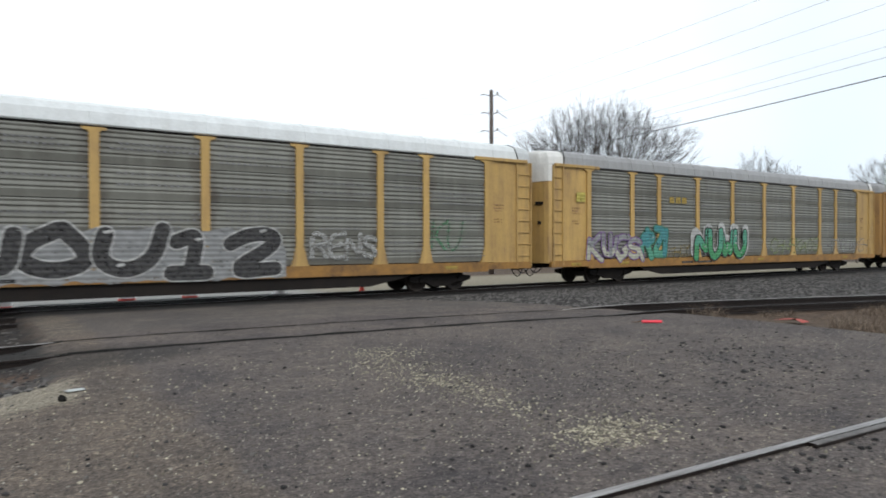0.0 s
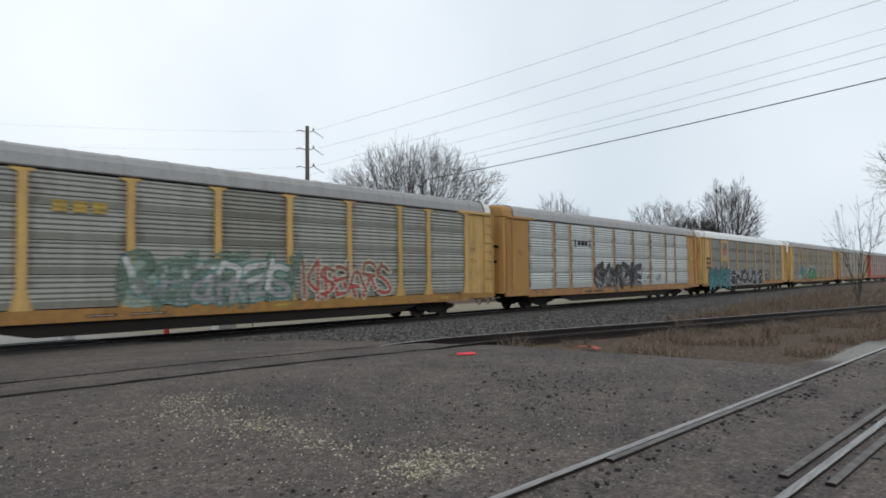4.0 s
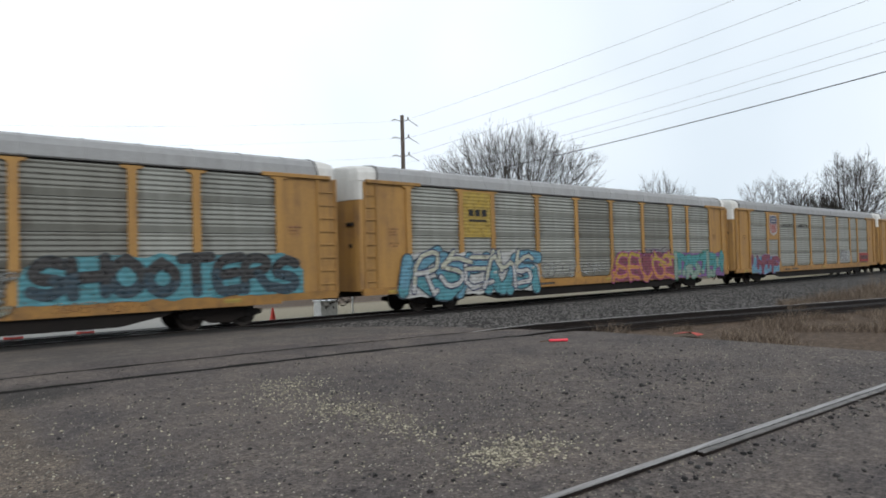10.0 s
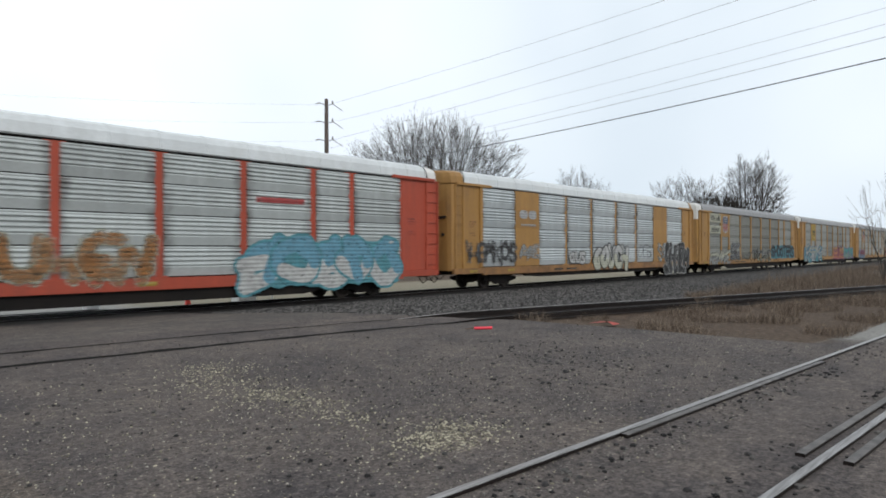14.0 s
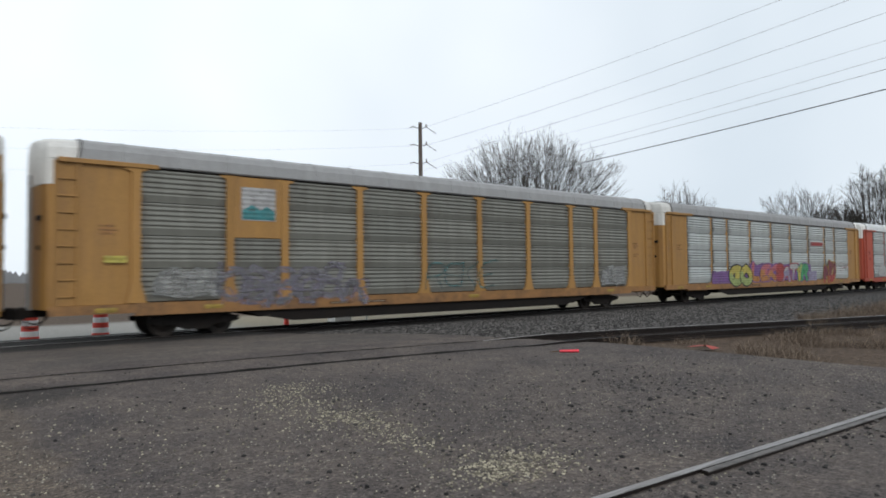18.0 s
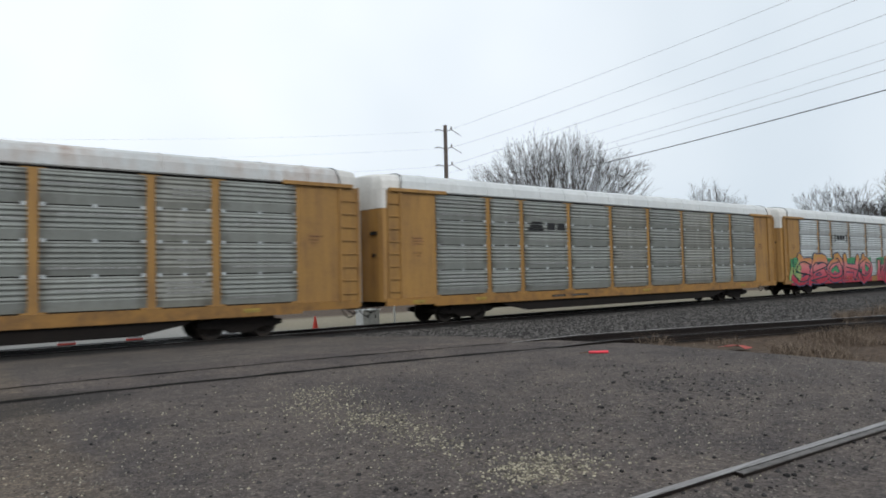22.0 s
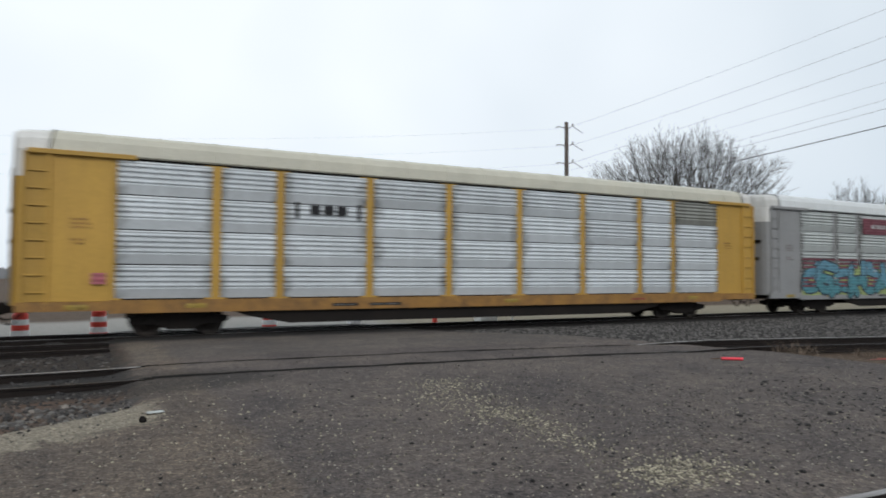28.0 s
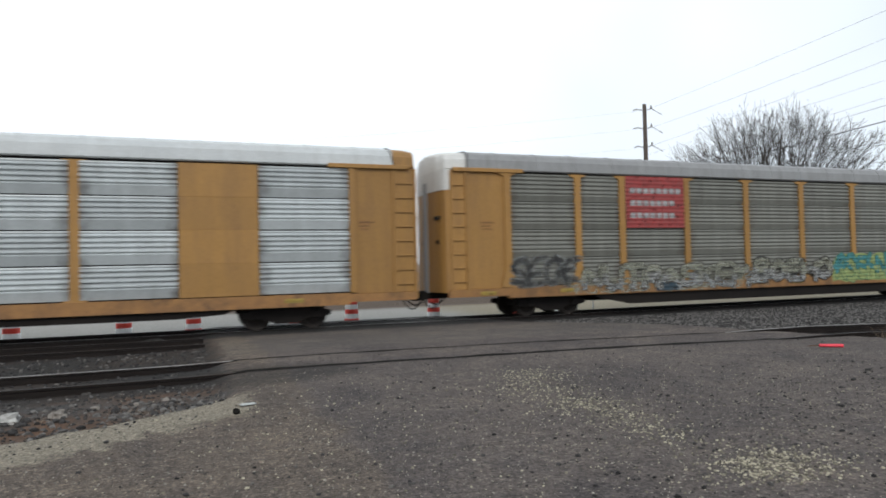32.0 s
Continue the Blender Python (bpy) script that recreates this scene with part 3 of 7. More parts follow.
def tie_mesh():
    s = Shape()
    s.box(-0.11, 0.11, -1.3, 1.3, -0.16, -0.005, 0.012)
    return s.mesh("tie", MAT["tie"])


def wood_material():
    m, n, l, b = material("creosoted_timber", 0.9)
    b.inputs["Specular IOR Level"].default_value = 0.15
    v, _ = object_vec(n, l, (14, 1.2, 14))
    f = noise_node(n, l, 3, 5, v)
    l.new(ramp(n, l, f, [(0.3, (0.014, 0.011, 0.009)), (0.7, (0.055, 0.043, 0.034))]), b.inputs["Base Color"])
    return m


MAT["tie"] = wood_material()


# ---- bare trees ----
def bark_material():
    m, n, l, b = material("bare_bark", 0.9)
    v, _ = object_vec(n, l, (4, 4, 1))
    f = noise_node(n, l, 3, 4, v)
    l.new(ramp(n, l, f, [(0.3, (0.032, 0.028, 0.025)), (0.7, (0.072, 0.063, 0.055))]), b.inputs["Base Color"])
    return m


MAT["bark"] = bark_material()


def tree(x, y, z, height, span, seed, label="bare leafless tree beyond the railway", count=1500, low=0.25, stems=1, twig=0.011, fork=0.10, limbs=0, girth=0.011):
    """A bare tree: the wood rises towards the tips it feeds and forks again and again, until every fork feeds one tip; heavy limbs fan out through the crown."""
    rng = random.Random(seed)
    gen = np.random.RandomState(seed)
    tips = []
    while len(tips) < count:
        a, e = rng.uniform(0, 2 * math.pi), rng.uniform(-0.32, 1)
        s = math.sqrt(1 - e * e)
        lump = 1 + 0.20 * noise.noise((math.cos(a) * s * 2.0, math.sin(a) * s * 2.0, e * 2.0 + seed * 3.1)) + 0.22 * noise.noise((math.cos(a) * s * 5.5, math.sin(a) * s * 5.5, e * 5.5 + seed))
        r = rng.random() ** 0.24 * lump * (1 + (0.42 * e * e * (1 - e * e) if e > 0 else 0))
        c = low + (1 - low) * 0.40
        tips.append((r * s * math.cos(a) * span / 2, r * s * math.sin(a) * span / 2, height * (c + r * e * (1 - c))))
    tips = np.array(tips)
    wood, fine = Shape(), Shape()
    thick = lambda n: twig * n ** 0.48

    def limb(p, q, d, n0, n1):
        """A gently bowed length of wood from p to q that sets off along d."""
        r0, r1 = thick(n0), thick(n1)
        ln = (q - p).length
        m = (p + q) / 2 + d * ln * 0.17 + Vector(gen.normal(0, 0.025 * ln, 3))
        big = n0 > count / 14
        s = wood if big else fine
        s.path([p, m, q], [r0, (r0 + r1) / 2, r1], 7 if big else (4 if n0 > 12 else 3))
        return (q - m).normalized()

    def grow(p, d, ids):
        n = len(ids)
        pts = tips[ids]
        if n == 1:
            q = Vector(pts[0])
            e = limb(p, q, d, 1, 1)
            for _ in range(3):
                w = (e + Vector((rng.gauss(0, 0.45), rng.gauss(0, 0.45), rng.gauss(0.22, 0.3)))).normalized()
                o = p + (q - p) * rng.uniform(0.4, 1)
                fine.tube(o, o + w * height * rng.uniform(0.03, 0.07), twig, twig * 0.7, 3, 0, False)
            return
        mid = Vector(pts.mean(0))
        near = float(np.sqrt(((pts - np.array(p)) ** 2).sum(1)).min())
        f = min(0.42, max(0.18, 0.55 * near / max(1e-6, (mid - p).length)))
        q = p + (mid - p) * f
        e = limb(p, q, d, n, n)
        k = 2 if n < 6 or rng.random() < 0.7 else 3
        rel = pts - np.array(q)
        dirs = rel / np.maximum(1e-6, np.sqrt((rel * rel).sum(1)))[:, None] + rel / height * 0.8
        cen = dirs[gen.choice(n, k, replace=False)]
        for _ in range(4):
            lab = ((dirs[:, None] - cen[None]) ** 2).sum(2).argmin(1)
            cen = np.array([dirs[lab == i].mean(0) if (lab == i).any() else cen[i] for i in range(k)])
        groups = [ids[lab == i] for i in range(k) if (lab == i).any()]
        if len(groups) == 1:
            groups = [ids[:n // 2], ids[n // 2:]]
        for g in groups:
            grow(q, e, g)

    base = Vector((0, 0, -0.4))
    foot = Vector((0, 0, height * fork))
    limb(base, foot, Vector((0, 0, 1)), count, count)
    ang = np.arctan2(tips[:, 1], tips[:, 0]) + gen.normal(0, 0.25, count)
    if stems > 1:
        for k in range(stems):
            ids = np.where(((ang + math.pi) / (2 * math.pi) * stems).astype(int) % stems == k)[0]
            if len(ids):
                grow(foot, Vector((0, 0, 1)), ids)
    else:
        grow(foot, Vector((0, 0, 1)), np.arange(count))
    for k in range(limbs):
        a, tilt = 2.4 * k + rng.uniform(-0.3, 0.3), 0.05 + 1.0 * (k / max(1, limbs - 1)) ** 0.85
        d = Vector((math.sin(tilt) * math.cos(a), math.sin(tilt) * math.sin(a), math.cos(tilt)))
        reach = (height - foot.z) / math.sqrt(math.cos(tilt) ** 2 + (2 * height * math.sin(tilt) / span) ** 2) * rng.uniform(0.68, 0.92)
        pts, r = [foot + Vector((d.x, d.y, 0)) * height * girth], height * girth * rng.uniform(0.6, 1.0)
        for i in range(7):
            d = (d + Vector((rng.gauss(0, 0.05), rng.gauss(0, 0.05), 0.02 + rng.gauss(0, 0.04)))).normalized()
            pts.append(pts[-1] + d * reach / 7)
            if i > 1:                                # a side limb or two at each joint
                for _ in range(2):
                    w = (d + Vector((rng.gauss(0, 0.55), rng.gauss(0, 0.55), rng.gauss(0.1, 0.3)))).normalized()
                    ln, q = reach * rng.uniform(0.14, 0.26), pts[-1]
                    m = q + w * ln * 0.5
                    w = (w + Vector((0, 0, 0.25))).normalized()
                    fine.path([q, m, m + w * ln * 0.5], [r * 0.42 * (1 - i / 9), r * 0.28 * (1 - i / 9), twig], 5)
        wood.path(pts, [max(twig, r * (1 - 0.80 * i / 7)) for i in range(8)], 6)
    root = new("bare_tree", None)
    tagged(root, label, "tree", "bare trees beyond the line")
    root.matrix_basis = Matrix.Translation((x, y, z))
    part("trunk", wood.mesh("tree_trunk", MAT["bark"], True), root)
    part("crown", fine.mesh("tree_crown", MAT["bark"], True), root, "crown of fine bare twigs")
    return root


# ---- the train: covered car carriers ----
HALF, FACE = 14.07, 1.53          # half length of the body, half width
SILL0, SILL1, EAVE, TOP = 0.70, 1.06, 4.97, 5.70
POSTS = [-11.85, -9.1, -7.25, -4.35, -1.45, 1.45, 4.35, 7.25, 9.1, 11.85]
BAYS = [("n" if i in (1, 7) else "w", POSTS[i] + 0.13, POSTS[i + 1] - 0.13) for i in range(9)]
CN_BAYS = [("w", -12.0, -9.24), ("s", -9.22, -7.08), ("w", -7.06, -4.42), ("w", -4.18, -1.60), ("w", -1.34, 1.48), ("w", 1.76, 4.26), ("w", 4.52, 6.98), ("s", 7.0, 9.18), ("w", 9.2, 11.88)]
CN_POSTS = [-4.3, -1.47, 1.62, 4.39]
ROWS = 4


BROAD = ("panel_white", "panel_bright", "panel_light", "panel_silver")


def rib_profile(z0, z1, y, broad):
    """One course of side sheet: a flat head, ribs, and a sloping foot that overlaps the course below."""
    h = z1 - z0
    p = [(y + 0.030, z0 + (0.020 if broad else 0.014)), (y + 0.022, z0 + 0.055 * h), (y - 0.040 if broad else y - 0.022, z0 + (0.30 if broad else 0.22) * h), (y + 0.010, z0 + (0.35 if broad else 0.27) * h)]
    first, pitch, k = (0.34, 0.150, 4) if broad else (0.28, 0.155, 4)
    for i in range(k):
        a = z0 + (first + pitch * i) * h
        d = 0.045 if broad else 0.022
        p += [(y + 0.014, a), (y - d, a + 0.26 * pitch * h), (y - d, a + 0.42 * pitch * h), (y + 0.014, a + 0.90 * pitch * h)]
    p += [(y - 0.004, z0 + 0.90 * h), (y - 0.020, z0 + 0.94 * h), (y - 0.010, z1 - (0.020 if broad else 0.014))]
    return p


def panel_mesh(x0, x1, z0, z1, mat):
    def make():
        s = Shape()
        w = x1 - x0
        y = -FACE + 0.045
        pr = rib_profile(z0, z1, y, mat in BROAD)
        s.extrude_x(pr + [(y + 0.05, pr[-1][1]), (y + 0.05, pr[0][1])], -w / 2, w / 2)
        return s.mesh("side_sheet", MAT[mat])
    return cached(("panel", round(x1 - x0, 3), round(z0, 3), round(z1, 3), mat), make)


def post_mesh(mat, back=0.0):
    def make():
        s = Shape()
        o = [(-0.30, SILL1 + 0.002), (0.30, SILL1 + 0.002), (0.26, SILL1 + 0.10), (0.125, SILL1 + 0.62), (0.125, EAVE - 0.20), (0.17, EAVE - 0.14), (0.30, EAVE - 0.12), (0.30, EAVE - 0.05), (-0.30, EAVE - 0.05), (-0.30, EAVE - 0.12), (-0.17, EAVE - 0.14), (-0.125, EAVE - 0.20), (-0.125, SILL1 + 0.62), (-0.26, SILL1 + 0.10)]
        s.extrude_y(o, -FACE - 0.012 + back, -FACE + 0.10)
        return s.mesh("post", MAT[mat])
    return cached(("post", mat, back), make)


def roof_profile():
    return [(-1.50, EAVE + 0.0), (-1.53, EAVE + 0.04), (-1.49, EAVE + 0.36), (-1.38, EAVE + 0.55), (-1.10, EAVE + 0.66), (-0.55, EAVE + 0.72), (0, EAVE + 0.74),
            (0.55, EAVE + 0.72), (1.10, EAVE + 0.66), (1.38, EAVE + 0.55), (1.49, EAVE + 0.36), (1.53, EAVE + 0.04), (1.50, EAVE + 0.0)]


def roof_mesh(mat):
    def make():
        s = Shape()
        pr = roof_profile()
        seam = [(y * 1.006, EAVE + (z - EAVE) * 1.02 + 0.004) for y, z in pr]
        rings = [(-HALF + 0.75, pr)]
        for i in range(-8, 9):                      # raised seams between the roof sheets
            x = i * 1.52
            rings += [(x - 0.032, pr), (x - 0.03, seam), (x + 0.03, seam), (x + 0.032, pr)]
        rings.append((HALF - 0.75, pr))
        k = len(pr)
        f = [(a * k + i, a * k + (i + 1) % k, (a + 1) * k + (i + 1) % k, (a + 1) * k + i) for a in range(len(rings) - 1) for i in range(k)]
        s.add([(x, y, z) for x, r in rings for y, z in r], f + [tuple(range(k - 1, -1, -1)), tuple(range((len(rings) - 1) * k, len(rings) * k))])
        return s.mesh("roof", MAT[mat])
    return cached(("roof", mat), make)


def cap_mesh(mat, sgn):
    """The hood over the end doors, a little lower than the roof, with a blunt rounded end."""
    def make():
        s = Shape()
        k, v, f = len(roof_profile()), [], []
        rings = ((HALF - 0.75, 0.985, 0.95), (HALF - 0.30, 0.97, 0.93), (HALF - 0.02, 0.91, 0.89), (HALF + 0.10, 0.66, 0.86), (HALF + 0.15, 0.36, 0.82))
        for x, wy, wz in rings:
            v += [(x * sgn, y * wy, EAVE + 0.01 + (z - EAVE) * wz) for y, z in roof_profile()]
        for a in range(len(rings) - 1):
            f += [(a * k + i, a * k + (i + 1) % k, (a + 1) * k + (i + 1) % k, (a + 1) * k + i) for i in range(k)]
        f.append(tuple(range((len(rings) - 1) * k, len(rings) * k)))
        s.add(v, f)
        return s.mesh("roof_end", MAT[mat])
    return cached(("cap", mat, sgn), make)


def gusset_mesh(sgn):
    def make():
        s = Shape()
        pts = [Vector(((HALF - 0.86 + 0.14 * (TOP - z) / (TOP - EAVE)) * sgn, y * 1.004, z + 0.004)) for y, z in roof_profile()[1:-1]]
        s.path(pts, [0.022] * len(pts), 5)
        return s.mesh("roof_gusset", MAT["under"])
    return cached(("gusset", sgn), make)


def end_pieces(root, mat, sgn, x_in):
    """Solid steel side at the end of the car: a smooth sheet, a recessed corner sheet, ladder stiles and a jamb."""
    lad, out = (HALF - 0.74) * sgn, (HALF if sgn > 0 else HALF - 0.16)

    def piece(name, x0, x1, y0, y1, z0, z1, bev=0.01):
        lo, hi = sorted((x0, x1))
        me = cached((name, mat, round(lo, 2)), lambda: Shape().box(lo, hi, y0, y1, z0, z1, bev).mesh(name, MAT[mat]))
        part(name, me, root)
    piece("end_sheet", x_in * sgn, lad, -FACE + 0.06, -FACE + 0.12, SILL1 - 0.03, EAVE)
    piece("corner_sheet", lad, (out - 0.03) * sgn, -FACE + 0.055, -FACE + 0.12, SILL1 - 0.03, EAVE - 0.05)
    piece("ladder_stile", lad - 0.04 * sgn, lad + 0.05 * sgn, -FACE - 0.01, -FACE + 0.12, SILL1 - 0.22, EAVE - 0.02, 0.008)
    piece("ladder_stile", (out - 0.07) * sgn, out * sgn, -FACE - 0.01, -FACE + 0.12, SILL1 - 0.22, EAVE - 0.02, 0.008)
    if x_in == 11.85:
        return
    piece("jamb", (x_in - 0.16) * sgn, (x_in + 0.06) * sgn, -FACE - 0.012, -FACE + 0.10, SILL1 + 0.002, EAVE - 0.02)


def rung_mesh(mat, sg):
    def make():
        s = Shape()
        s.box(-0.33 if sg > 0 else -0.19, 0.33, -FACE + 0.01, -FACE + 0.05, -0.016, 0.016, 0.005)
        return s.mesh("ladder_rung", MAT[mat])
    return cached(("rung", mat, sg), make)


def bogie(parent, x):
    def frame_mesh():
        s = Shape()
        for y in (-1.02, 1.02):
            o = [(-1.35, 0.42), (-1.05, 0.34), (-0.62, 0.34), (-0.35, 0.20), (0.35, 0.20), (0.62, 0.34), (1.05, 0.34), (1.35, 0.42), (1.35, 0.56), (0.95, 0.60), (0.55, 0.72), (-0.55, 0.72), (-0.95, 0.60), (-1.35, 0.56)]
            s.extrude_y(o, y - 0.09, y + 0.09)
            for k in (-0.85, 0.85):
                s.lathe([(0.10, -0.13), (0.13, -0.10), (0.13, 0.10), (0.10, 0.13)], (k, y, 0.44), "y", 10)
            for k in (-0.2, 0.0, 0.2):
                s.lathe([(0.07, -0.10), (0.07, 0.17)], (k, y, 0.30), "z", 8)
        s.box(-0.25, 0.25, -1.05, 1.05, 0.40, 0.78, 0.03)
        return s.mesh("bogie_frame", MAT["under"])

    def wheel_mesh():
        s = Shape()
        for sg in (-1, 1):
            c = sg * 0.72
            pr = [(0.10, -0.09), (0.28, -0.02), (0.385, -0.06), (0.42, -0.06), (0.42, 0.05), (0.445, 0.06), (0.445, 0.085), (0.385, 0.085), (0.28, 0.03), (0.10, 0.09)]
            s.lathe([(r, h * -sg) for r, h in pr][::1 if sg < 0 else -1], (0, c, 0), "y", 24)
        s.tube((0, -1.0, 0), (0, 1.0, 0), 0.085, 0.085, 10)
        return s.mesh("wheelset", MAT["wheel"], False)

    b = part("bogie", cached(("bogie",), frame_mesh), parent, "dark cast steel bogie", Matrix.Translation((x, 0, 0)))
    w = cached(("wheelset",), wheel_mesh)
    return [part("wheelset", w, b, "dark steel wheels on an axle", Matrix.Translation((dx, 0, 0.42))) for dx in (-0.85, 0.85)]


BOW = [(-0.16, 1.45), (-0.03, 1.38), (0.05, 1.20), (0.10, 0.95), (0.13, 0.65), (0.15, 0.35), (0.16, 0.03)]      # the end doors in plan: past the body's end, from the middle


def bowed(sg, a, z0, z1, proud, mat, name):
    """A leaf bent along the bow of the end doors, or with a = 0 a band across both."""
    line = [(x + proud, y + proud * 0.6) for x, y in BOW]
    outer = [(x, y * a) for x, y in line] if a else [(x, -y) for x, y in line] + [(x, y) for x, y in line[::-1]]
    inner = [(x - 0.07, y * 0.97) for x, y in outer][::-1]
    pts = outer + inner
    k = len(pts)
    v = [((HALF + x) * sg, y, z) for z in (z0, z1) for x, y in pts]
    f = [(i, (i + 1) % k, k + (i + 1) % k, k + i) for i in range(k)]
    f += [(i, i + 1, k - 2 - i, k - 1 - i) for i in range(len(outer) - 1)] + [(k + i, k + i + 1, 2 * k - 2 - i, 2 * k - 1 - i) for i in range(len(outer) - 1)]
    return Shape().add(v, f).mesh(name, MAT[mat])


def bays_of(spec):
    return spec.get("bays", BAYS)


def build_car(k, spec):
    """One covered car carrier with its sheets, posts, ends, roof and running gear."""
    body, panel, roof, cap = spec["body"], spec["panel"], spec["roof"], spec.get("cap", spec["roof"])
    root = new("auto_carrier_wagon", None)
    tagged(root, spec["label"], "railway wagon", "wagons of the train")
    odd = spec.get("odd", {})
    # core, floor and ends
    def core():
        s = Shape()
        s.box(-HALF + 0.5, HALF - 0.5, -FACE + 0.13, FACE - 0.02, 0.87, EAVE + 0.02)
        return s.mesh("inner_body", MAT["under"])
    part("inner_body", cached(("core",), core), root)
    low = 0.48 if bays_of(spec) is CN_BAYS else 0.31
    def belly():
        s = Shape()
        o = [(-8.6, SILL0 + 0.03), (-8.2, 0.56), (-6.9, low), (6.9, low), (8.2, 0.56), (8.6, SILL0 + 0.03)]
        s.extrude_y(o, -1.42, -1.30)
        s.extrude_y(o, 1.30, 1.42)
        s.box(-HALF + 0.3, HALF - 0.3, -0.3, 0.3, 0.72, 0.88, 0.02)
        for x in (-5, -2.5, 0, 2.5, 5):
            s.box(x - 0.08, x + 0.08, -1.1, 1.1, 0.62, 0.86)
        return s.mesh("underframe", MAT["under"])
    part("underframe", cached(("belly", low), belly), root, "black underframe beams")
    def sill(mat, sg):
        def make():
            h = HALF
            o = [(0.05 - h, SILL0 + 0.08), (2.2 - h, SILL0 + 0.08), (2.2 - h, SILL0), (h - 2.2, SILL0), (h - 2.2, SILL0 + 0.08), (h - 0.05, SILL0 + 0.08),
                 (h - 0.05, SILL1 - 0.03), (h - 2.2, SILL1 - 0.03), (h - 2.2, SILL1), (2.2 - h, SILL1), (2.2 - h, SILL1 - 0.03), (0.05 - h, SILL1 - 0.03)]
            y0, y1 = sorted((sg * (FACE + 0.010), sg * (FACE - 0.12)))
            return Shape().extrude_y(o, y0, y1).mesh("side_sill", MAT[mat])
        return cached(("sill", mat, sg), make)
    for sg in (-1, 1):
        part("side_sill", sill({"yellow": "yellow_sill", "yellow_pale": "yellow_sill", "yellow_bright": "yellow_sill", "orange": "orange_sill"}.get(body, body), sg), root)
    # side sheets, course by course
    rows = spec.get("rows", ROWS)
    bays = spec.get("bays", BAYS)
    zs = [SILL1 + 0.02 + (EAVE - 0.06 - SILL1 - 0.02) * i / rows for i in range(rows + 1)]
    for bi, (kind, x0, x1) in enumerate(bays):
        for r in range(rows):
            if kind == "s" or (bi, r) in spec.get("solid", ()):
                def plate(x0=x0, x1=x1, r=r):
                    s = Shape()
                    s.box(-(x1 - x0) / 2, (x1 - x0) / 2, -FACE + 0.0, -FACE + 0.09, zs[r], zs[r + 1], 0.006)
                    return s.mesh("plate", MAT[body])
                me = cached(("plate", round(x1 - x0, 3), rows, r, body), plate)
                part("steel_plate", me, root, "", Matrix.Translation(((x0 + x1) / 2, 0, 0)))
                continue
            me = panel_mesh(x0, x1, zs[r], zs[r + 1], odd.get((bi, r), odd.get(bi, panel)))
            part("side_sheet", me, root, "", Matrix.Translation(((x0 + x1) / 2, 0, 0)))
        w = x1 - x0
        me = cached(("far", round(w, 3), panel), lambda w=w: Shape().box(-w / 2 - 0.1, w / 2 + 0.1, FACE - 0.08, FACE, SILL1, EAVE).mesh("far_sheet", MAT[panel]))
        part("far_side_sheet", me, root, "", Matrix.Translation(((x0 + x1) / 2, 0, 0)))
    for x in spec.get("posts", POSTS):
        part("post", post_mesh(spec.get("post", body), 0.085 if panel in BROAD else 0.0), root, "", Matrix.Translation((x, 0, 0)))
    part("roof", roof_mesh(roof), root)
    x_in = spec.get("x_in", 11.85)
    for sg in (-1, 1):
        part("roof_end", cap_mesh(cap, sg), root)
        part("roof_gusset", gusset_mesh(sg), root, "dark slanting gusset at the end of the roof")
        end_pieces(root, body, sg, x_in)
        for i in range(8):
            part("ladder_rung", rung_mesh(body, sg), root, "", Matrix.Translation((sg * (HALF - 0.38), 0, SILL1 + 0.22 + 0.455 * i)))
        if cap == "white":
            part("end_header", cached(("header", sg), lambda sg=sg: bowed(sg, 0, EAVE - 0.66, EAVE + 0.02, 0.012, "white", "end_header")), root, "white bowed header over the end doors")
        for a in (-1, 1):
            leaf = spec.get("door", body)
            part("end_door", cached(("door", leaf, sg, a), lambda sg=sg, a=a, leaf=leaf: bowed(sg, a, SILL1 - 0.12, EAVE - 0.02, 0.0, leaf, "end_door")), root, "bowed steel end door leaf")
            def strip(sg=sg, a=a):
                x0, x1 = sorted((sg * (HALF + 0.10), sg * (HALF + 0.22)))
                y0, y1 = sorted((a * 0.035, a * 0.15))
                return Shape().box(x0, x1, y0, y1, SILL1 - 0.16, EAVE - 0.30, 0.012).mesh("door_edge", MAT["greybody"])
            part("door_edge", cached(("edge", sg, a), strip), root, "dull grey edge strip of the end door")
        def bar(sg=sg):
            s = Shape()
            a, b = sorted((sg * 11.25, sg * (HALF - 0.25)))
            s.box(a, b, -FACE - 0.05, -FACE + 0.06, EAVE - 0.06, EAVE + 0.07, 0.01)
            return s.mesh("eave_bar", MAT[body])
        part("eave_bar", cached(("bar", body, sg), bar), root)
        for y0, y1, z0 in ((-1.15, -0.75, 3.35), (-1.05, -0.9, 2.55), (0.3, 0.45, 2.55)):
            def latch(sg=sg, y0=y0, y1=y1, z0=z0):
                a, b = sorted((sg * (HALF + 0.02), sg * (HALF + 0.15)))
                return Shape().box(a, b, y0, y1, z0, z0 + 0.13, 0.01).mesh("door_latch", MAT["under"])
            part("door_latch", cached(("latch", sg, y0), latch), root, "dark latch on the end door")
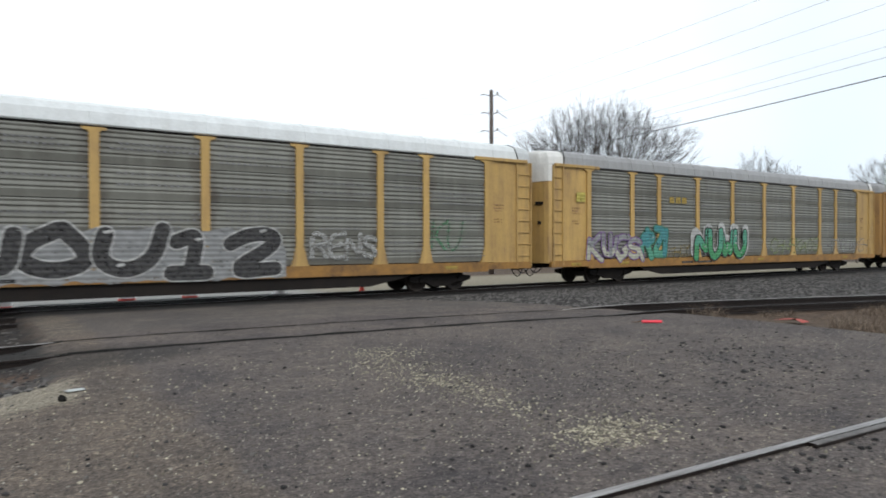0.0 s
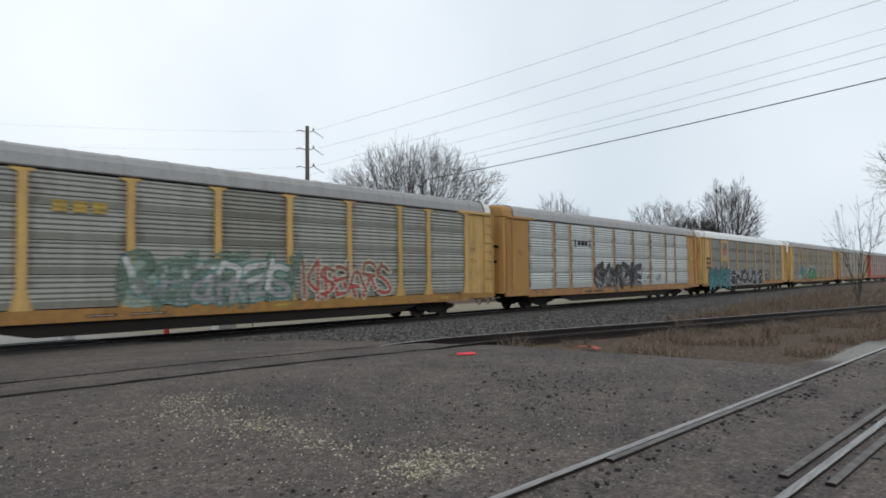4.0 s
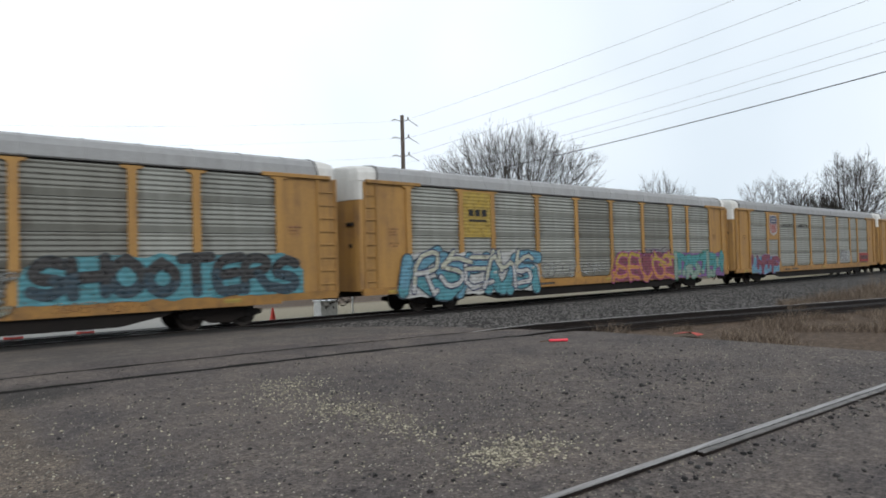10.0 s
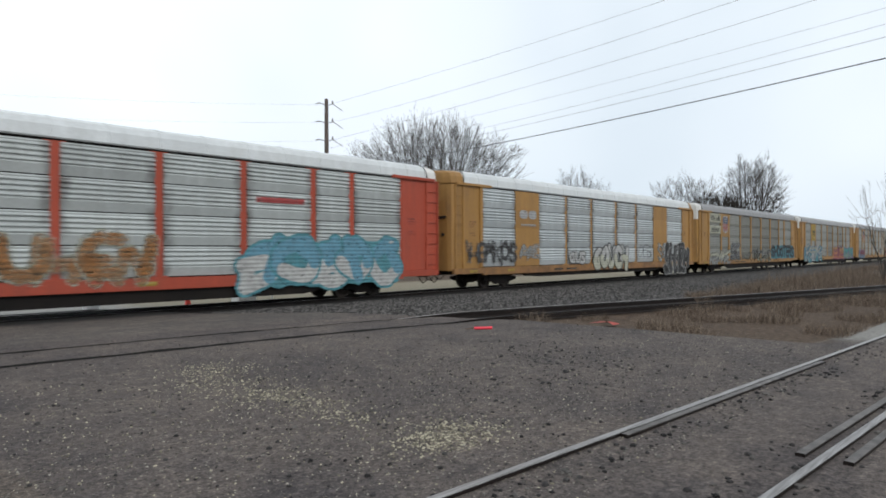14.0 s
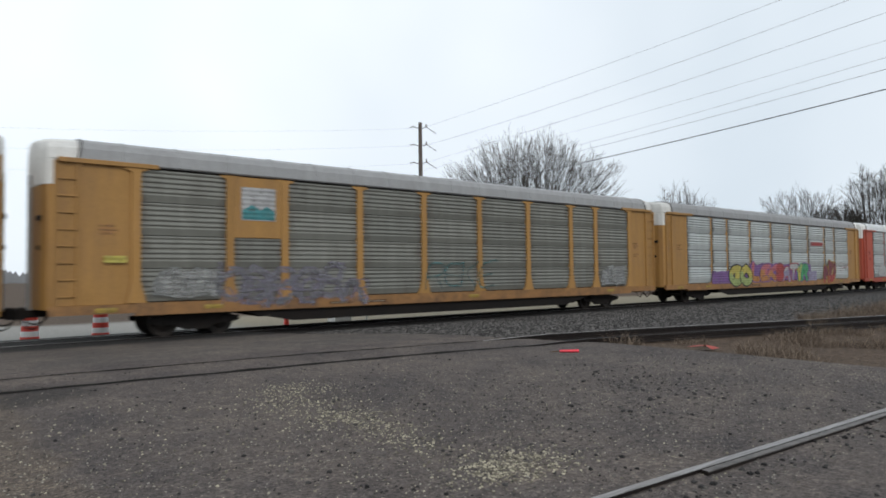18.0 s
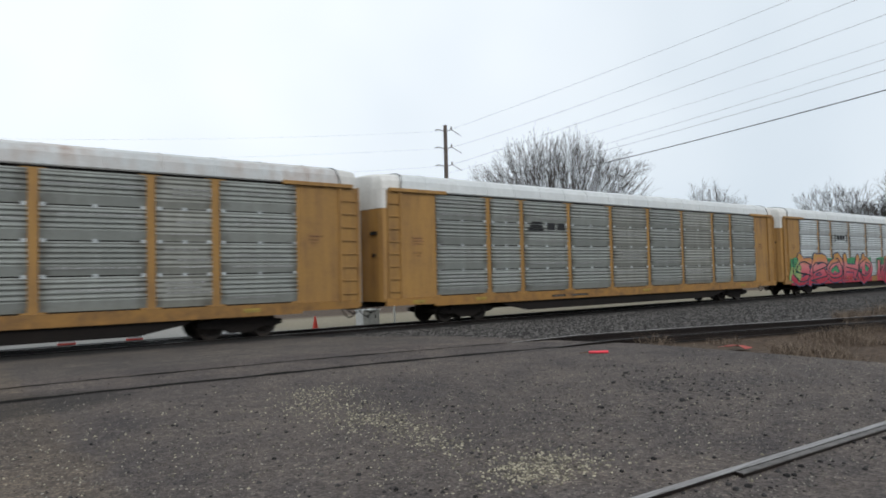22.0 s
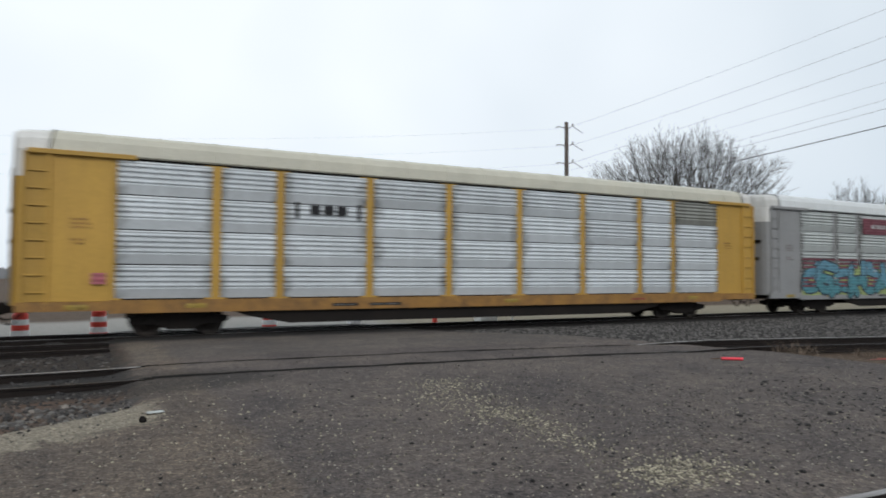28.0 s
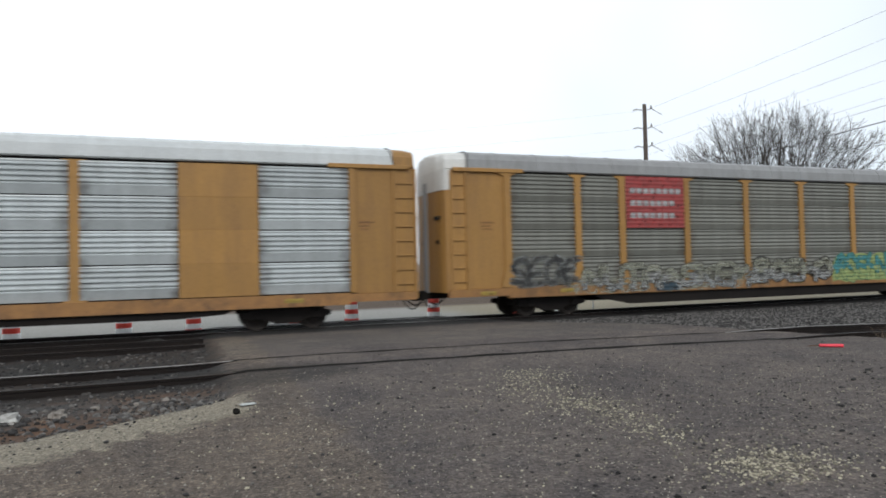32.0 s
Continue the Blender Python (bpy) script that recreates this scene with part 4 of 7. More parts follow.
        def coupler(sg=sg):
            s = Shape()
            a, b = sorted((sg * (HALF - 0.4), sg * (HALF + 0.28)))
            s.box(a, b, -0.12, 0.12, 0.70, 0.95, 0.03)
            a, b = sorted((sg * (HALF + 0.24), sg * (HALF + 0.50)))
            s.box(a, b, -0.20, 0.16, 0.66, 0.99, 0.05)
            for yy in (-0.45, -0.8):
                pts = [Vector((sg * (HALF - 0.2 + 0.70 * i / 8), yy, 0.78 - 0.38 * math.sin(math.pi * i / 8) * (1 if yy > -0.6 else 0.6))) for i in range(9)]
                for p, q in zip(pts, pts[1:]):
                    s.tube(p, q, 0.022, 0.022, 5)
            s.box(*sorted((sg * (HALF - 1.6), sg * (HALF - 0.1))), -0.9, -0.84, 0.80, 0.86)
            return s.mesh("coupler", MAT["under"])
        part("coupler", cached(("coupler", sg), coupler), root, "dark coupler with hanging air hoses")
        axles = bogie(root, sg * BOGIE_X)
        spec.setdefault("axles", []).extend(axles)
    return root


def std(label, body="yellow", panel="panel_mid", roof="roof_grey", **kw):
    return dict(label=label, body=body, panel=panel, roof=roof, **kw)


# ---- emblems, plates and spray paint ----
SKIN = -FACE - 0.016          # the plane of the paint on the near side


def flat(outline, y, mat=0, shape=None):
    """A thin plate with that outline of (x, z), its face at y."""
    s = shape or Shape()
    k = len(outline)
    v = [(x, y, z) for x, z in outline] + [(x, y + 0.003, z) for x, z in outline]
    area = sum(outline[i][0] * outline[(i + 1) % k][1] - outline[(i + 1) % k][0] * outline[i][1] for i in range(k))
    face = tuple(range(k)) if area > 0 else tuple(range(k - 1, -1, -1))
    s.add(v, [face] + [(i, (i + 1) % k, k + (i + 1) % k, k + i) for i in range(k)], mat)
    return s


def rect(x0, x1, z0, z1):
    return [(x0, z0), (x1, z0), (x1, z1), (x0, z1)]


def capsule(a, b, r, sides=5):
    """The outline of a thick stroke with round ends."""
    a, b = Vector((*a, 0)), Vector((*b, 0))
    d = (b - a)
    t = math.atan2(d.y, d.x) if d.length > 1e-5 else 0.0
    out = [(b.x + r * math.cos(t - math.pi / 2 + math.pi * i / sides), b.y + r * math.sin(t - math.pi / 2 + math.pi * i / sides)) for i in range(sides + 1)]
    return out + [(a.x + r * math.cos(t + math.pi / 2 + math.pi * i / sides), a.y + r * math.sin(t + math.pi / 2 + math.pi * i / sides)) for i in range(sides + 1)]


def bars(root, name, x0, x1, z0, z1, mat, n=1, label="", gap=0.25, rows=1):
    """Plain blocks in place of lettering."""
    s = Shape()
    for r in range(rows):
        h = (z1 - z0) / rows
        a = z0 + h * r + h * 0.18
        w = (x1 - x0) / n
        for i in range(n):
            flat(rect(x0 + w * i + w * gap / 2, x0 + w * (i + 1) - w * gap / 2, a, a + h * 0.64), SKIN - 0.009, 0, s)
    return part(name, s.mesh(name, mat), root, label)


def text_mesh(text, size, mat):
    cu = bpy.data.curves.new("lettering", "FONT")
    cu.body, cu.size, cu.extrude, cu.offset, cu.resolution_u = text, size, 0.002, 0.012 * size, 3
    cu.align_x = "CENTER"
    ob = bpy.data.objects.new("lettering", cu)
    scene.collection.objects.link(ob)
    bpy.context.view_layer.update()
    me = bpy.data.meshes.new_from_object(ob.evaluated_get(bpy.context.evaluated_depsgraph_get()))
    bpy.data.objects.remove(ob)
    me.materials.clear()
    me.materials.append(mat)
    return me


def lettering(root, text, x, z, size, mat, label, wide=1.0):
    me = text_mesh(text, size, mat)
    ob = part("lettering", me, root, label, Matrix.Translation((x, SKIN - 0.004, z)) @ pose(0, 0, 0, 90) @ Matrix.Diagonal((wide, 1, 1, 1)))
    return ob


def shield(root, x, z, w, h):
    """A shield in red, white and blue on the yellow plate."""
    def outline(k):
        p = [(-0.50, 0.30), (-0.44, 0.42), (-0.40, 0.50), (-0.20, 0.46), (0, 0.52), (0.20, 0.46), (0.40, 0.50), (0.44, 0.42), (0.50, 0.30), (0.47, 0.05), (0.48, -0.28), (0.40, -0.40), (0.20, -0.45), (0, -0.52), (-0.20, -0.45), (-0.40, -0.40), (-0.48, -0.28), (-0.47, 0.05)]
        return [(x + a * w * k, z + b * h * k) for a, b in p[::-1]]
    board = part("emblem", flat(outline(1.0), SKIN - 0.002).mesh("emblem", SPRAY["white"]), root, "faded red, white and blue shield emblem")
    top = [(-0.45, 0.28), (-0.38, 0.44), (-0.20, 0.41), (0, 0.46), (0.20, 0.41), (0.38, 0.44), (0.45, 0.28), (0.43, 0.07), (-0.43, 0.07)]
    part("blue_field", flat([(x + a * w, z + b * h) for a, b in top], SKIN - 0.007).mesh("blue_field", SPRAY["navy"]), board)
    for i in range(7):
        a = -0.42 + 0.122 * i
        part("red_stripe", flat(rect(x + a * w, x + (a + 0.074) * w, z - (0.30 + 0.14 * (1 - abs(i - 3) / 3)) * h, z + 0.055 * h), SKIN - 0.007).mesh("red_stripe", SPRAY["red"]), board)
    for zz in (0.16, 0.29):
        part("letter_bar", flat(rect(x - 0.30 * w, x + 0.30 * w, z + zz * h, z + (zz + 0.06) * h), SKIN - 0.012).mesh("letter_bar", SPRAY["white"]), board)


GLYPHS = {"J": [[(.9, 1), (.9, .25), (.5, 0), (.1, .2)], [(.3, 1), (1, 1)]], "B": [[(.05, 0), (.05, 1), (.7, 1), (.92, .78), (.65, .53), (.05, .52)], [(.65, .53), (.98, .25), (.7, 0), (.05, 0)]], "A": [[(0, 0), (.5, 1), (1, 0)], [(.25, .4), (.75, .4)]], "C": [[(1, .85), (.5, 1), (.05, .7), (.05, .3), (.5, 0), (1, .15)]], "E": [[(1, 1), (.05, 1), (.05, 0), (1, 0)], [(.05, .52), (.8, .52)]],
          "G": [[(1, .85), (.5, 1), (.05, .7), (.05, .3), (.5, 0), (1, .2), (1, .5), (.6, .5)]], "H": [[(.05, 0), (.05, 1)], [(.95, 0), (.95, 1)], [(.05, .5), (.95, .5)]], "K": [[(.05, 0), (.05, 1)], [(.95, 1), (.1, .5), (.95, 0)]],
          "N": [[(.05, 0), (.05, 1), (.95, 0), (.95, 1)]], "O": [[(.5, 1), (.05, .7), (.05, .3), (.5, 0), (.95, .3), (.95, .7), (.5, 1)]], "R": [[(.05, 0), (.05, 1), (.7, 1), (.95, .78), (.7, .52), (.05, .5)], [(.5, .5), (.95, 0)]],
          "S": [[(.95, .85), (.5, 1), (.08, .8), (.2, .55), (.8, .45), (.95, .2), (.5, 0), (.05, .15)]], "T": [[(.5, 0), (.5, 1)], [(0, 1), (1, 1)]], "U": [[(.05, 1), (.05, .3), (.5, 0), (.95, .3), (.95, 1)]],
          "Y": [[(0, 1), (.5, .5), (1, 1)], [(.5, .5), (.5, 0)]], "L": [[(.05, 1), (.05, 0), (.9, 0)]], "M": [[(0, 0), (.1, 1), (.5, .4), (.9, 1), (1, 0)]], "I": [[(.5, 0), (.5, 1)]], "W": [[(0, 1), (.25, 0), (.5, .7), (.75, 0), (1, 1)]], "D": [[(.05, 0), (.05, 1), (.6, 1), (.98, .65), (.95, .3), (.6, 0), (.05, 0)]],
          "Z": [[(.05, 1), (.95, 1), (.05, 0), (1, 0)]], "V": [[(0, 1), (.5, 0), (1, 1)]], "P": [[(.05, 0), (.05, 1), (.75, 1), (.98, .75), (.7, .48), (.05, .45)]], "1": [[(.2, .8), (.5, 1), (.5, 0)], [(.2, 0), (.8, 0)]], "2": [[(.05, .75), (.3, 1), (.8, .95), (.9, .65), (.05, 0), (1, 0)]]}
WILD = "RSAKEBOCHNGUTMSE"


def rounded(pts, turns=2):
    """The same line with its corners cut again and again."""
    for _ in range(turns):
        out = [pts[0]]
        for p, q in zip(pts, pts[1:]):
            out += [(0.75 * p[0] + 0.25 * q[0], 0.75 * p[1] + 0.25 * q[1]), (0.25 * p[0] + 0.75 * q[0], 0.25 * p[1] + 0.75 * q[1])]
        pts = out + [pts[-1]]
    return pts


def cloud(x0, x1, z0, z1, rng, puff=0.16):
    """The outline of a loose sprayed patch, with a bumpy edge."""
    h, out = z1 - z0, []
    k = max(10, int((x1 - x0) / 0.16))
    a, b = rng.uniform(0, 50), rng.uniform(0, 50)
    for i in range(k + 1):
        out.append((x0 + (x1 - x0) * i / k, z0 + h * puff * 0.5 * noise.noise((a + i * 0.35, 0, 0))))
    for i in range(k, -1, -1):
        e = min(1.0, min(i, k - i) / (0.06 * k + 1))
        out.append((x0 + (x1 - x0) * i / k, z0 + h * (0.55 + 0.45 * e ** 0.5) + h * puff * (0.6 * noise.noise((b + i * 0.30, 7, 0)) + 0.5 * abs(noise.noise((b + i * 0.9, 3, 0))))))
    return out


def letter_strokes(ch, cx, w, z0, h, rng, lean, wild=0.05):
    """One sprayed letter: its lines, stretched into the cell, leaning and a little uneven."""
    sw, sh, dz, tilt = rng.uniform(0.92, 1.10), rng.uniform(0.88, 1.06), rng.uniform(-0.05, 0.05), rng.uniform(-0.10, 0.10)
    out = []
    for st in GLYPHS[ch]:
        line = []
        for a, b in st:
            u = 0.5 + (a - 0.5) * (0.84 + 1.6 * wild) * sw + (b - 0.5) * lean + rng.uniform(-wild, wild)
            q = 0.5 + (b - 0.5) * 0.80 * sh + (a - 0.5) * tilt + dz + rng.uniform(-wild, wild)
            line.append((cx + w * u, z0 + h * q))
        out.append(rounded(line, 2 if wild < 0.08 else 1))
    if wild > 0.08:                                  # a spur that shoots out of the letter
        a, b = rng.choice(line), rng.choice((0.02, 0.98))
        out.append([a, (a[0] + w * rng.uniform(-0.5, 0.5), z0 + h * b)])
    return out


def spray_piece(root, x0, x1, z0, z1, seed, fill, line="black", second=None, word="", back=None, shine="white", slim=1.0, rim=1.34, worn=False, split=0.5, wild=0.13, lift=0.0):
    """Spray-painted lettering: fat rounded letters that overlap, with an outline, two tones and small glints, over a loose patch of colour."""
    rng = random.Random(seed)
    h = z1 - z0
    n = len(word) if word else max(2, int(round((x1 - x0) / (h * 0.80))))
    w = (x1 - x0) / n
    pot = FADE if worn else SPRAY
    if back:
        part("spray_background", flat(cloud(x0 - 0.18, x1 + 0.18, z0 - 0.03 * h, z1 - 0.02 * h, rng), SKIN).mesh("spray_background", SPRAY[back]), root, "loose patch of sprayed colour")
    lean = rng.uniform(-0.05, 0.22)
    for i in range(n):
        ch = word[i] if word else rng.choice(WILD)
        if ch not in GLYPHS:
            continue
        s, c = Shape(), 0
        strokes = letter_strokes(ch, x0 + w * i, w, z0, h, rng, lean, wild)
        r = 0.125 * min(w * 1.25, h) * slim
        y = SKIN - 0.003 - 0.014 * (i % 2) - lift
        for st in strokes:
            for p, q in zip(st, st[1:]):
                flat(capsule(p, q, r * rim + 0.012), y - 0.00008 * c, 0, s)
                c += 1
        for st in strokes:
            for p, q in zip(st, st[1:]):
                e = ((p[1] + q[1]) / 2 - z0) / h + 0.18 * noise.noise((p[0] * 1.3, seed, 0))
                flat(capsule(p, q, r), y - 0.004 - 0.00008 * c, 2 if second and e < split else 1, s)
                c += 1
                if shine and rng.random() < 0.10:
                    a = rng.uniform(0.2, 0.7)
                    m0 = (p[0] + (q[0] - p[0]) * a, p[1] + (q[1] - p[1]) * a + r * 0.4)
                    flat(capsule(m0, (m0[0] + r * 0.6, m0[1] + r * 0.12), r * 0.2, 3), y - 0.0125, 3, s)
        part("spray_letter", s.mesh("spray_letter", [pot[line], pot[fill], pot[second or fill], pot[shine or fill]]), root)


def paint_band(root, x0, x1, z0, z1, seed, color, y):
    """A sprayed band of colour with a ragged upper edge."""
    rng = random.Random(seed)
    k = int((x1 - x0) / 0.22)
    top = [(x0 + (x1 - x0) * i / k, z1 + 0.16 * noise.noise((i * 0.55, seed, 0)) + rng.uniform(-0.03, 0.03)) for i in range(k + 1)]
    part("paint_band", flat([(x1, z0), *top[::-1], (x0, z0)], y).mesh("paint_band", SPRAY[color]), root, "long band of sprayed colour")


def slot_light_rows(root, seed, amount, clips=True, tone="white"):
    """Rows of small pale plates painted as daylight through slots, and pale clips where the sheets meet the posts."""
    rng = random.Random(seed)
    s = Shape()
    h = (EAVE - 0.06 - SILL1 - 0.02) / ROWS
    for kind, x0, x1 in BAYS:
        for r in range(ROWS):
            z0 = SILL1 + 0.02 + h * r
            for q in (0.42, 0.575, 0.73, 0.20):
                if rng.random() > amount:
                    continue
                a = x0 + rng.uniform(0.08, 0.7)
                b = min(x1 - 0.08, a + rng.uniform(0.5, 1.0) * (x1 - x0))
                while a < b:
                    # no hole is cut: the sky's light is put into the plate's colour
                    flat(rect(a, a + 0.085, z0 + q * h, z0 + (q + 0.055) * h), SKIN + 0.004, 0, s)
                    a += 0.17
            if clips and r:
                for x in (x0 + 0.03, (x0 + x1) / 2 - 0.06, x1 - 0.15):
                    flat(rect(x, x + 0.12, z0 - 0.05, z0 + 0.05), -FACE + 0.008, 1, s)
    ob = part("slotted_strip", s.mesh("slotted_strip", [SPRAY[tone], MAT["panel_bright"]]), root)
    tagged(ob, "rows of small bright slots in the sheets", kind="stuff")


def haze_piece(root, x0, x1, z0, z1, seed, color):
    """A worn, half-faded tag: thin scrawled letters."""
    rng = random.Random(seed)
    s, c = Shape(), 0
    n = max(2, int((x1 - x0) / (0.62 * (z1 - z0))))
    w = (x1 - x0) / n
    for i in range(n):
        for st in letter_strokes(rng.choice(WILD), x0 + w * i, w * 1.1, z0, z1 - z0, rng, 0.18):
            r = rng.uniform(0.025, 0.06) * min(1.0, z1 - z0)
            for p, q in zip(st, st[1:]):
                flat(capsule(p, q, r, 3), SKIN - 0.0001 * (c % 40), 0, s)
                c += 1
    tagged(part("faded_tag", s.mesh("faded_tag", FADE[color]), root), "worn scrawl of spray paint", kind="stuff")


def sign_plate(root, x0, x1, z0, z1, mat, label, y=SKIN):
    s = Shape()
    s.box(x0, x1, y - 0.004, y + 0.01, z0, z1)
    return part("plate", s.mesh("plate", mat), root, label)


def stencils(root, k):
    """Small stencilled print on the end sheets, as plain blocks."""
    rng = random.Random(900 + k)
    s = Shape()
    for sg in (-1, 1):
        for z in (2.55, 2.66, 2.98, 3.09, 3.20)[rng.choice((0, 2)):]:
            a = sg * 12.5 - 0.30
            for i in range(rng.choice((4, 5, 6))):
                flat(rect(a, a + 0.055, z, z + 0.06), -FACE + 0.052, 0, s)
                a += 0.085
    tagged(part("stencil", s.mesh("stencil", FADE["maroon"]), root), "tiny rows of stencilled letter blocks", kind="stuff")


def placards(root, dark=True, x=-5.6):
    """Reporting marks on the sill: dark patches with small dull blocks."""
    y = -FACE - 0.018
    for dx, w, n in ((0.0, 0.85, 4), (1.25, 1.1, 6)):
        s = Shape()
        s.box(x + dx, x + dx + w, y, y + 0.012, SILL0 + 0.10, SILL1 - 0.17)
        for i in range(n):
            a = x + dx + 0.06 + (w - 0.12) * i / n
            flat(rect(a, a + (w - 0.12) / n * 0.6, SILL0 + 0.16, SILL1 - 0.23), y - 0.004, 1, s)
        part("number_board", s.mesh("number_board", [MAT["black"] if dark else MAT["rust"], SPRAY["grey"] if dark else SPRAY["cream"]]), root, "dark number board with dull markings")


CARS = {}
CARS[-3] = std("distant grey covered auto carrier at the head of the train", panel="panel_mid")
CARS[-2] = std("distant red covered auto carrier with grey side sheets", body="red", panel="panel_mid")
CARS[-1] = std("distant yellow covered auto carrier with grimy grey sheets", panel="panel_mid")
CARS[0] = std("yellow covered auto carrier with grimy sheets, pale tags and green graffiti", body="yellow_pale", panel="panel_dark", cap="white")
CARS[1] = std("yellow covered auto carrier with dark sheets, shield emblem and white roof", body="yellow_pale", panel="panel_dark", roof="roof_white", solid={(1, 3), (1, 2)})
CARS[2] = std("tan covered auto carrier with pale galvanized sheets and black graffiti", body="orange", panel="panel_light", cap="orange")
CARS[3] = std("yellow covered auto carrier with grey sheets and white and pink graffiti", body="yellow_pale", panel="panel_mid", cap="white", odd={0: "panel_dark", 4: "panel_dark"})
CARS[4] = std("yellow covered auto carrier with shield emblem and clean grey sheets", panel="panel_mid", cap="white", solid={(1, 3), (1, 2)},)
CARS[5] = std("yellow covered auto carrier with shield emblem and a red patch", panel="panel_mid", cap="white", solid={(1, 3), (1, 2)})
CARS[6] = std("yellow covered auto carrier with blue, plum and teal graffiti", panel="panel_mid", cap="white", solid={(1, 3), (1, 2)}, odd={4: "panel_dark", 6: "panel_dark"})
CARS[7] = std("grimy yellow covered auto carrier with a slogan, shield and teal graffiti", panel="panel_mid", cap="white", solid={(1, 3), (1, 2)}, odd={3: "panel_dark", 4: "panel_dark", 5: "panel_dark", 6: "panel_dark"})
CARS[8] = std("tan covered auto carrier with bright galvanized sheets and white emblem", body="orange", panel="panel_bright", roof="roof_white", cap="orange", bays=CN_BAYS, posts=CN_POSTS, x_in=12.05)
CARS[9] = std("red covered auto carrier with bright sheets and pale blue graffiti", body="red", panel="panel_light", roof="roof_white", cap="white")
CARS[10] = std("tan covered auto carrier with pale sheets and many-coloured graffiti", body="orange", panel="panel_light", cap="white")
CARS[11] = std("tan covered auto carrier with dark sheets and a white plate", body="orange", panel="panel_dark", cap="white", solid={(1, 3), (1, 2)})
CARS[12] = std("yellow covered auto carrier with bright sheets over a long red mural", panel="panel_bright", roof="roof_white", cap="white")
CARS[13] = std("yellow covered auto carrier with clean grey sheets and white roof", panel="panel_silver", roof="roof_white", cap="white", odd={4: "panel_mid", 6: "panel_mid"})
CARS[14] = std("yellow covered auto carrier with shield emblem and rust-stained roof", body="yellow", panel="panel_silver", roof="roof_rust", cap="white", solid={(1, 3), (1, 2)}, odd={1: "panel_mid", 7: "panel_mid"})
CARS[15] = std("yellow covered auto carrier with shield, grey sheets and pink graffiti", panel="panel_dark", roof="roof_white", cap="white", solid={(1, 3), (1, 2)})
CARS[16] = std("grey covered auto carrier with maroon bands and bright graffiti", body="greybody", panel="panel_light", roof="roof_white", cap="white")
CARS[17] = std("yellow covered auto carrier with clean silver sheets and cream roof", body="yellow_bright", panel="panel_white", roof="roof_cream", cap="white", odd={(8, 3): "panel_mid"})
CARS[18] = std("tan covered auto carrier with grey-green sheets and black barrel graffiti", body="orange", panel="panel_mid", cap="white")
CARS[19] = std("tan covered auto carrier with dark sheets and a large red plate", body="orange", panel="panel_dark", cap="white")
CARS[20] = std("tan covered auto carrier with bright silver sheets and plain plates", body="orange", panel="panel_bright", roof="roof_white", cap="orange", bays=CN_BAYS, posts=CN_POSTS, x_in=12.05)


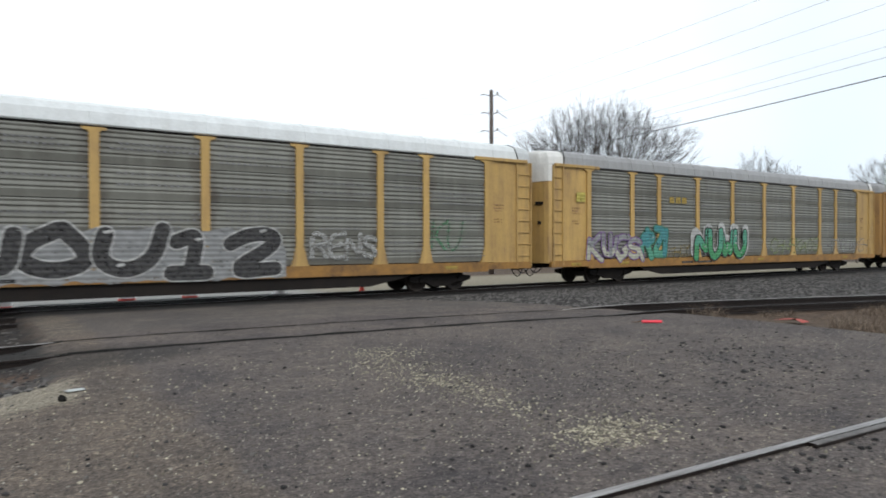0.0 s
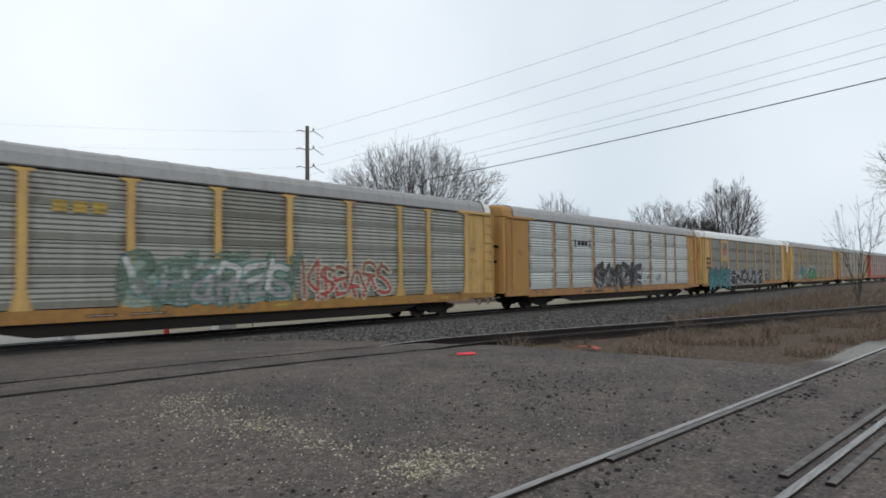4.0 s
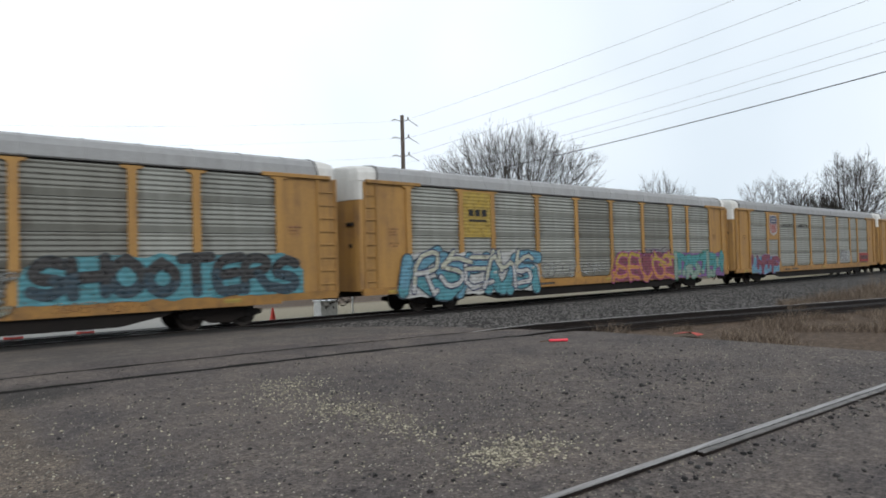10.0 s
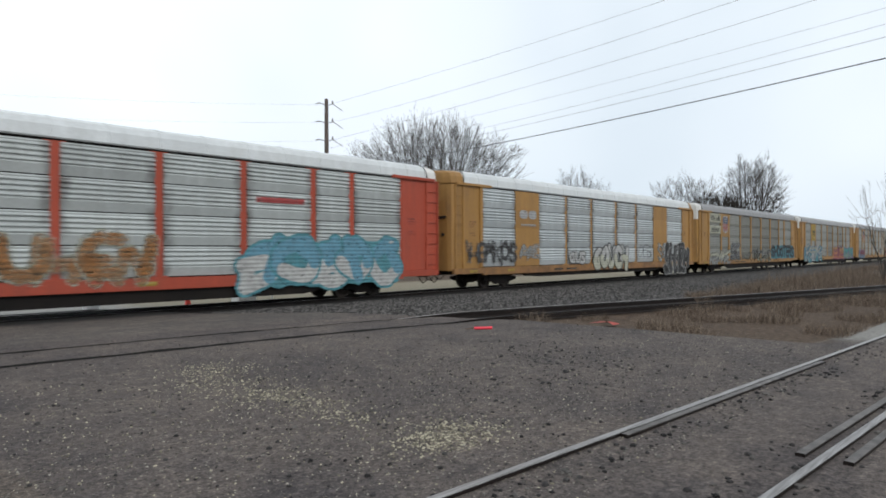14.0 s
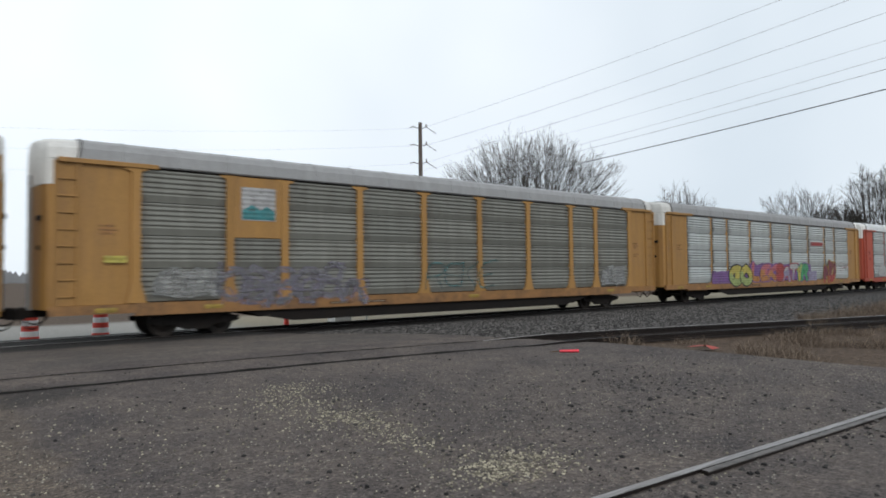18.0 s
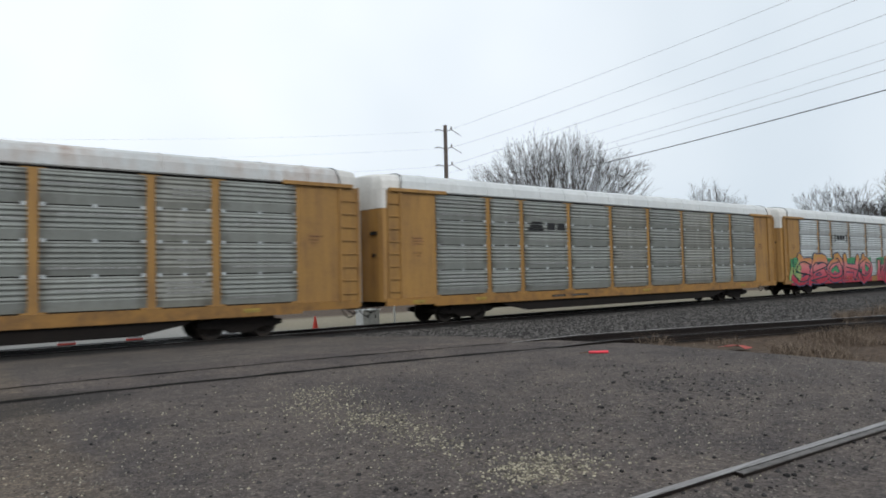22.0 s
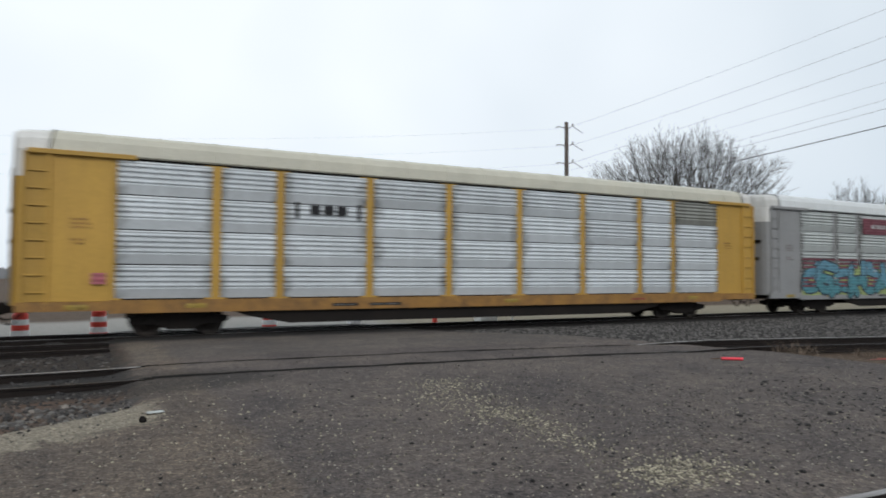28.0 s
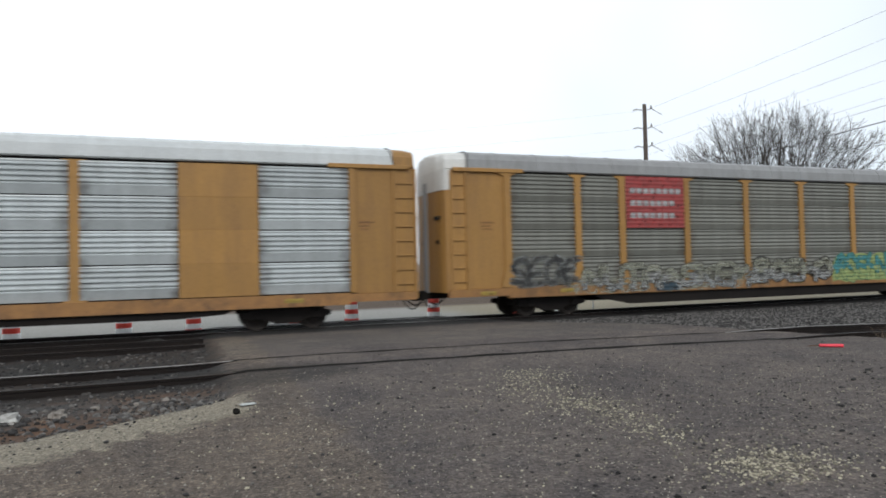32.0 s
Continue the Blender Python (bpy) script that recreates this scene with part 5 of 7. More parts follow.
def decorate():
    """Emblems, lettering and graffiti, car by car."""
    low, T = SILL1 + 0.05, TRAIN
    for k in (1, 4, 5, 7):
        shield(T[k], -8.18, 4.02, 1.25, 1.45)
    for k in (14, 15):
        shield(T[k], -8.05, 4.15, 0.80, 0.95)
        bars(T[k], "small_print", -8.7, -7.5, 3.36, 3.5, MAT["black"], 10, "row of small dark letter blocks")
    # 0
    bars(T[0], "marking", -6.6, -5.2, 3.55, 4.0, SPRAY["gold"], 3, "three worn yellow letter blocks")
    sign_plate(T[0], -12.6, -12.1, 3.5, 3.9, SPRAY["yellow"], "small yellow warning plate")
    spray_piece(T[0], -11.9, -8.6, low - 0.1, 2.15, 1, "silver", "purple", "cream", "KUGS", slim=0.8)
    spray_piece(T[0], -8.5, -6.9, low, 2.35, 2, "teal", "forest", "mint", "RZ", slim=1.1)
    spray_piece(T[0], -4.7, -0.3, low - 0.15, 2.65, 8, "paper", "paper", None, "NUWU", shine=None, slim=1.0, rim=1.6, wild=0.03)
    spray_piece(T[0], -4.6, -0.4, low - 0.2, 2.45, 3, "mint", "black", "green", "NUWU", shine="white", slim=1.0, wild=0.03, lift=0.03)
    haze_piece(T[0], -6.7, -4.8, low - 0.1, 1.7, 6, "gold")
    haze_piece(T[0], 2.0, 7.0, low, 2.1, 4, "lime")
    haze_piece(T[0], 8.0, 13.0, low, 2.0, 5, "white")
    # 1
    spray_piece(T[1], -12.3, -6.9, 0.62, 2.3, 11, "sea", "ink", "teal", "RUVER", slim=0.95, shine="rust_red", rim=1.45)
    haze_piece(T[1], -12.0, -7.0, 0.5, 1.0, 15, "cyan")
    haze_piece(T[1], -9.5, -7.2, 0.6, 1.5, 16, "rust_red")
    spray_piece(T[1], -6.7, 3.7, 0.78, 2.2, 12, "black", "paper", None, "SNOU12", back="silver", shine="paper", slim=1.2, rim=1.16, wild=0.05)
    spray_piece(T[1], 4.7, 7.1, low + 0.1, 2.15, 13, "paper", "paper", None, "RENS", shine=None, slim=0.75, rim=1.0, worn=True, wild=0.03)
    haze_piece(T[1], 9.3, 10.6, low + 0.3, 2.7, 14, "green")
    for z in (2.2, 2.6, 3.0):
        bars(T[1], "dark_tag", -13.0, -12.1, z, z + 0.35, SPRAY["black"], 3, "row of dark sprayed tag marks", 0.3)
    # 2
    for x in (-6.7, -4.9):
        bars(T[2], "bracket", x - 0.06, x + 0.06, 3.4, 4.2, MAT["black"], 1, "dark bracket stroke", 0.0)
    bars(T[2], "marking", -6.45, -5.15, 3.6, 4.05, MAT["black"], 3, "three black letter blocks")
    spray_piece(T[2], -4.2, 2.6, low - 0.1, 2.6, 21, "black", "black", "grey", "SKARZIE", shine="silver", slim=0.95, rim=1.2, split=0.35)
    spray_piece(T[2], -4.0, 2.6, low, 2.4, 23, "silver", "black", None, "SKARZIE", shine=None, slim=0.35, rim=1.1, worn=True, lift=0.03)
    haze_piece(T[2], 3.0, 6.5, low + 0.2, 1.9, 22, "black")
    sign_plate(T[2], 12.1, 12.6, 3.0, 3.2, SPRAY["yellow"], "small yellow warning plate")
    # 3
    bars(T[3], "marking", -6.6, -5.0, 3.7, 4.2, SPRAY["gold"], 3, "three worn yellow letter blocks")
    sign_plate(T[3], -12.6, -12.1, 3.5, 3.9, SPRAY["yellow"], "small yellow warning plate")
    spray_piece(T[3], -4.6, 1.5, low - 0.1, 2.75, 34, "sage", "forest", None, "RSKEAH", shine=None, slim=0.9, rim=1.1, worn=True)
    spray_piece(T[3], -4.4, 1.4, low, 2.5, 31, "paper", "teal_dark", "silver", "WHERES", back="sage", shine=None, slim=0.7, rim=1.4)
    haze_piece(T[3], -4.3, 1.3, low, 2.4, 33, "cream")
    spray_piece(T[3], 2.0, 6.6, low - 0.05, 2.5, 32, "rust_red", "cream", "red", "KSBARS", shine=None, slim=0.55, rim=1.9)
    # 4 and 5
    for k in (4, 5):
        lettering(T[k], "BUILDING", -5.7, 3.95, 0.36, FADE["black"], "faded dark slogan lettering", 1.15)
        lettering(T[k], "AMERICA", -2.95, 3.95, 0.36, FADE["black"], "faded dark slogan lettering", 1.15)
    paint_band(T[5], -11.8, -7.4, 0.72, 1.75, 52, "sky", SKIN + 0.002)
    spray_piece(T[5], -11.7, -7.5, 0.75, 1.75, 51, "maroon", "purple", "sky", "UNEMS", shine=None, slim=1.2, rim=1.15, split=0.35)
    paint_band(T[5], 4.62, 7.05, low + 0.02, 2.2, 58, "chalk", SKIN + 0.002)
    for i in range(4):
        haze_piece(T[5], 4.65 + 0.1 * i, 6.7, low + 0.05 + 0.05 * i, 2.3 - 0.1 * i, 55 + i, "white")
    sign_plate(T[5], 9.4, 11.7, low + 0.05, 1.9, SPRAY["red"], "patch of red paint", SKIN - 0.0)
    bars(T[5], "marking", 9.6, 11.5, low + 0.15, 1.8, SPRAY["black"], 5, "dark letter blocks")
    # 6
    sign_plate(T[6], -9.0, -7.4, 2.95, 4.85, SPRAY["gold"], "plain yellow plate", -FACE - 0.008)
    bars(T[6], "marking", -8.75, -7.6, 3.75, 4.2, MAT["black"], 3, "three black letter blocks")
    bars(T[6], "underline", -8.7, -7.65, 3.58, 3.72, MAT["black"], 1, "", 0.0)
    spray_piece(T[6], -12.1, -4.5, 0.65, 2.35, 61, "sky", "ink", "cyan", "KSMUS", back="paper", shine="paper", slim=1.1, rim=1.25, split=0.4)
    spray_piece(T[6], -11.8, -4.7, 0.8, 2.4, 62, "cream", "navy", "paper", "RSEMS", shine=None, slim=0.42, rim=1.5, split=0.45, lift=0.03)
    haze_piece(T[6], -4.2, 0.8, low, 1.9, 63, "white")
    spray_piece(T[6], 1.6, 7.4, 0.75, 2.2, 64, "gold", "magenta", "orange", "SEUGE", back="maroon", shine=None, slim=0.55, rim=1.5)
    haze_piece(T[6], 2.2, 7.2, 1.9, 2.45, 66, "purple")
    spray_piece(T[6], 7.6, 13.2, 0.75, 2.15, 65, "teal", "forest", "sage", "TASTEM", back="purple", shine="paper", slim=1.1, rim=1.2)
    # 7
    sign_plate(T[7], -11.7, -9.25, 4.15, 4.88, SPRAY["cream"], "pale painted panel", -FACE - 0.008)
    sign_plate(T[7], -11.7, -9.25, 3.25, 3.9, SPRAY["cream"], "pale painted panel", -FACE - 0.008)
    lettering(T[7], "We will", -10.5, 4.30, 0.62, MAT["black"], "bold dark slogan lettering", 1.05)
    lettering(T[7], "deliver", -10.5, 3.38, 0.62, MAT["black"], "bold dark slogan lettering", 1.05)
    spray_piece(T[7], -11.6, -7.3, low - 0.35, 1.75, 71, "cream", "black", "chalk", "CEDARSE", shine=None, slim=1.1)
    spray_piece(T[7], -6.9, -4.6, low - 0.1, 2.45, 72, "silver", "chalk", "grey", "SE", shine=None, slim=1.0, worn=True)
    spray_piece(T[7], -0.9, 4.2, low - 0.3, 1.85, 73, "chalk", "black", "cream", "TOCHNE", shine=None, slim=0.9, worn=True)
    haze_piece(T[7], -4.2, -1.1, low - 0.25, 1.7, 76, "cream")
    haze_piece(T[7], -4.0, 4.0, low - 0.2, 1.75, 77, "black")
    haze_piece(T[7], 5.2, 7.6, SILL0 + 0.05, 1.1, 75, "orange")
    spray_piece(T[7], 4.6, 12.5, low - 0.05, 2.32, 74, "black", "ink", "ink", "SHOOTERS", back="cyan", shine=None, slim=0.95, rim=1.05, wild=0.03)
    # 8
    s = Shape()
    for a, b in ((-8.68, -8.38), (-7.86, -7.56)):
        flat(capsule((a, 3.74), (b, 3.74), 0.22, 6), SKIN - 0.004, 0, s)
    part("emblem", s.mesh("emblem", SPRAY["white"]), T[8], "white emblem of two rounded blocks")
    bars(T[8], "small_print", -8.8, -7.4, 3.12, 3.27, SPRAY["white"], 9, "row of small white letter blocks")
    spray_piece(T[8], -12.9, -9.2, low + 0.15, 2.3, 81, "black", "grey", "black", "HERKOS", shine=None, slim=0.7, rim=1.6, worn=True)
    spray_piece(T[8], -8.9, -7.2, low + 0.35, 2.1, 82, "paper", "chalk", None, "AE", shine=None, slim=1.3, worn=True)
    spray_piece(T[8], -4.0, -2.3, low + 0.0, 1.8, 83, "paper", "black", None, "GUS", shine=None, slim=1.2, wild=0.03)
    spray_piece(T[8], -1.2, 3.0, 0.70, 2.15, 84, "paper", "black", "cream", "GOUCH", shine=None, slim=1.55, rim=1.3, wild=0.03)
    haze_piece(T[8], 4.6, 6.6, low + 0.2, 2.3, 85, "grey")
    spray_piece(T[8], 8.7, 13.0, 0.35, 2.4, 86, "black", "paper", "black", "SHEZM", shine="silver", slim=1.75, rim=1.13)
    spray_piece(T[8], 8.9, 12.8, 0.5, 2.2, 88, "silver", "silver", None, "CHEZM", shine=None, slim=0.16, rim=1.0, lift=0.03)
    spray_piece(T[8], 7.7, 8.8, low, 2.3, 87, "paper", "chalk", None, "SS", shine=None, slim=1.0, worn=True)
    # 9
    bars(T[9], "marking", 4.8, 6.8, 3.5, 3.8, SPRAY["red"], 1, "faded red stripe of lettering", 0.0)
    spray_piece(T[9], -10.6, -9.2, low + 0.1, 2.1, 91, "paper", "paper", None, "A", back="paper", shine=None)
    spray_piece(T[9], -7.4, -4.4, low, 1.8, 92, "pink", "lilac", "magenta", back="lilac", shine=None, worn=True)
    spray_piece(T[9], -3.8, 1.2, low - 0.1, 2.2, 93, "orange", "cream", "orange", "GUHEN", shine=None, slim=1.2, worn=True)
    spray_piece(T[9], 4.4, 11.4, 0.65, 2.2, 94, "sky", "cyan", "paper", "BOBOC", back="cyan", shine="paper", slim=1.35)
    haze_piece(T[9], 4.0, 9.8, 0.62, 1.1, 95, "sky")
    # 10
    bars(T[10], "marking", 4.7, 6.8, 3.45, 3.85, SPRAY["red"], 1, "faded red stripe of lettering", 0.0)
    paint_band(T[10], -9.2, -4.5, low - 0.1, 1.75, 101, "purple", SKIN + 0.001)
    paint_band(T[10], 4.2, 5.6, low - 0.1, 1.7, 111, "lilac", SKIN + 0.001)
    spray_piece(T[10], -7.1, -4.4, low - 0.3, 2.1, 102, "yellow", "black", "lime", "GO", shine=None, slim=1.35, wild=0.03)
    paint_band(T[10], -4.6, 4.6, low, 2.2, 107, "purple", SKIN + 0.002)
    spray_piece(T[10], -4.3, -0.9, low, 2.2, 103, "pink", "purple", "orange", "LEK", shine=None, slim=1.3, wild=0.03)
    spray_piece(T[10], -0.9, 0.2, low, 2.2, 108, "red", "maroon", "red", "S", shine=None, slim=1.35, wild=0.03)
    spray_piece(T[10], 0.2, 2.2, low, 2.2, 104, "white", "red", "lilac", "AT", shine=None, slim=1.3, wild=0.03)
    spray_piece(T[10], 2.2, 3.1, low, 2.2, 109, "lime", "green", "yellow", "Y", shine=None, slim=1.35, wild=0.03)
    spray_piece(T[10], 3.1, 4.1, low, 2.2, 110, "green", "purple", "green", "R", shine=None, slim=1.35, wild=0.03)
    spray_piece(T[10], 7.0, 8.8, low - 0.3, 2.2, 105, "maroon", "gold", "red", "MU", shine=None, slim=1.6, rim=1.25)
    haze_piece(T[10], 9.9, 11.6, low + 0.5, 2.3, 106, "pink")
    # 11
    sign_plate(T[11], -8.75, -7.6, 3.55, 4.6, SPRAY["white"], "white plate")
    s = Shape()
    flat([(-8.72, 3.58), (-7.63, 3.58), (-7.63, 3.85), (-7.9, 4.02), (-8.1, 3.88), (-8.4, 4.05), (-8.72, 3.86)], SKIN - 0.009, 0, s)
    part("emblem", s.mesh("emblem", SPRAY["teal"]), T[11], "faded green lower half of the plate")
    spray_piece(T[11], -11.2, -9.7, low + 0.15, 2.0, 111, "paper", "chalk", None, "SE", back="chalk", shine=None, slim=1.3, worn=True)
    spray_piece(T[11], -9.5, -4.2, low - 0.25, 2.15, 112, "silver", "lilac", None, "OBBOSA", shine=None, slim=0.45, rim=1.6, worn=True)
    haze_piece(T[11], -9.4, -4.0, low - 0.3, 1.8, 115, "lilac")
    haze_piece(T[11], -1.4, 2.2, low, 2.4, 113, "teal")
    spray_piece(T[11], 9.6, 11.2, low + 0.1, 2.0, 114, "paper", "chalk", None, "NE", back="silver", shine=None, slim=1.0, worn=True)
    sign_plate(T[11], -12.7, -12.1, 2.2, 2.4, SPRAY["yellow"], "small yellow warning plate")
    # 12
    for x in (-6.7, -4.9):
        bars(T[12], "bracket", x - 0.06, x + 0.06, 3.4, 4.2, MAT["black"], 1, "dark bracket stroke", 0.0)
    bars(T[12], "marking", -6.45, -5.15, 3.6, 4.05, MAT["black"], 3, "three black letter blocks")
    for x0, x1, sd in ((-13.2, -0.8, 121), (0.2, 13.0, 122)):
        paint_band(T[12], x0, x1, 1.3, 2.42, sd, "green", SKIN + 0.002)
        paint_band(T[12], x0, x1, 0.70, 1.45, sd + 2, "sunset", SKIN - 0.002)
        for i in range(3):
            haze_piece(T[12], x0 + 0.4, x1 - 0.4, 0.86, 1.15, sd + 10 + i, ("lime", "orange", "red")[i])
    spray_piece(T[12], -12.8, -0.8, 0.72, 2.5, 125, "sunset", "navy", None, "SBOHO", shine=None, slim=1.12, rim=1.28, wild=0.09)
    spray_piece(T[12], -12.8, -0.8, 0.8, 2.4, 128, "ink", "ink", None, "SBOHO", shine=None, slim=0.14, rim=1.0, lift=0.03)
    spray_piece(T[12], 0.6, 12.6, 0.85, 2.35, 129, "ink", "ink", None, "WHERESNUGE", shine=None, slim=0.14, rim=1.0, lift=0.03)
    spray_piece(T[12], 0.6, 6.7, 0.75, 2.3, 126, "sunset", "navy", None, "WHERE", shine=None, slim=1.3, rim=1.16)
    spray_piece(T[12], 6.9, 12.6, 0.75, 2.3, 127, "sunset", "navy", None, "SNUGE", shine=None, slim=1.3, rim=1.16)
    spray_piece(T[12], -13.3, -12.0, 0.95, 2.2, 123, "lime", "green", None, shine=None)
    spray_piece(T[12], 11.8, 13.3, 0.95, 1.9, 124, "lime", "green", None, shine=None)
    # 13
    for i in range(3):
        bars(T[13], "stripe", -6.95 + 0.12 * i, -6.0 - 0.05 * i, 3.62 + 0.14 * i, 3.78 + 0.14 * i, MAT["black"], 1, "slanting dark stripe", 0.0)
    bars(T[13], "marking", -5.85, -4.6, 3.62, 4.08, MAT["black"], 2, "two black letter blocks")
    # the lettered black stretch of the sill
    part("paint_patch", flat(rect(-8.4, -4.8, SILL0 + 0.01, SILL1 - 0.01), SKIN - 0.004).mesh("paint_patch", SPRAY["black"]), T[14], "black painted stretch of the sill")
    blocks = Shape()
    for a, n in ((-8.15, 4), (-6.25, 6)):
        for i in range(n):
            flat(rect(a + 0.21 * i, a + 0.21 * i + 0.14, SILL0 + 0.10, SILL1 - 0.10), SKIN - 0.008, 0, blocks)
    tagged(part("letter_bar", blocks.mesh("letter_bar", SPRAY["chalk"]), T[14]), "worn white letter blocks on black", kind="stuff")
    slot_light_rows(T[13], 131, 0.45)
    slot_light_rows(T[14], 141, 0.40)
    slot_light_rows(T[15], 151, 0.6, False)
    slot_light_rows(T[1], 161, 0.45, False, "grey")
    slot_light_rows(T[0], 171, 0.3, False, "grey")
    # 15
    spray_piece(T[15], -4.6, 0.0, 0.72, 1.95, 153, "paper", "pink", "silver", "HEUMS", shine=None, slim=0.95, rim=1.35, worn=True)
    spray_piece(T[15], 0.2, 4.0, 0.72, 1.95, 154, "paper", "pink", "silver", "KUNE", shine=None, slim=0.95, rim=1.35, worn=True, lift=0.03)
    haze_piece(T[15], -4.6, 3.9, 0.72, 1.9, 155, "red")
    haze_piece(T[15], -12.9, -12.0, 3.4, 4.1, 152, "red")
    haze_piece(T[15], -12.9, -12.1, 3.1, 3.6, 157, "red")
    # 16
    for z0 in (2.20, 2.38, 2.56):
        for kind, a, b in BAYS:
            bars(T[16], "maroon_band", a, b, z0 - 0.03, z0 + 0.13, SPRAY["maroon"], 1, "maroon band along the sheets", 0.0)
    for z0 in (1.30, 1.48, 1.66):
        for kind, a, b in BAYS:
            bars(T[16], "maroon_band", a, b, z0 - 0.03, z0 + 0.13, SPRAY["maroon"], 1, "maroon band along the sheets", 0.0)
    sign_plate(T[16], -6.9, -4.7, 3.95, 4.75, SPRAY["maroon"], "maroon plate with pale letter blocks")
    bars(T[16], "marking", -6.2, -4.9, 4.2, 4.5, SPRAY["white"], 7, "row of pale letter blocks")
    spray_piece(T[16], -11.6, -4.6, 0.95, 2.35, 161, "sky", "ink", "cyan", "GECHOA", back="lime", shine="paper", slim=1.1)
    spray_piece(T[16], -4.2, 0.6, 0.95, 2.5, 162, "lilac", "navy", "purple", "KSUE", shine=None, slim=1.1)
    paint_band(T[16], 1.6, 6.8, SILL0 + 0.02, 1.15, 164, "sky", SKIN - 0.022)
    spray_piece(T[16], 1.8, 7.4, 1.0, 2.15, 163, "pink", "maroon", "pink", "ROCK", back="lime", shine=None, slim=1.5, rim=1.12)
    # 17
    for x in (-6.75, -4.75):
        bars(T[17], "bracket", x - 0.06, x + 0.06, 3.35, 4.15, MAT["black"], 1, "dark bracket stroke", 0.0)
    bars(T[17], "marking", -6.4, -5.1, 3.55, 4.0, MAT["black"], 3, "three black letter blocks")
    bars(T[17], "red_marking", 6.7, 7.5, SILL0 + 0.12, SILL1 - 0.14, SPRAY["red"], 3, "red letter blocks on the sill")
    sign_plate(T[17], -12.3, -11.95, 1.5, 1.8, SPRAY["pink"], "faded pink patch")
    # 18
    bars(T[18], "marking", -6.9, -4.6, 3.75, 4.05, SPRAY["grey"], 9, "faded grey letter blocks")
    rng = random.Random(7)
    for r in range(2):
        for i in range(6):
            x, z, s = -11.45 + 0.52 * i + 0.12 * r, 1.72 - 0.66 * r, Shape()
            flat(capsule((x, z - (0.06 if r == 0 else 0.12)), (x, z + 0.06), 0.265, 6), SKIN - 0.002 - 0.002 * i, 0, s)
            flat(capsule((x, z - (0.06 if r == 0 else 0.12)), (x, z + 0.06), 0.245, 6), SKIN - 0.014 - 0.002 * i, 1, s)
            flat(capsule((x + 0.13, z - 0.08), (x + 0.10, z + 0.10), 0.02, 3), SKIN - 0.026 - 0.002 * i, 0, s)
            part("painted_barrel", s.mesh("painted_barrel", [SPRAY["grey"], MAT["black"]]), T[18], "black barrel form sprayed on the sheets")
    haze_piece(T[18], -8.7, -8.0, low, 2.2, 182, "black")
    haze_piece(T[18], -4.0, -1.8, low, 1.8, 183, "white")
    haze_piece(T[18], 9.6, 11.2, low + 0.3, 1.8, 184, "paper")
    haze_piece(T[18], -3.6, 2.0, low + 0.1, 1.9, 185, "grey")
    # 19
    sign_plate(T[19], -7.1, -4.5, 3.05, 4.93, SPRAY["red"], "large red plate")
    for i, n in enumerate((8, 7, 7)):
        bars(T[19], "marking", -6.95, -6.95 + 0.29 * n, 4.25 - 0.45 * i, 4.56 - 0.45 * i, SPRAY["white"], n, "row of white letter blocks")
    spray_piece(T[19], -11.8, -9.2, low - 0.05, 2.05, 191, "black", "chalk", "black", "SEGE", shine=None, slim=0.8, rim=1.5, worn=True)
    spray_piece(T[19], -9.0, -1.4, SILL0 + 0.06, 1.75, 192, "cream", "black", "paper", "NUTRASKEM", shine=None, slim=1.0, rim=1.12, worn=True, wild=0.05)
    spray_piece(T[19], -1.2, 3.0, low - 0.2, 1.75, 193, "cream", "black", "paper", "BOEHO", shine=None, slim=1.3, worn=True, wild=0.05)
    spray_piece(T[19], 3.2, 6.3, low - 0.25, 1.95, 194, "teal", "forest", "lime", "RSEHN", back="lime", shine="yellow", slim=0.9, rim=1.2, split=0.45)
    for i in range(3):
        haze_piece(T[19], -9.6, -2.8 + 1.2 * i, SILL0 + 0.02, SILL1 + 0.25, 196 + i, "cream")
    part("paint_patch", flat(cloud(-5.9, -4.9, SILL0 + 0.04, SILL1 - 0.02, random.Random(199), 0.08), SKIN - 0.012).mesh("paint_patch", SPRAY["ink"]), T[19], "dark blot of paint on the sill")
    haze_piece(T[19], 7.6, 10.6, low + 0.2, 2.2, 195, "white")
    for k, root in T.items():
        stencils(root, k)
        placards(root, k not in (3, 9, 10, 11, 18, 19), -5.6 if k not in (4, 5) else -6.4)
        for x in (-12.9, -9.9, 0.8, 9.9):
            sign_plate(root, x, x + 0.55, SILL0 + 0.12, SILL0 + 0.25, SPRAY["gold"], "yellow reflector strip", -FACE - 0.014)


TRAIN = {}


def build_train():
    for k, spec in CARS.items():
        TRAIN[k] = build_car(k, spec)
    decorate()


def car_x(k, t):
    return TRAIN_X0 + SPEED * t - PITCH * k


# small swings of the train about its even speed: seconds, metres
SWING = ((0.0, -0.16), (2.0, -0.02), (5.0, 0.09), (7.0, 0.14), (9.0, 0.23), (10.0, 0.19), (11.0, -0.22), (13.0, -0.27), (16.0, -0.10), (18.0, -0.08), (20.0, -0.13), (22.0, 0.0), (24.0, -0.06), (28.0, -0.02), (30.0, 0.08), (32.0, 0.15))


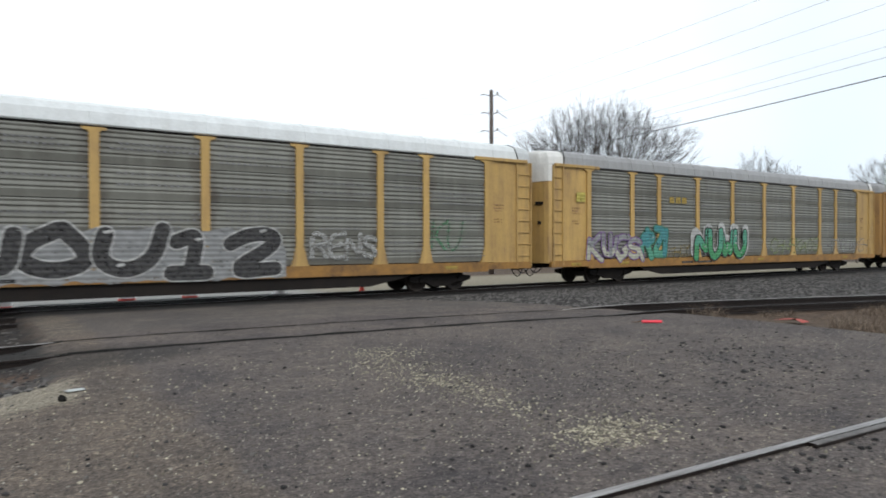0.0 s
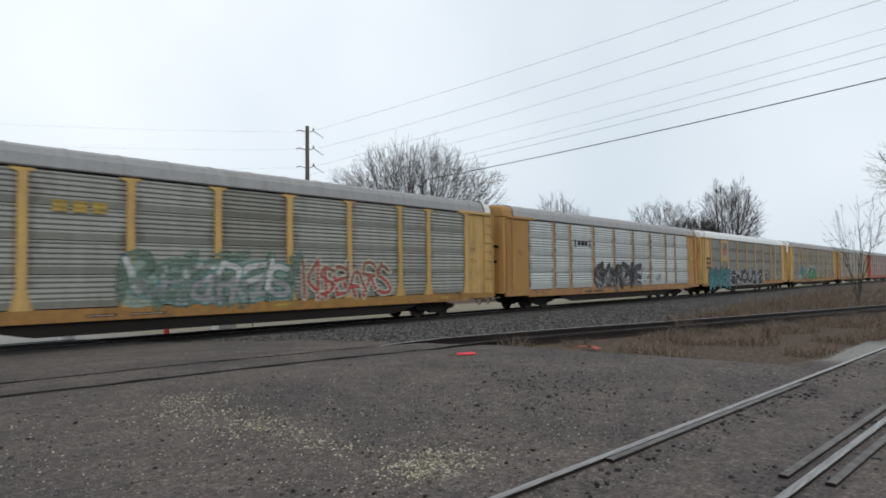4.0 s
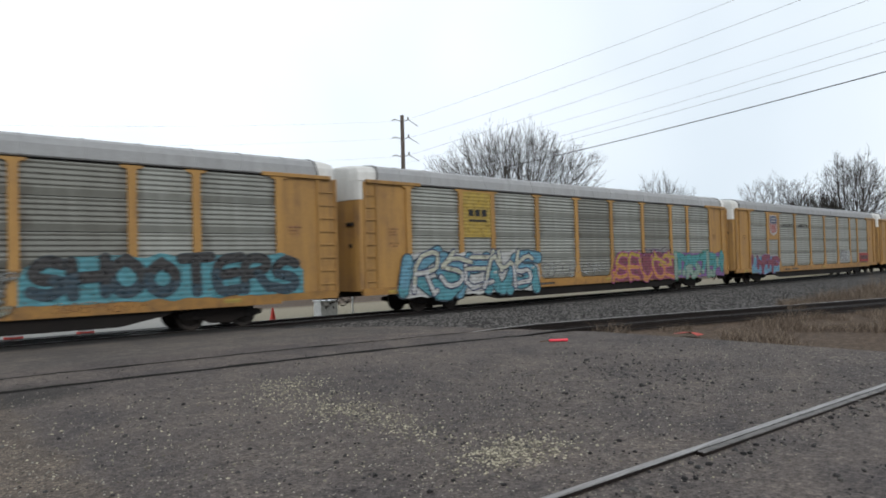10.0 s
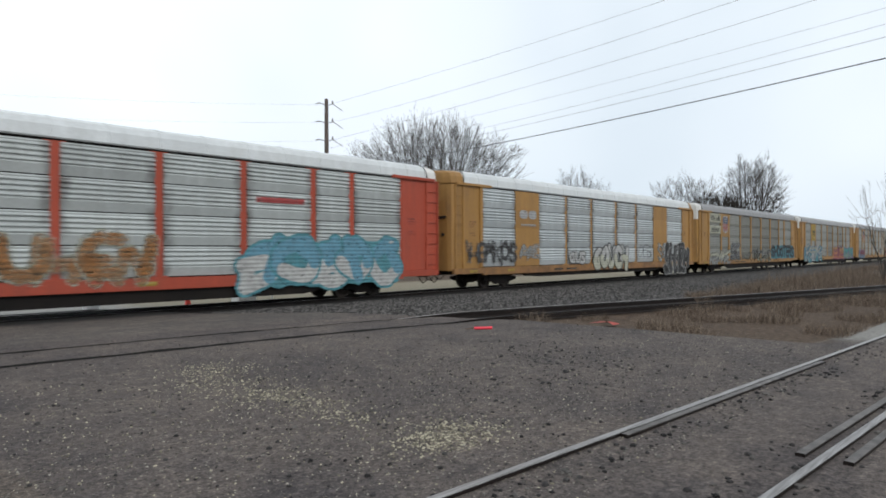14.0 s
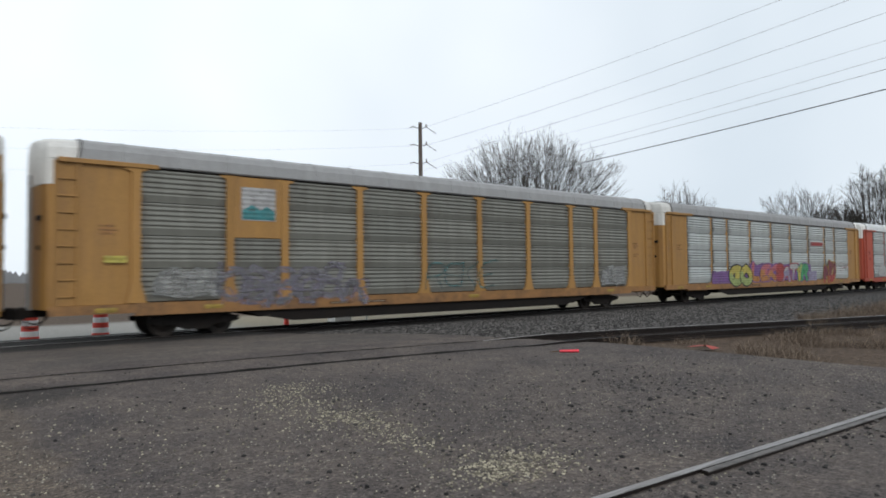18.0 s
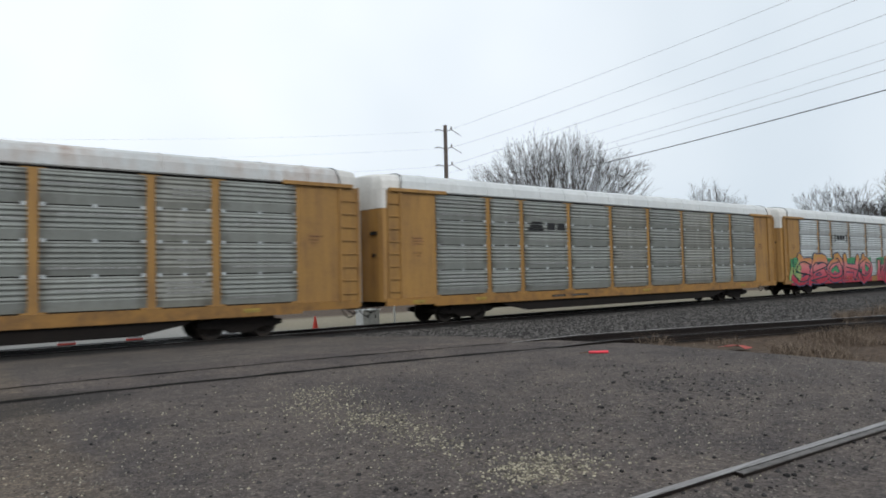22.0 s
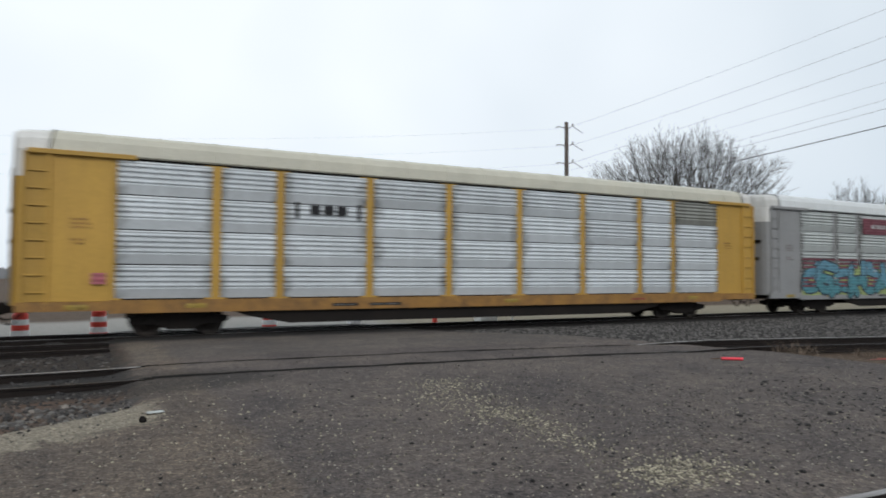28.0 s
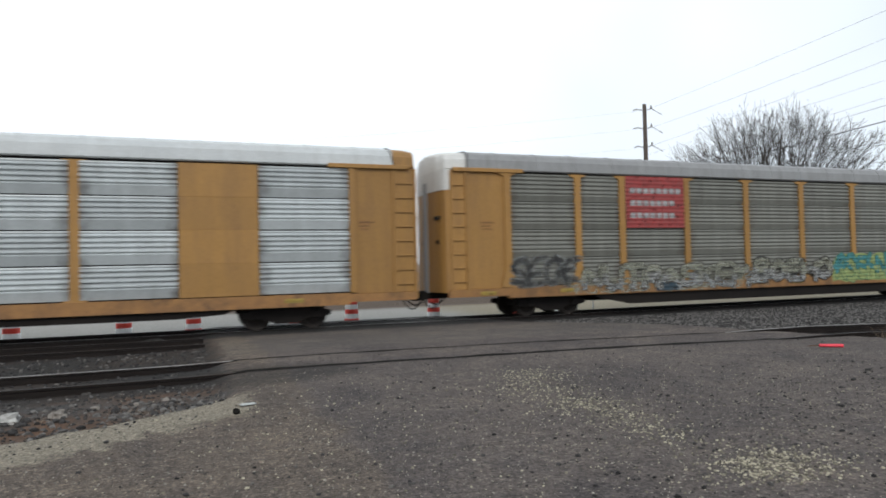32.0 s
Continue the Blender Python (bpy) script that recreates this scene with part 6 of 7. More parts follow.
def motions():
    for k, root in TRAIN.items():
        walk(root, [(t, Matrix.Translation((car_x(k, t) + d, MAIN_Y, MAIN_Z))) for t, d in SWING])
        # the wheels roll while the wagon passes
        t0 = max(0.0, (-30 - car_x(k, 0)) / SPEED)
        t1 = min(32.0, (62 - car_x(k, 0)) / SPEED)
        if t1 <= t0:
            continue
        n = int((t1 - t0) * 30) + 1
        turns = [(t0 + (t1 - t0) * i / n, SPEED * (t1 - t0) * i / n / 0.42) for i in range(n + 1)]
        turns = ([(0.0, 0.0)] if t0 > 0.01 else []) + turns + ([(32.0, turns[-1][1])] if t1 < 31.99 else [])
        for wheel, x in zip(CARS[k]["axles"], (-0.85, 0.85, -0.85, 0.85)):
            walk(wheel, [(t, Matrix.Translation((x, 0, 0.42)) @ Matrix.Rotation(a, 4, "Y")) for t, a in turns])


# ---- small things about the crossing ----
def plain(name, color, rough=0.7, var=0.25, metal=0.0):
    m, n, l, b = material(name, rough, metal)
    v, _ = object_vec(n, l)
    f = noise_node(n, l, 6.0, 4, v)
    l.new(ramp(n, l, f, [(0.3, tuple(c * (1 - var) for c in color)), (0.7, tuple(min(1, c * (1 + var)) for c in color))]), b.inputs["Base Color"])
    return m


def stones(name, places, mat, label, rng):
    """Loose stones, each an uneven six-sided lump: (x, y, z, size)."""
    v, f = [], []
    for x, y, z, r in places:
        o = len(v)
        a0 = rng.uniform(0, 6.28)
        k = 5
        for ring, (rr, zz) in enumerate(((1.0, -0.25), (0.85, 0.35))):
            for i in range(k):
                t = a0 + 2 * math.pi * i / k + rng.uniform(-0.25, 0.25)
                q = r * rr * rng.uniform(0.75, 1.2)
                v.append((x + q * math.cos(t), y + q * math.sin(t), z + r * zz * rng.uniform(0.7, 1.2)))
        v.append((x + r * rng.uniform(-.2, .2), y + r * rng.uniform(-.2, .2), z + r * rng.uniform(0.5, 0.8)))
        for i in range(k):
            j = (i + 1) % k
            f.append((o + i, o + j, o + k + j, o + k + i))
            f.append((o + k + i, o + k + j, o + 2 * k))
    ob = new(name, mesh_of(name, v, f, mat))
    tagged(ob, label, "gravel", kind="stuff")
    return ob


def island_material(name, stops, rough=0.9):
    m, n, l, b = material(name, rough)
    g = n.new("ShaderNodeNewGeometry")
    v, _ = object_vec(n, l)
    f = noise_node(n, l, 25.0, 3, v)
    a = maths(n, l, "MULTIPLY_ADD", f, 0.4, maths(n, l, "MULTIPLY", g.outputs["Random Per Island"], 0.8))
    l.new(ramp(n, l, a, stops), b.inputs["Base Color"])
    b.inputs["Specular IOR Level"].default_value = 0.2
    return m


def gravel():
    rng = random.Random(3)
    pale = island_material("pale_limestone_chips", [(0.2, (0.075, 0.067, 0.052)), (0.55, (0.20, 0.18, 0.135)), (0.95, (0.42, 0.38, 0.285))])
    dark = island_material("dark_stone_chips", [(0.2, (0.016, 0.015, 0.015)), (0.7, (0.046, 0.043, 0.042)), (0.95, (0.12, 0.11, 0.10))])
    grey = island_material("crushed_ballast", [(0.2, (0.024, 0.022, 0.021)), (0.6, (0.054, 0.050, 0.048)), (0.95, (0.16, 0.15, 0.14))])
    light = island_material("mixed_grit", [(0.2, (0.030, 0.028, 0.026)), (0.6, (0.105, 0.096, 0.085)), (0.95, (0.30, 0.275, 0.235))])
    # spilled pale chips on the paving, in drifts
    pts = []
    for cx, cy, sx, sy, n in ((4.6, 8.7, 0.35, 0.35, 480), (4.15, 7.7, 0.35, 0.40, 480), (4.15, 6.6, 0.28, 0.30, 520), (4.15, 5.8, 0.22, 0.30, 300), (4.1, 5.1, 0.20, 0.30, 240), (4.3, 4.1, 0.30, 0.20, 800), (4.15, 3.9, 0.36, 0.14, 450), (4.4, 6.0, 1.6, 1.6, 420), (6.0, 6.5, 3.2, 2.4, 420), (1.5, 5.5, 2.4, 1.8, 420), (1.0, 8.6, 1.2, 1.0, 160), (2.5, 5.5, 2.6, 2.2, 900), (6.0, 5.2, 3.2, 1.9, 2600)):
        for _ in range(n):
            x, y = rng.gauss(cx, sx), rng.gauss(cy, sy)
            if y > 2.2:
                r = (abs(rng.gauss(0.0065, 0.005)) + 0.004) * (0.5 if n in (420, 2600) else 0.8)
                pts.append((x, y, ground_height(x, y) + 0.2 * r, r))
    stones("pale_gravel", pts, pale, "pale limestone chips spilled on the asphalt", rng)
    pts = []
    for _ in range(2000):
        x, y = rng.uniform(-6, 13), rng.uniform(2.2, 13)
        r = abs(rng.gauss(0.005, 0.006)) + 0.004
        pts.append((x, y, ground_height(x, y) + 0.2 * r, r))
    for cx, cy in ((9.0, 6.2), (8.6, 5.6), (7.5, 4.6), (7.9, 2.9)):
        for _ in range(30):
            x, y = rng.gauss(cx, 0.7), rng.gauss(cy, 0.3)
            r = abs(rng.gauss(0.013, 0.009)) + 0.006
            pts.append((x, y, ground_height(x, y) + 0.2 * r, r))
    for _ in range(230):                             # broken lumps of asphalt
        x, y = rng.uniform(-2.5, 11), 2.4 + abs(rng.gauss(0, 3.6))
        r = rng.uniform(0.012, 0.028)
        if y < 11:
            pts.append((x, y, ground_height(x, y) + 0.3 * r, r))
    for _ in range(1300):                            # loose coarse grit along the wheel tracks
        x, y = rng.gauss(6.5, 2.6), rng.gauss(5.6, 1.5)
        if y < 2.3 or x > 12.5:
            continue
        r = abs(rng.gauss(0.006, 0.005)) + 0.005
        pts.append((x, y, ground_height(x, y) + 0.2 * r, r))
    for _ in range(700):                             # dirt caught along the near rails
        x = rng.uniform(2.5, 14)
        y = NEAR_Y + NEAR_SLOPE * x + rng.choice((0.50, 0.35, -0.45, -0.95)) + rng.gauss(0, 0.10)
        r = abs(rng.gauss(0.010, 0.010)) + 0.005
        pts.append((x, y, ground_height(x, y) + 0.2 * r, r))
    grit = []
    for _ in range(26000):
        y = 2.3 + abs(rng.gauss(0, 4.2))
        x = rng.uniform(-5, 12.5)
        if x < left_edge(y) or y > 11:
            continue
        r = abs(rng.gauss(0.003, 0.003)) + 0.0025
        grit.append((x, y, ground_height(x, y) + 0.2 * r, r))
    stones("grit", grit, light, "grey and pale grit strewn over the asphalt", rng)
    stones("dark_gravel", pts, dark, "dark crumbs and stones scattered on the asphalt", rng)
    # crushed ballast on the bank of the main line and by the side track
    pts = []
    for _ in range(30000):
        x = right_edge(16) + abs(rng.gauss(0, 18)) - 0.3
        y = rng.uniform(mid_y(x) + 1.0, MAIN_Y - 1.9)
        if x < right_edge(y) + rng.uniform(-0.4, 0.8):
            continue
        r = rng.uniform(0.018, 0.045)
        pts.append((x, y, ground_height(x, y) + 0.15 * r, r))
    for _ in range(600):
        x = -abs(rng.gauss(0, 3.2)) + 0.5
        y = rng.uniform(8.2, 11.0)
        if x > left_edge(y) + rng.uniform(-0.6, 0.2):
            continue
        r = rng.uniform(0.010, 0.032)
        pts.append((x, y, ground_height(x, y) + 0.15 * r, r))
    for _ in range(900):                             # rubble between the strip of sand and the side track
        x = rng.uniform(-5.5, 0.4)
        y = rng.uniform(8.45, 9.0) + 0.62 * x + abs(rng.gauss(0.3, 0.6))
        if y > 10.9 or y < 5.5:
            continue
        r = abs(rng.gauss(0.010, 0.016)) + 0.008
        pts.append((x, y, ground_height(x, y) + 0.1 * r, r))
    for _ in range(170):                             # cobble-sized lumps among the rubble
        x = rng.uniform(-4.5, 0.2)
        y = 9.25 + 0.30 * x + rng.gauss(0.35, 0.30)
        if y > 10.5 or y < 9.0 + 0.62 * x:
            continue
        r = rng.uniform(0.022, 0.060)
        pts.append((x, y, ground_height(x, y) + 0.25 * r, r))
    sooty = []
    for _ in range(2200):
        x = -abs(rng.gauss(0, 6)) + 0.3
        y = rng.uniform(9.6, MAIN_Y - 1.0)
        if x > left_edge(y):
            continue
        r = rng.uniform(0.015, 0.045)
        sooty.append((x, y, ground_height(x, y) + 0.15 * r, r))
    stones("sooty_ballast", sooty, dark, "sooty dark ballast between the old rails", rng)
    stones("ballast", pts, grey, "grey crushed stone ballast beside the rails", rng)
    rubble = plain("broken_pale_rock", (0.17, 0.15, 0.13), 0.95, 0.6)
    chalky = plain("chalky_rock", (0.32, 0.31, 0.29), 0.9, 0.5)
    for i, (x, y, r) in enumerate(((-2.05, 9.35, 0.13), (-1.55, 9.45, 0.10), (-2.25, 8.85, 0.15), (-1.2, 9.75, 0.06), (-2.5, 9.7, 0.10), (-0.7, 9.8, 0.05), (-1.9, 9.9, 0.06), (-0.35, 9.95, 0.05))):
        q = random.Random(40 + i)
        bm = bmesh.new()
        bmesh.ops.create_icosphere(bm, subdivisions=1 if r < 0.09 else 2, radius=r)
        for w in bm.verts:
            w.co *= 1 + 0.85 * noise.noise(w.co * 11 + Vector((i * 7, 0, 0)))
            w.co.z *= 0.65
        me = bpy.data.meshes.new("rock")
        bm.to_mesh(me)
        bm.free()
        me.materials.append(chalky if i in (0, 2) else rubble if i % 2 else grey)
        ob = new("rock", me)
        ob.matrix_basis = Matrix.Translation((x, y, ground_height(x, y) + 0.3 * r))
        tagged(ob, "pale broken rock lying beside the side track", "rock", "rocks by the side track")


def ballast_pile(x, y, r):
    """A small heap of dark dirt left beside the main line."""
    bm = bmesh.new()
    bmesh.ops.create_icosphere(bm, subdivisions=3, radius=1.0)
    for w in bm.verts:
        w.co *= 1 + 0.3 * noise.noise(w.co * 3 + Vector((x, y, 0)))
        w.co = Vector((w.co.x * r * 1.7, w.co.y * r, w.co.z * r * 0.62))
    me = bpy.data.meshes.new("dirt_pile")
    bm.to_mesh(me)
    bm.free()
    me.materials.append(MAT["soot"])
    ob = new("dirt_pile", me)
    ob.matrix_basis = Matrix.Translation((x, y, ground_height(x, y) - 0.1 * r))
    tagged(ob, "small heap of dark dirt beside the main line", "dirt pile", "dirt piles by the main line")


MAT["soot"] = plain("sooty_dirt", (0.022, 0.020, 0.018), 1.0, 0.6)


def weeds():
    """Dry grass and weed stalks off the paving."""
    rng = random.Random(9)
    m = island_material("dry_weeds", [(0.15, (0.040, 0.029, 0.022)), (0.55, (0.115, 0.084, 0.063)), (0.95, (0.26, 0.205, 0.155))])
    v, f = [], []

    def blade(x, y, h, lean):
        z = ground_height(x, y) - 0.02
        o, a = len(v), rng.uniform(0, 6.28)
        w = 0.0025 + 0.004 * rng.random()
        dx, dy = math.cos(a) * w, math.sin(a) * w
        lx, ly = rng.gauss(0, lean) * h, rng.gauss(0, lean) * h
        v.extend([(x - dx, y - dy, z), (x + dx, y + dy, z), (x + lx * 0.4 + dx * 0.7, y + ly * 0.4 + dy * 0.7, z + h * 0.6), (x + lx * 0.4 - dx * 0.7, y + ly * 0.4 - dy * 0.7, z + h * 0.6), (x + lx, y + ly, z + h)])
        f.extend([(o, o + 1, o + 2, o + 3), (o + 3, o + 2, o + 4)])
    for _ in range(34000):
        x = right_edge(8) + abs(rng.gauss(0, 9))
        lo, hi = NEAR_Y + NEAR_SLOPE * x + 1.5, mid_y(x) - 1.0
        if hi <= lo:
            continue
        y = rng.uniform(lo, hi)
        if x < 26 and noise.noise((x * 0.6, y * 0.6, 5)) < 0.12 - 0.01 * (x - 13):
            continue
        blade(x, y, rng.uniform(0.10, 0.50) * (0.5 + 0.8 * abs(noise.noise((x * .3, y * .3, 8)))), 0.65)
    for _ in range(22000):
        x = 22 + abs(rng.gauss(0, 16))
        y = rng.uniform(mid_y(x) + 1.0, 9.0 + 0.08 * (x - 20) + rng.gauss(0, 0.5))
        if noise.noise((x * 0.25, y * 0.4, 2)) < 0.30 - (x - 20) * 0.05:
            continue
        blade(x, y, rng.uniform(0.10, 0.45), 0.45)
    for _ in range(20000):                            # taller brush farther along
        x = rng.uniform(30, 75)
        y = rng.uniform(mid_y(x) + 0.8, 8.6 + 0.08 * (x - 20))
        if noise.noise((x * 0.16, y * 0.22, 6)) < 0.02:
            continue
        blade(x, y, rng.uniform(0.3, 1.2) * (0.5 + abs(noise.noise((x * .2, y * .3, 1)))), 0.35)
    for _ in range(1500):
        x, y = -abs(rng.gauss(0, 2.5)), rng.uniform(8.2, 10.6)
        if noise.noise((x, y, 4)) > 0.1:
            blade(x, y, rng.uniform(0.03, 0.10), 0.6)
    ob = new("dry_weeds", mesh_of("dry_weeds", v, f, m))
    tagged(ob, "dry brown weeds and grass beside the tracks", "weeds", kind="stuff")


def flangeway(line, x0, x1, label):
    """A flat dark strip for the groove and shaded asphalt lip along a paved-over rail."""
    root = new("flangeway", None)
    tagged(root, label, "crossing", kind="structure")
    dark = MAT["groove"]
    for side in (-1, 1):
        v, f = [], []
        n = int((x1 - x0) / 0.2)
        for i in range(n + 1):
            x = x0 + (x1 - x0) * i / n
            y = line(x) + side * 0.7525
            w = 0.055 + 0.10 * noise.noise((x * 1.3, side * 5.0, 0)) + (0.045 if side < 0 else 0.0)
            w = max(0.03, w)
            for dy in (-w, w):
                v.append((x, y + dy + 0.02 * noise.noise((x * 2.1, side, 7)), ground_height(x, y + dy) + 0.006))
        f = [(2 * i, 2 * i + 2, 2 * i + 3, 2 * i + 1) for i in range(n)]
        part("groove", mesh_of("groove", v, f, dark), root, "dark groove along the buried rail")


MAT["groove"] = plain("groove_dark", (0.012, 0.011, 0.010), 1.0, 0.5)
MAT["groove"].node_tree.nodes["Principled BSDF"].inputs["Specular IOR Level"].default_value = 0.08


def barrel(x, y):
    z = ground_height(x, y)
    root = new("traffic_barrel", None)
    tagged(root, "orange-red and white striped traffic barrel on the road", "traffic barrel", "barrels along the road")
    root.matrix_basis = Matrix.Translation((x, y, z))

    def make():
        s = Shape()
        prof = [(0.30, 0.0), (0.30, 0.06)]
        s.lathe(prof, (0, 0, 0), "z", 20, 2)
        for i in range(5):
            a, b = 0.06 + 0.18 * i, 0.06 + 0.18 * (i + 1)
            ra, rb = 0.285 - 0.014 * i, 0.285 - 0.014 * (i + 1)
            s.lathe([(ra, a), (ra, b - 0.02), (rb, b)], (0, 0, 0), "z", 20, i % 2)
        s.lathe([(0.20, 0.96), (0.17, 1.02)], (0, 0, 0), "z", 20, 0)
        return s.mesh("drum", [MAT["barrel_red"], MAT["barrel_white"], MAT["groove"]])
    part("drum", cached(("drum",), make), root, "ribbed plastic drum with bands")
    part("handle", cached(("handle",), lambda: Shape().box(-0.1, 0.1, -0.02, 0.02, 1.01, 1.09, 0.01).mesh("handle", MAT["barrel_red"])), root)


def cone(x, y):
    z = ground_height(x, y)
    root = new("traffic_cone", None)
    tagged(root, "red-orange traffic cone standing on the road", "traffic cone")
    root.matrix_basis = Matrix.Translation((x, y, z))
    s = Shape()
    s.lathe([(0.16, 0.03), (0.035, 0.70), (0.02, 0.71)], (0, 0, 0), "z", 16)
    part("cone_body", s.mesh("cone_body", MAT["barrel_red"]), root)
    part("base_plate", Shape().box(-0.2, 0.2, -0.2, 0.2, 0, 0.035, 0.008).mesh("base_plate", MAT["barrel_red"]), root)


MAT["barrel_red"] = plain("red_orange_plastic", (0.62, 0.05, 0.03), 0.5, 0.15)
MAT["barrel_white"] = plain("white_reflective_band", (0.75, 0.75, 0.75), 0.4, 0.08)


def road_flare():
    root = new("red_road_flare", None)
    x, y = 10.70, 8.80
    tagged(root, "spent red stick flare lying on the asphalt", "road flare")
    root.matrix_basis = Matrix.Translation((x, y, ground_height(x, y) + 0.028)) @ pose(0, 0, 0, 0, 0, -33)
    s = Shape()
    s.tube((-0.15, 0, 0.004), (0.24, 0, 0), 0.026, 0.030, 10)
    part("stick", s.mesh("stick", plain("bright_red_paper", (0.72, 0.035, 0.06), 0.5, 0.1)), root)
    part("tip", Shape().tube((-0.34, 0.03, -0.012), (-0.15, 0, 0.004), 0.006, 0.010, 6).mesh("tip", MAT["rust"]), root, "thin wire end")
    ob = new("red_scrap", None)
    tagged(ob, "crumpled faded red plastic scrap in the dry weeds", "litter")
    ob.matrix_basis = Matrix.Translation((14.0, 7.75, ground_height(14.0, 7.75) + 0.03))
    s = Shape()
    rng = random.Random(2)
    v = [(0.30 * (i % 4 - 1.5), 0.16 * (i // 4 - 1), rng.uniform(0, 0.12)) for i in range(12)]
    s.add(v + [(a, b, c + 0.01) for a, b, c in v], [(r * 4 + i, r * 4 + i + 1, r * 4 + i + 5, r * 4 + i + 4) for r in range(2) for i in range(3)] + [(12 + r * 4 + i, 12 + r * 4 + i + 4, 12 + r * 4 + i + 5, 12 + r * 4 + i + 1) for r in range(2) for i in range(3)])
    part("sheet", s.mesh("sheet", plain("faded_red_plastic", (0.34, 0.045, 0.03), 0.7, 0.3)), ob)
    tag = new("metal_scrap", None)
    tagged(tag, "flat grey metal scrap by the edge of the paving", "litter")
    tag.matrix_basis = Matrix.Translation((0.60, 8.33, ground_height(0.6, 8.33) + 0.015)) @ pose(0, 0, 0, 0, 0, 8)
    part("strip", Shape().box(-0.10, 0.10, -0.05, 0.05, -0.006, 0.006, 0.004).mesh("strip", MAT["panel_light"]), tag)
    lump = new("dark_lump", None)
    tagged(lump, "dark lump of asphalt lying on the paving", "asphalt lump")
    lump.matrix_basis = Matrix.Translation((0.44, 7.90, ground_height(0.44, 7.9)))
    bm = bmesh.new()
    bmesh.ops.create_icosphere(bm, subdivisions=2, radius=0.042)
    for w in bm.verts:
        w.co *= 1 + 0.4 * noise.noise(w.co * 14)
    me = bpy.data.meshes.new("lump")
    bm.to_mesh(me)
    bm.free()
    me.materials.append(MAT["groove"])
    part("lump", me, lump, "", Matrix.Translation((0, 0, 0.028)))


def guard_rails():
    """Short guard rails beside the near track's rails."""
    line = lambda x: NEAR_Y + NEAR_SLOPE * x
    head = lambda x: 0.028
    worn = plain("dull_guard_rail_steel", (0.12, 0.108, 0.10), 0.6, 0.45, 0.5)
    for off, x0, x1 in ((0.7525 - 0.085, 5.2, 10.6), (-0.7525 + 0.16, 5.6, 13.5), (-0.7525 - 0.17, 5.6, 14.0)):
        me = rail(lambda x: line(x) + off, head, steps_along(x0, x1, 0.8), 0)
        me.materials[1] = worn
        ob = new("guard_rail", me)
        tagged(ob, "worn steel guard rail bolted beside the near rail", "rail", kind="structure")


def utility_box():
    grey = plain("pale_box_paint", (0.62, 0.62, 0.60), 0.6, 0.2)
    root = new("utility_box", None)
    x, y = 16.4, 27.2
    tagged(root, "low pale grey utility box beside the road", "utility box")
    root.matrix_basis = Matrix.Translation((x, y, ground_height(x, y)))
    part("housing", Shape().box(-0.45, 0.45, -0.35, 0.35, 0.06, 0.74, 0.03).mesh("housing", grey), root)
    part("plinth", Shape().box(-0.52, 0.52, -0.42, 0.42, -0.05, 0.06, 0.01).mesh("plinth", MAT["groove"]), root)
    part("lid", Shape().box(-0.48, 0.48, -0.40, 0.40, 0.74, 0.79, 0.012).mesh("lid", grey), root)
    for dx in (-0.2, 0.2):
        part("latch", Shape().box(dx - 0.03, dx + 0.03, -0.385, -0.35, 0.40, 0.52, 0.008).mesh("latch", MAT["under"]), root, "dark latch")
    post = new("marker_post", None)
    tagged(post, "thin pale marker post standing beside the utility box", "marker post")
    post.matrix_basis = Matrix.Translation((x + 1.5, y, ground_height(x + 1.5, y)))
    part("stake", Shape().tube((0, 0, -0.1), (0, 0, 1.0), 0.045, 0.045, 8).mesh("stake", grey), post)


def utility_pole():
    x, y, top = 29.4, 37.7, 12.45
    wood = plain("weathered_pole_wood", (0.075, 0.058, 0.048), 0.9, 0.35)
    metal = plain("dull_bracket_steel", (0.16, 0.16, 0.165), 0.6, 0.2)
    clay = plain("grey_insulator", (0.22, 0.21, 0.20), 0.4, 0.2)
    z0 = ground_height(x, y)
    root = new("utility_pole", None)
    tagged(root, "tall weathered wooden utility pole with three tiers of insulators", "utility pole")
    root.matrix_basis = Matrix.Translation((x, y, z0))
    H = top - z0
    part("pole", Shape().tube((0, 0, -0.3), (0, 0, H), 0.20, 0.13, 12).mesh("pole", wood, True), root)
    for i, h in enumerate((H - 0.25, H - 1.52, H - 2.80)):
        for sg in (-1, 1):
            d = 0.55 if sg > 0 else 0.6
            s = Shape()
            s.tube((0, 0, h - 0.22), (sg * d, 0, h - (0.0 if sg > 0 else 0.12)), 0.035, 0.028, 6)
            part("bracket", s.mesh("bracket", metal), root)
            s = Shape()
            if sg > 0:
                s.lathe([(0.02, -0.02), (0.075, 0.02), (0.04, 0.06), (0.075, 0.10), (0.04, 0.14), (0.06, 0.18), (0.02, 0.22)], (d, 0, h), "z", 8)
                s.tube((d, 0, h), (d + 0.75, -0.2, h - 0.42), 0.03, 0.025, 5)
            else:
                s.tube((-d, 0, h - 0.12), (-d - 0.2, 0.2, h - 0.18), 0.045, 0.03, 6)
            part("insulator", s.mesh("insulator", clay), root)


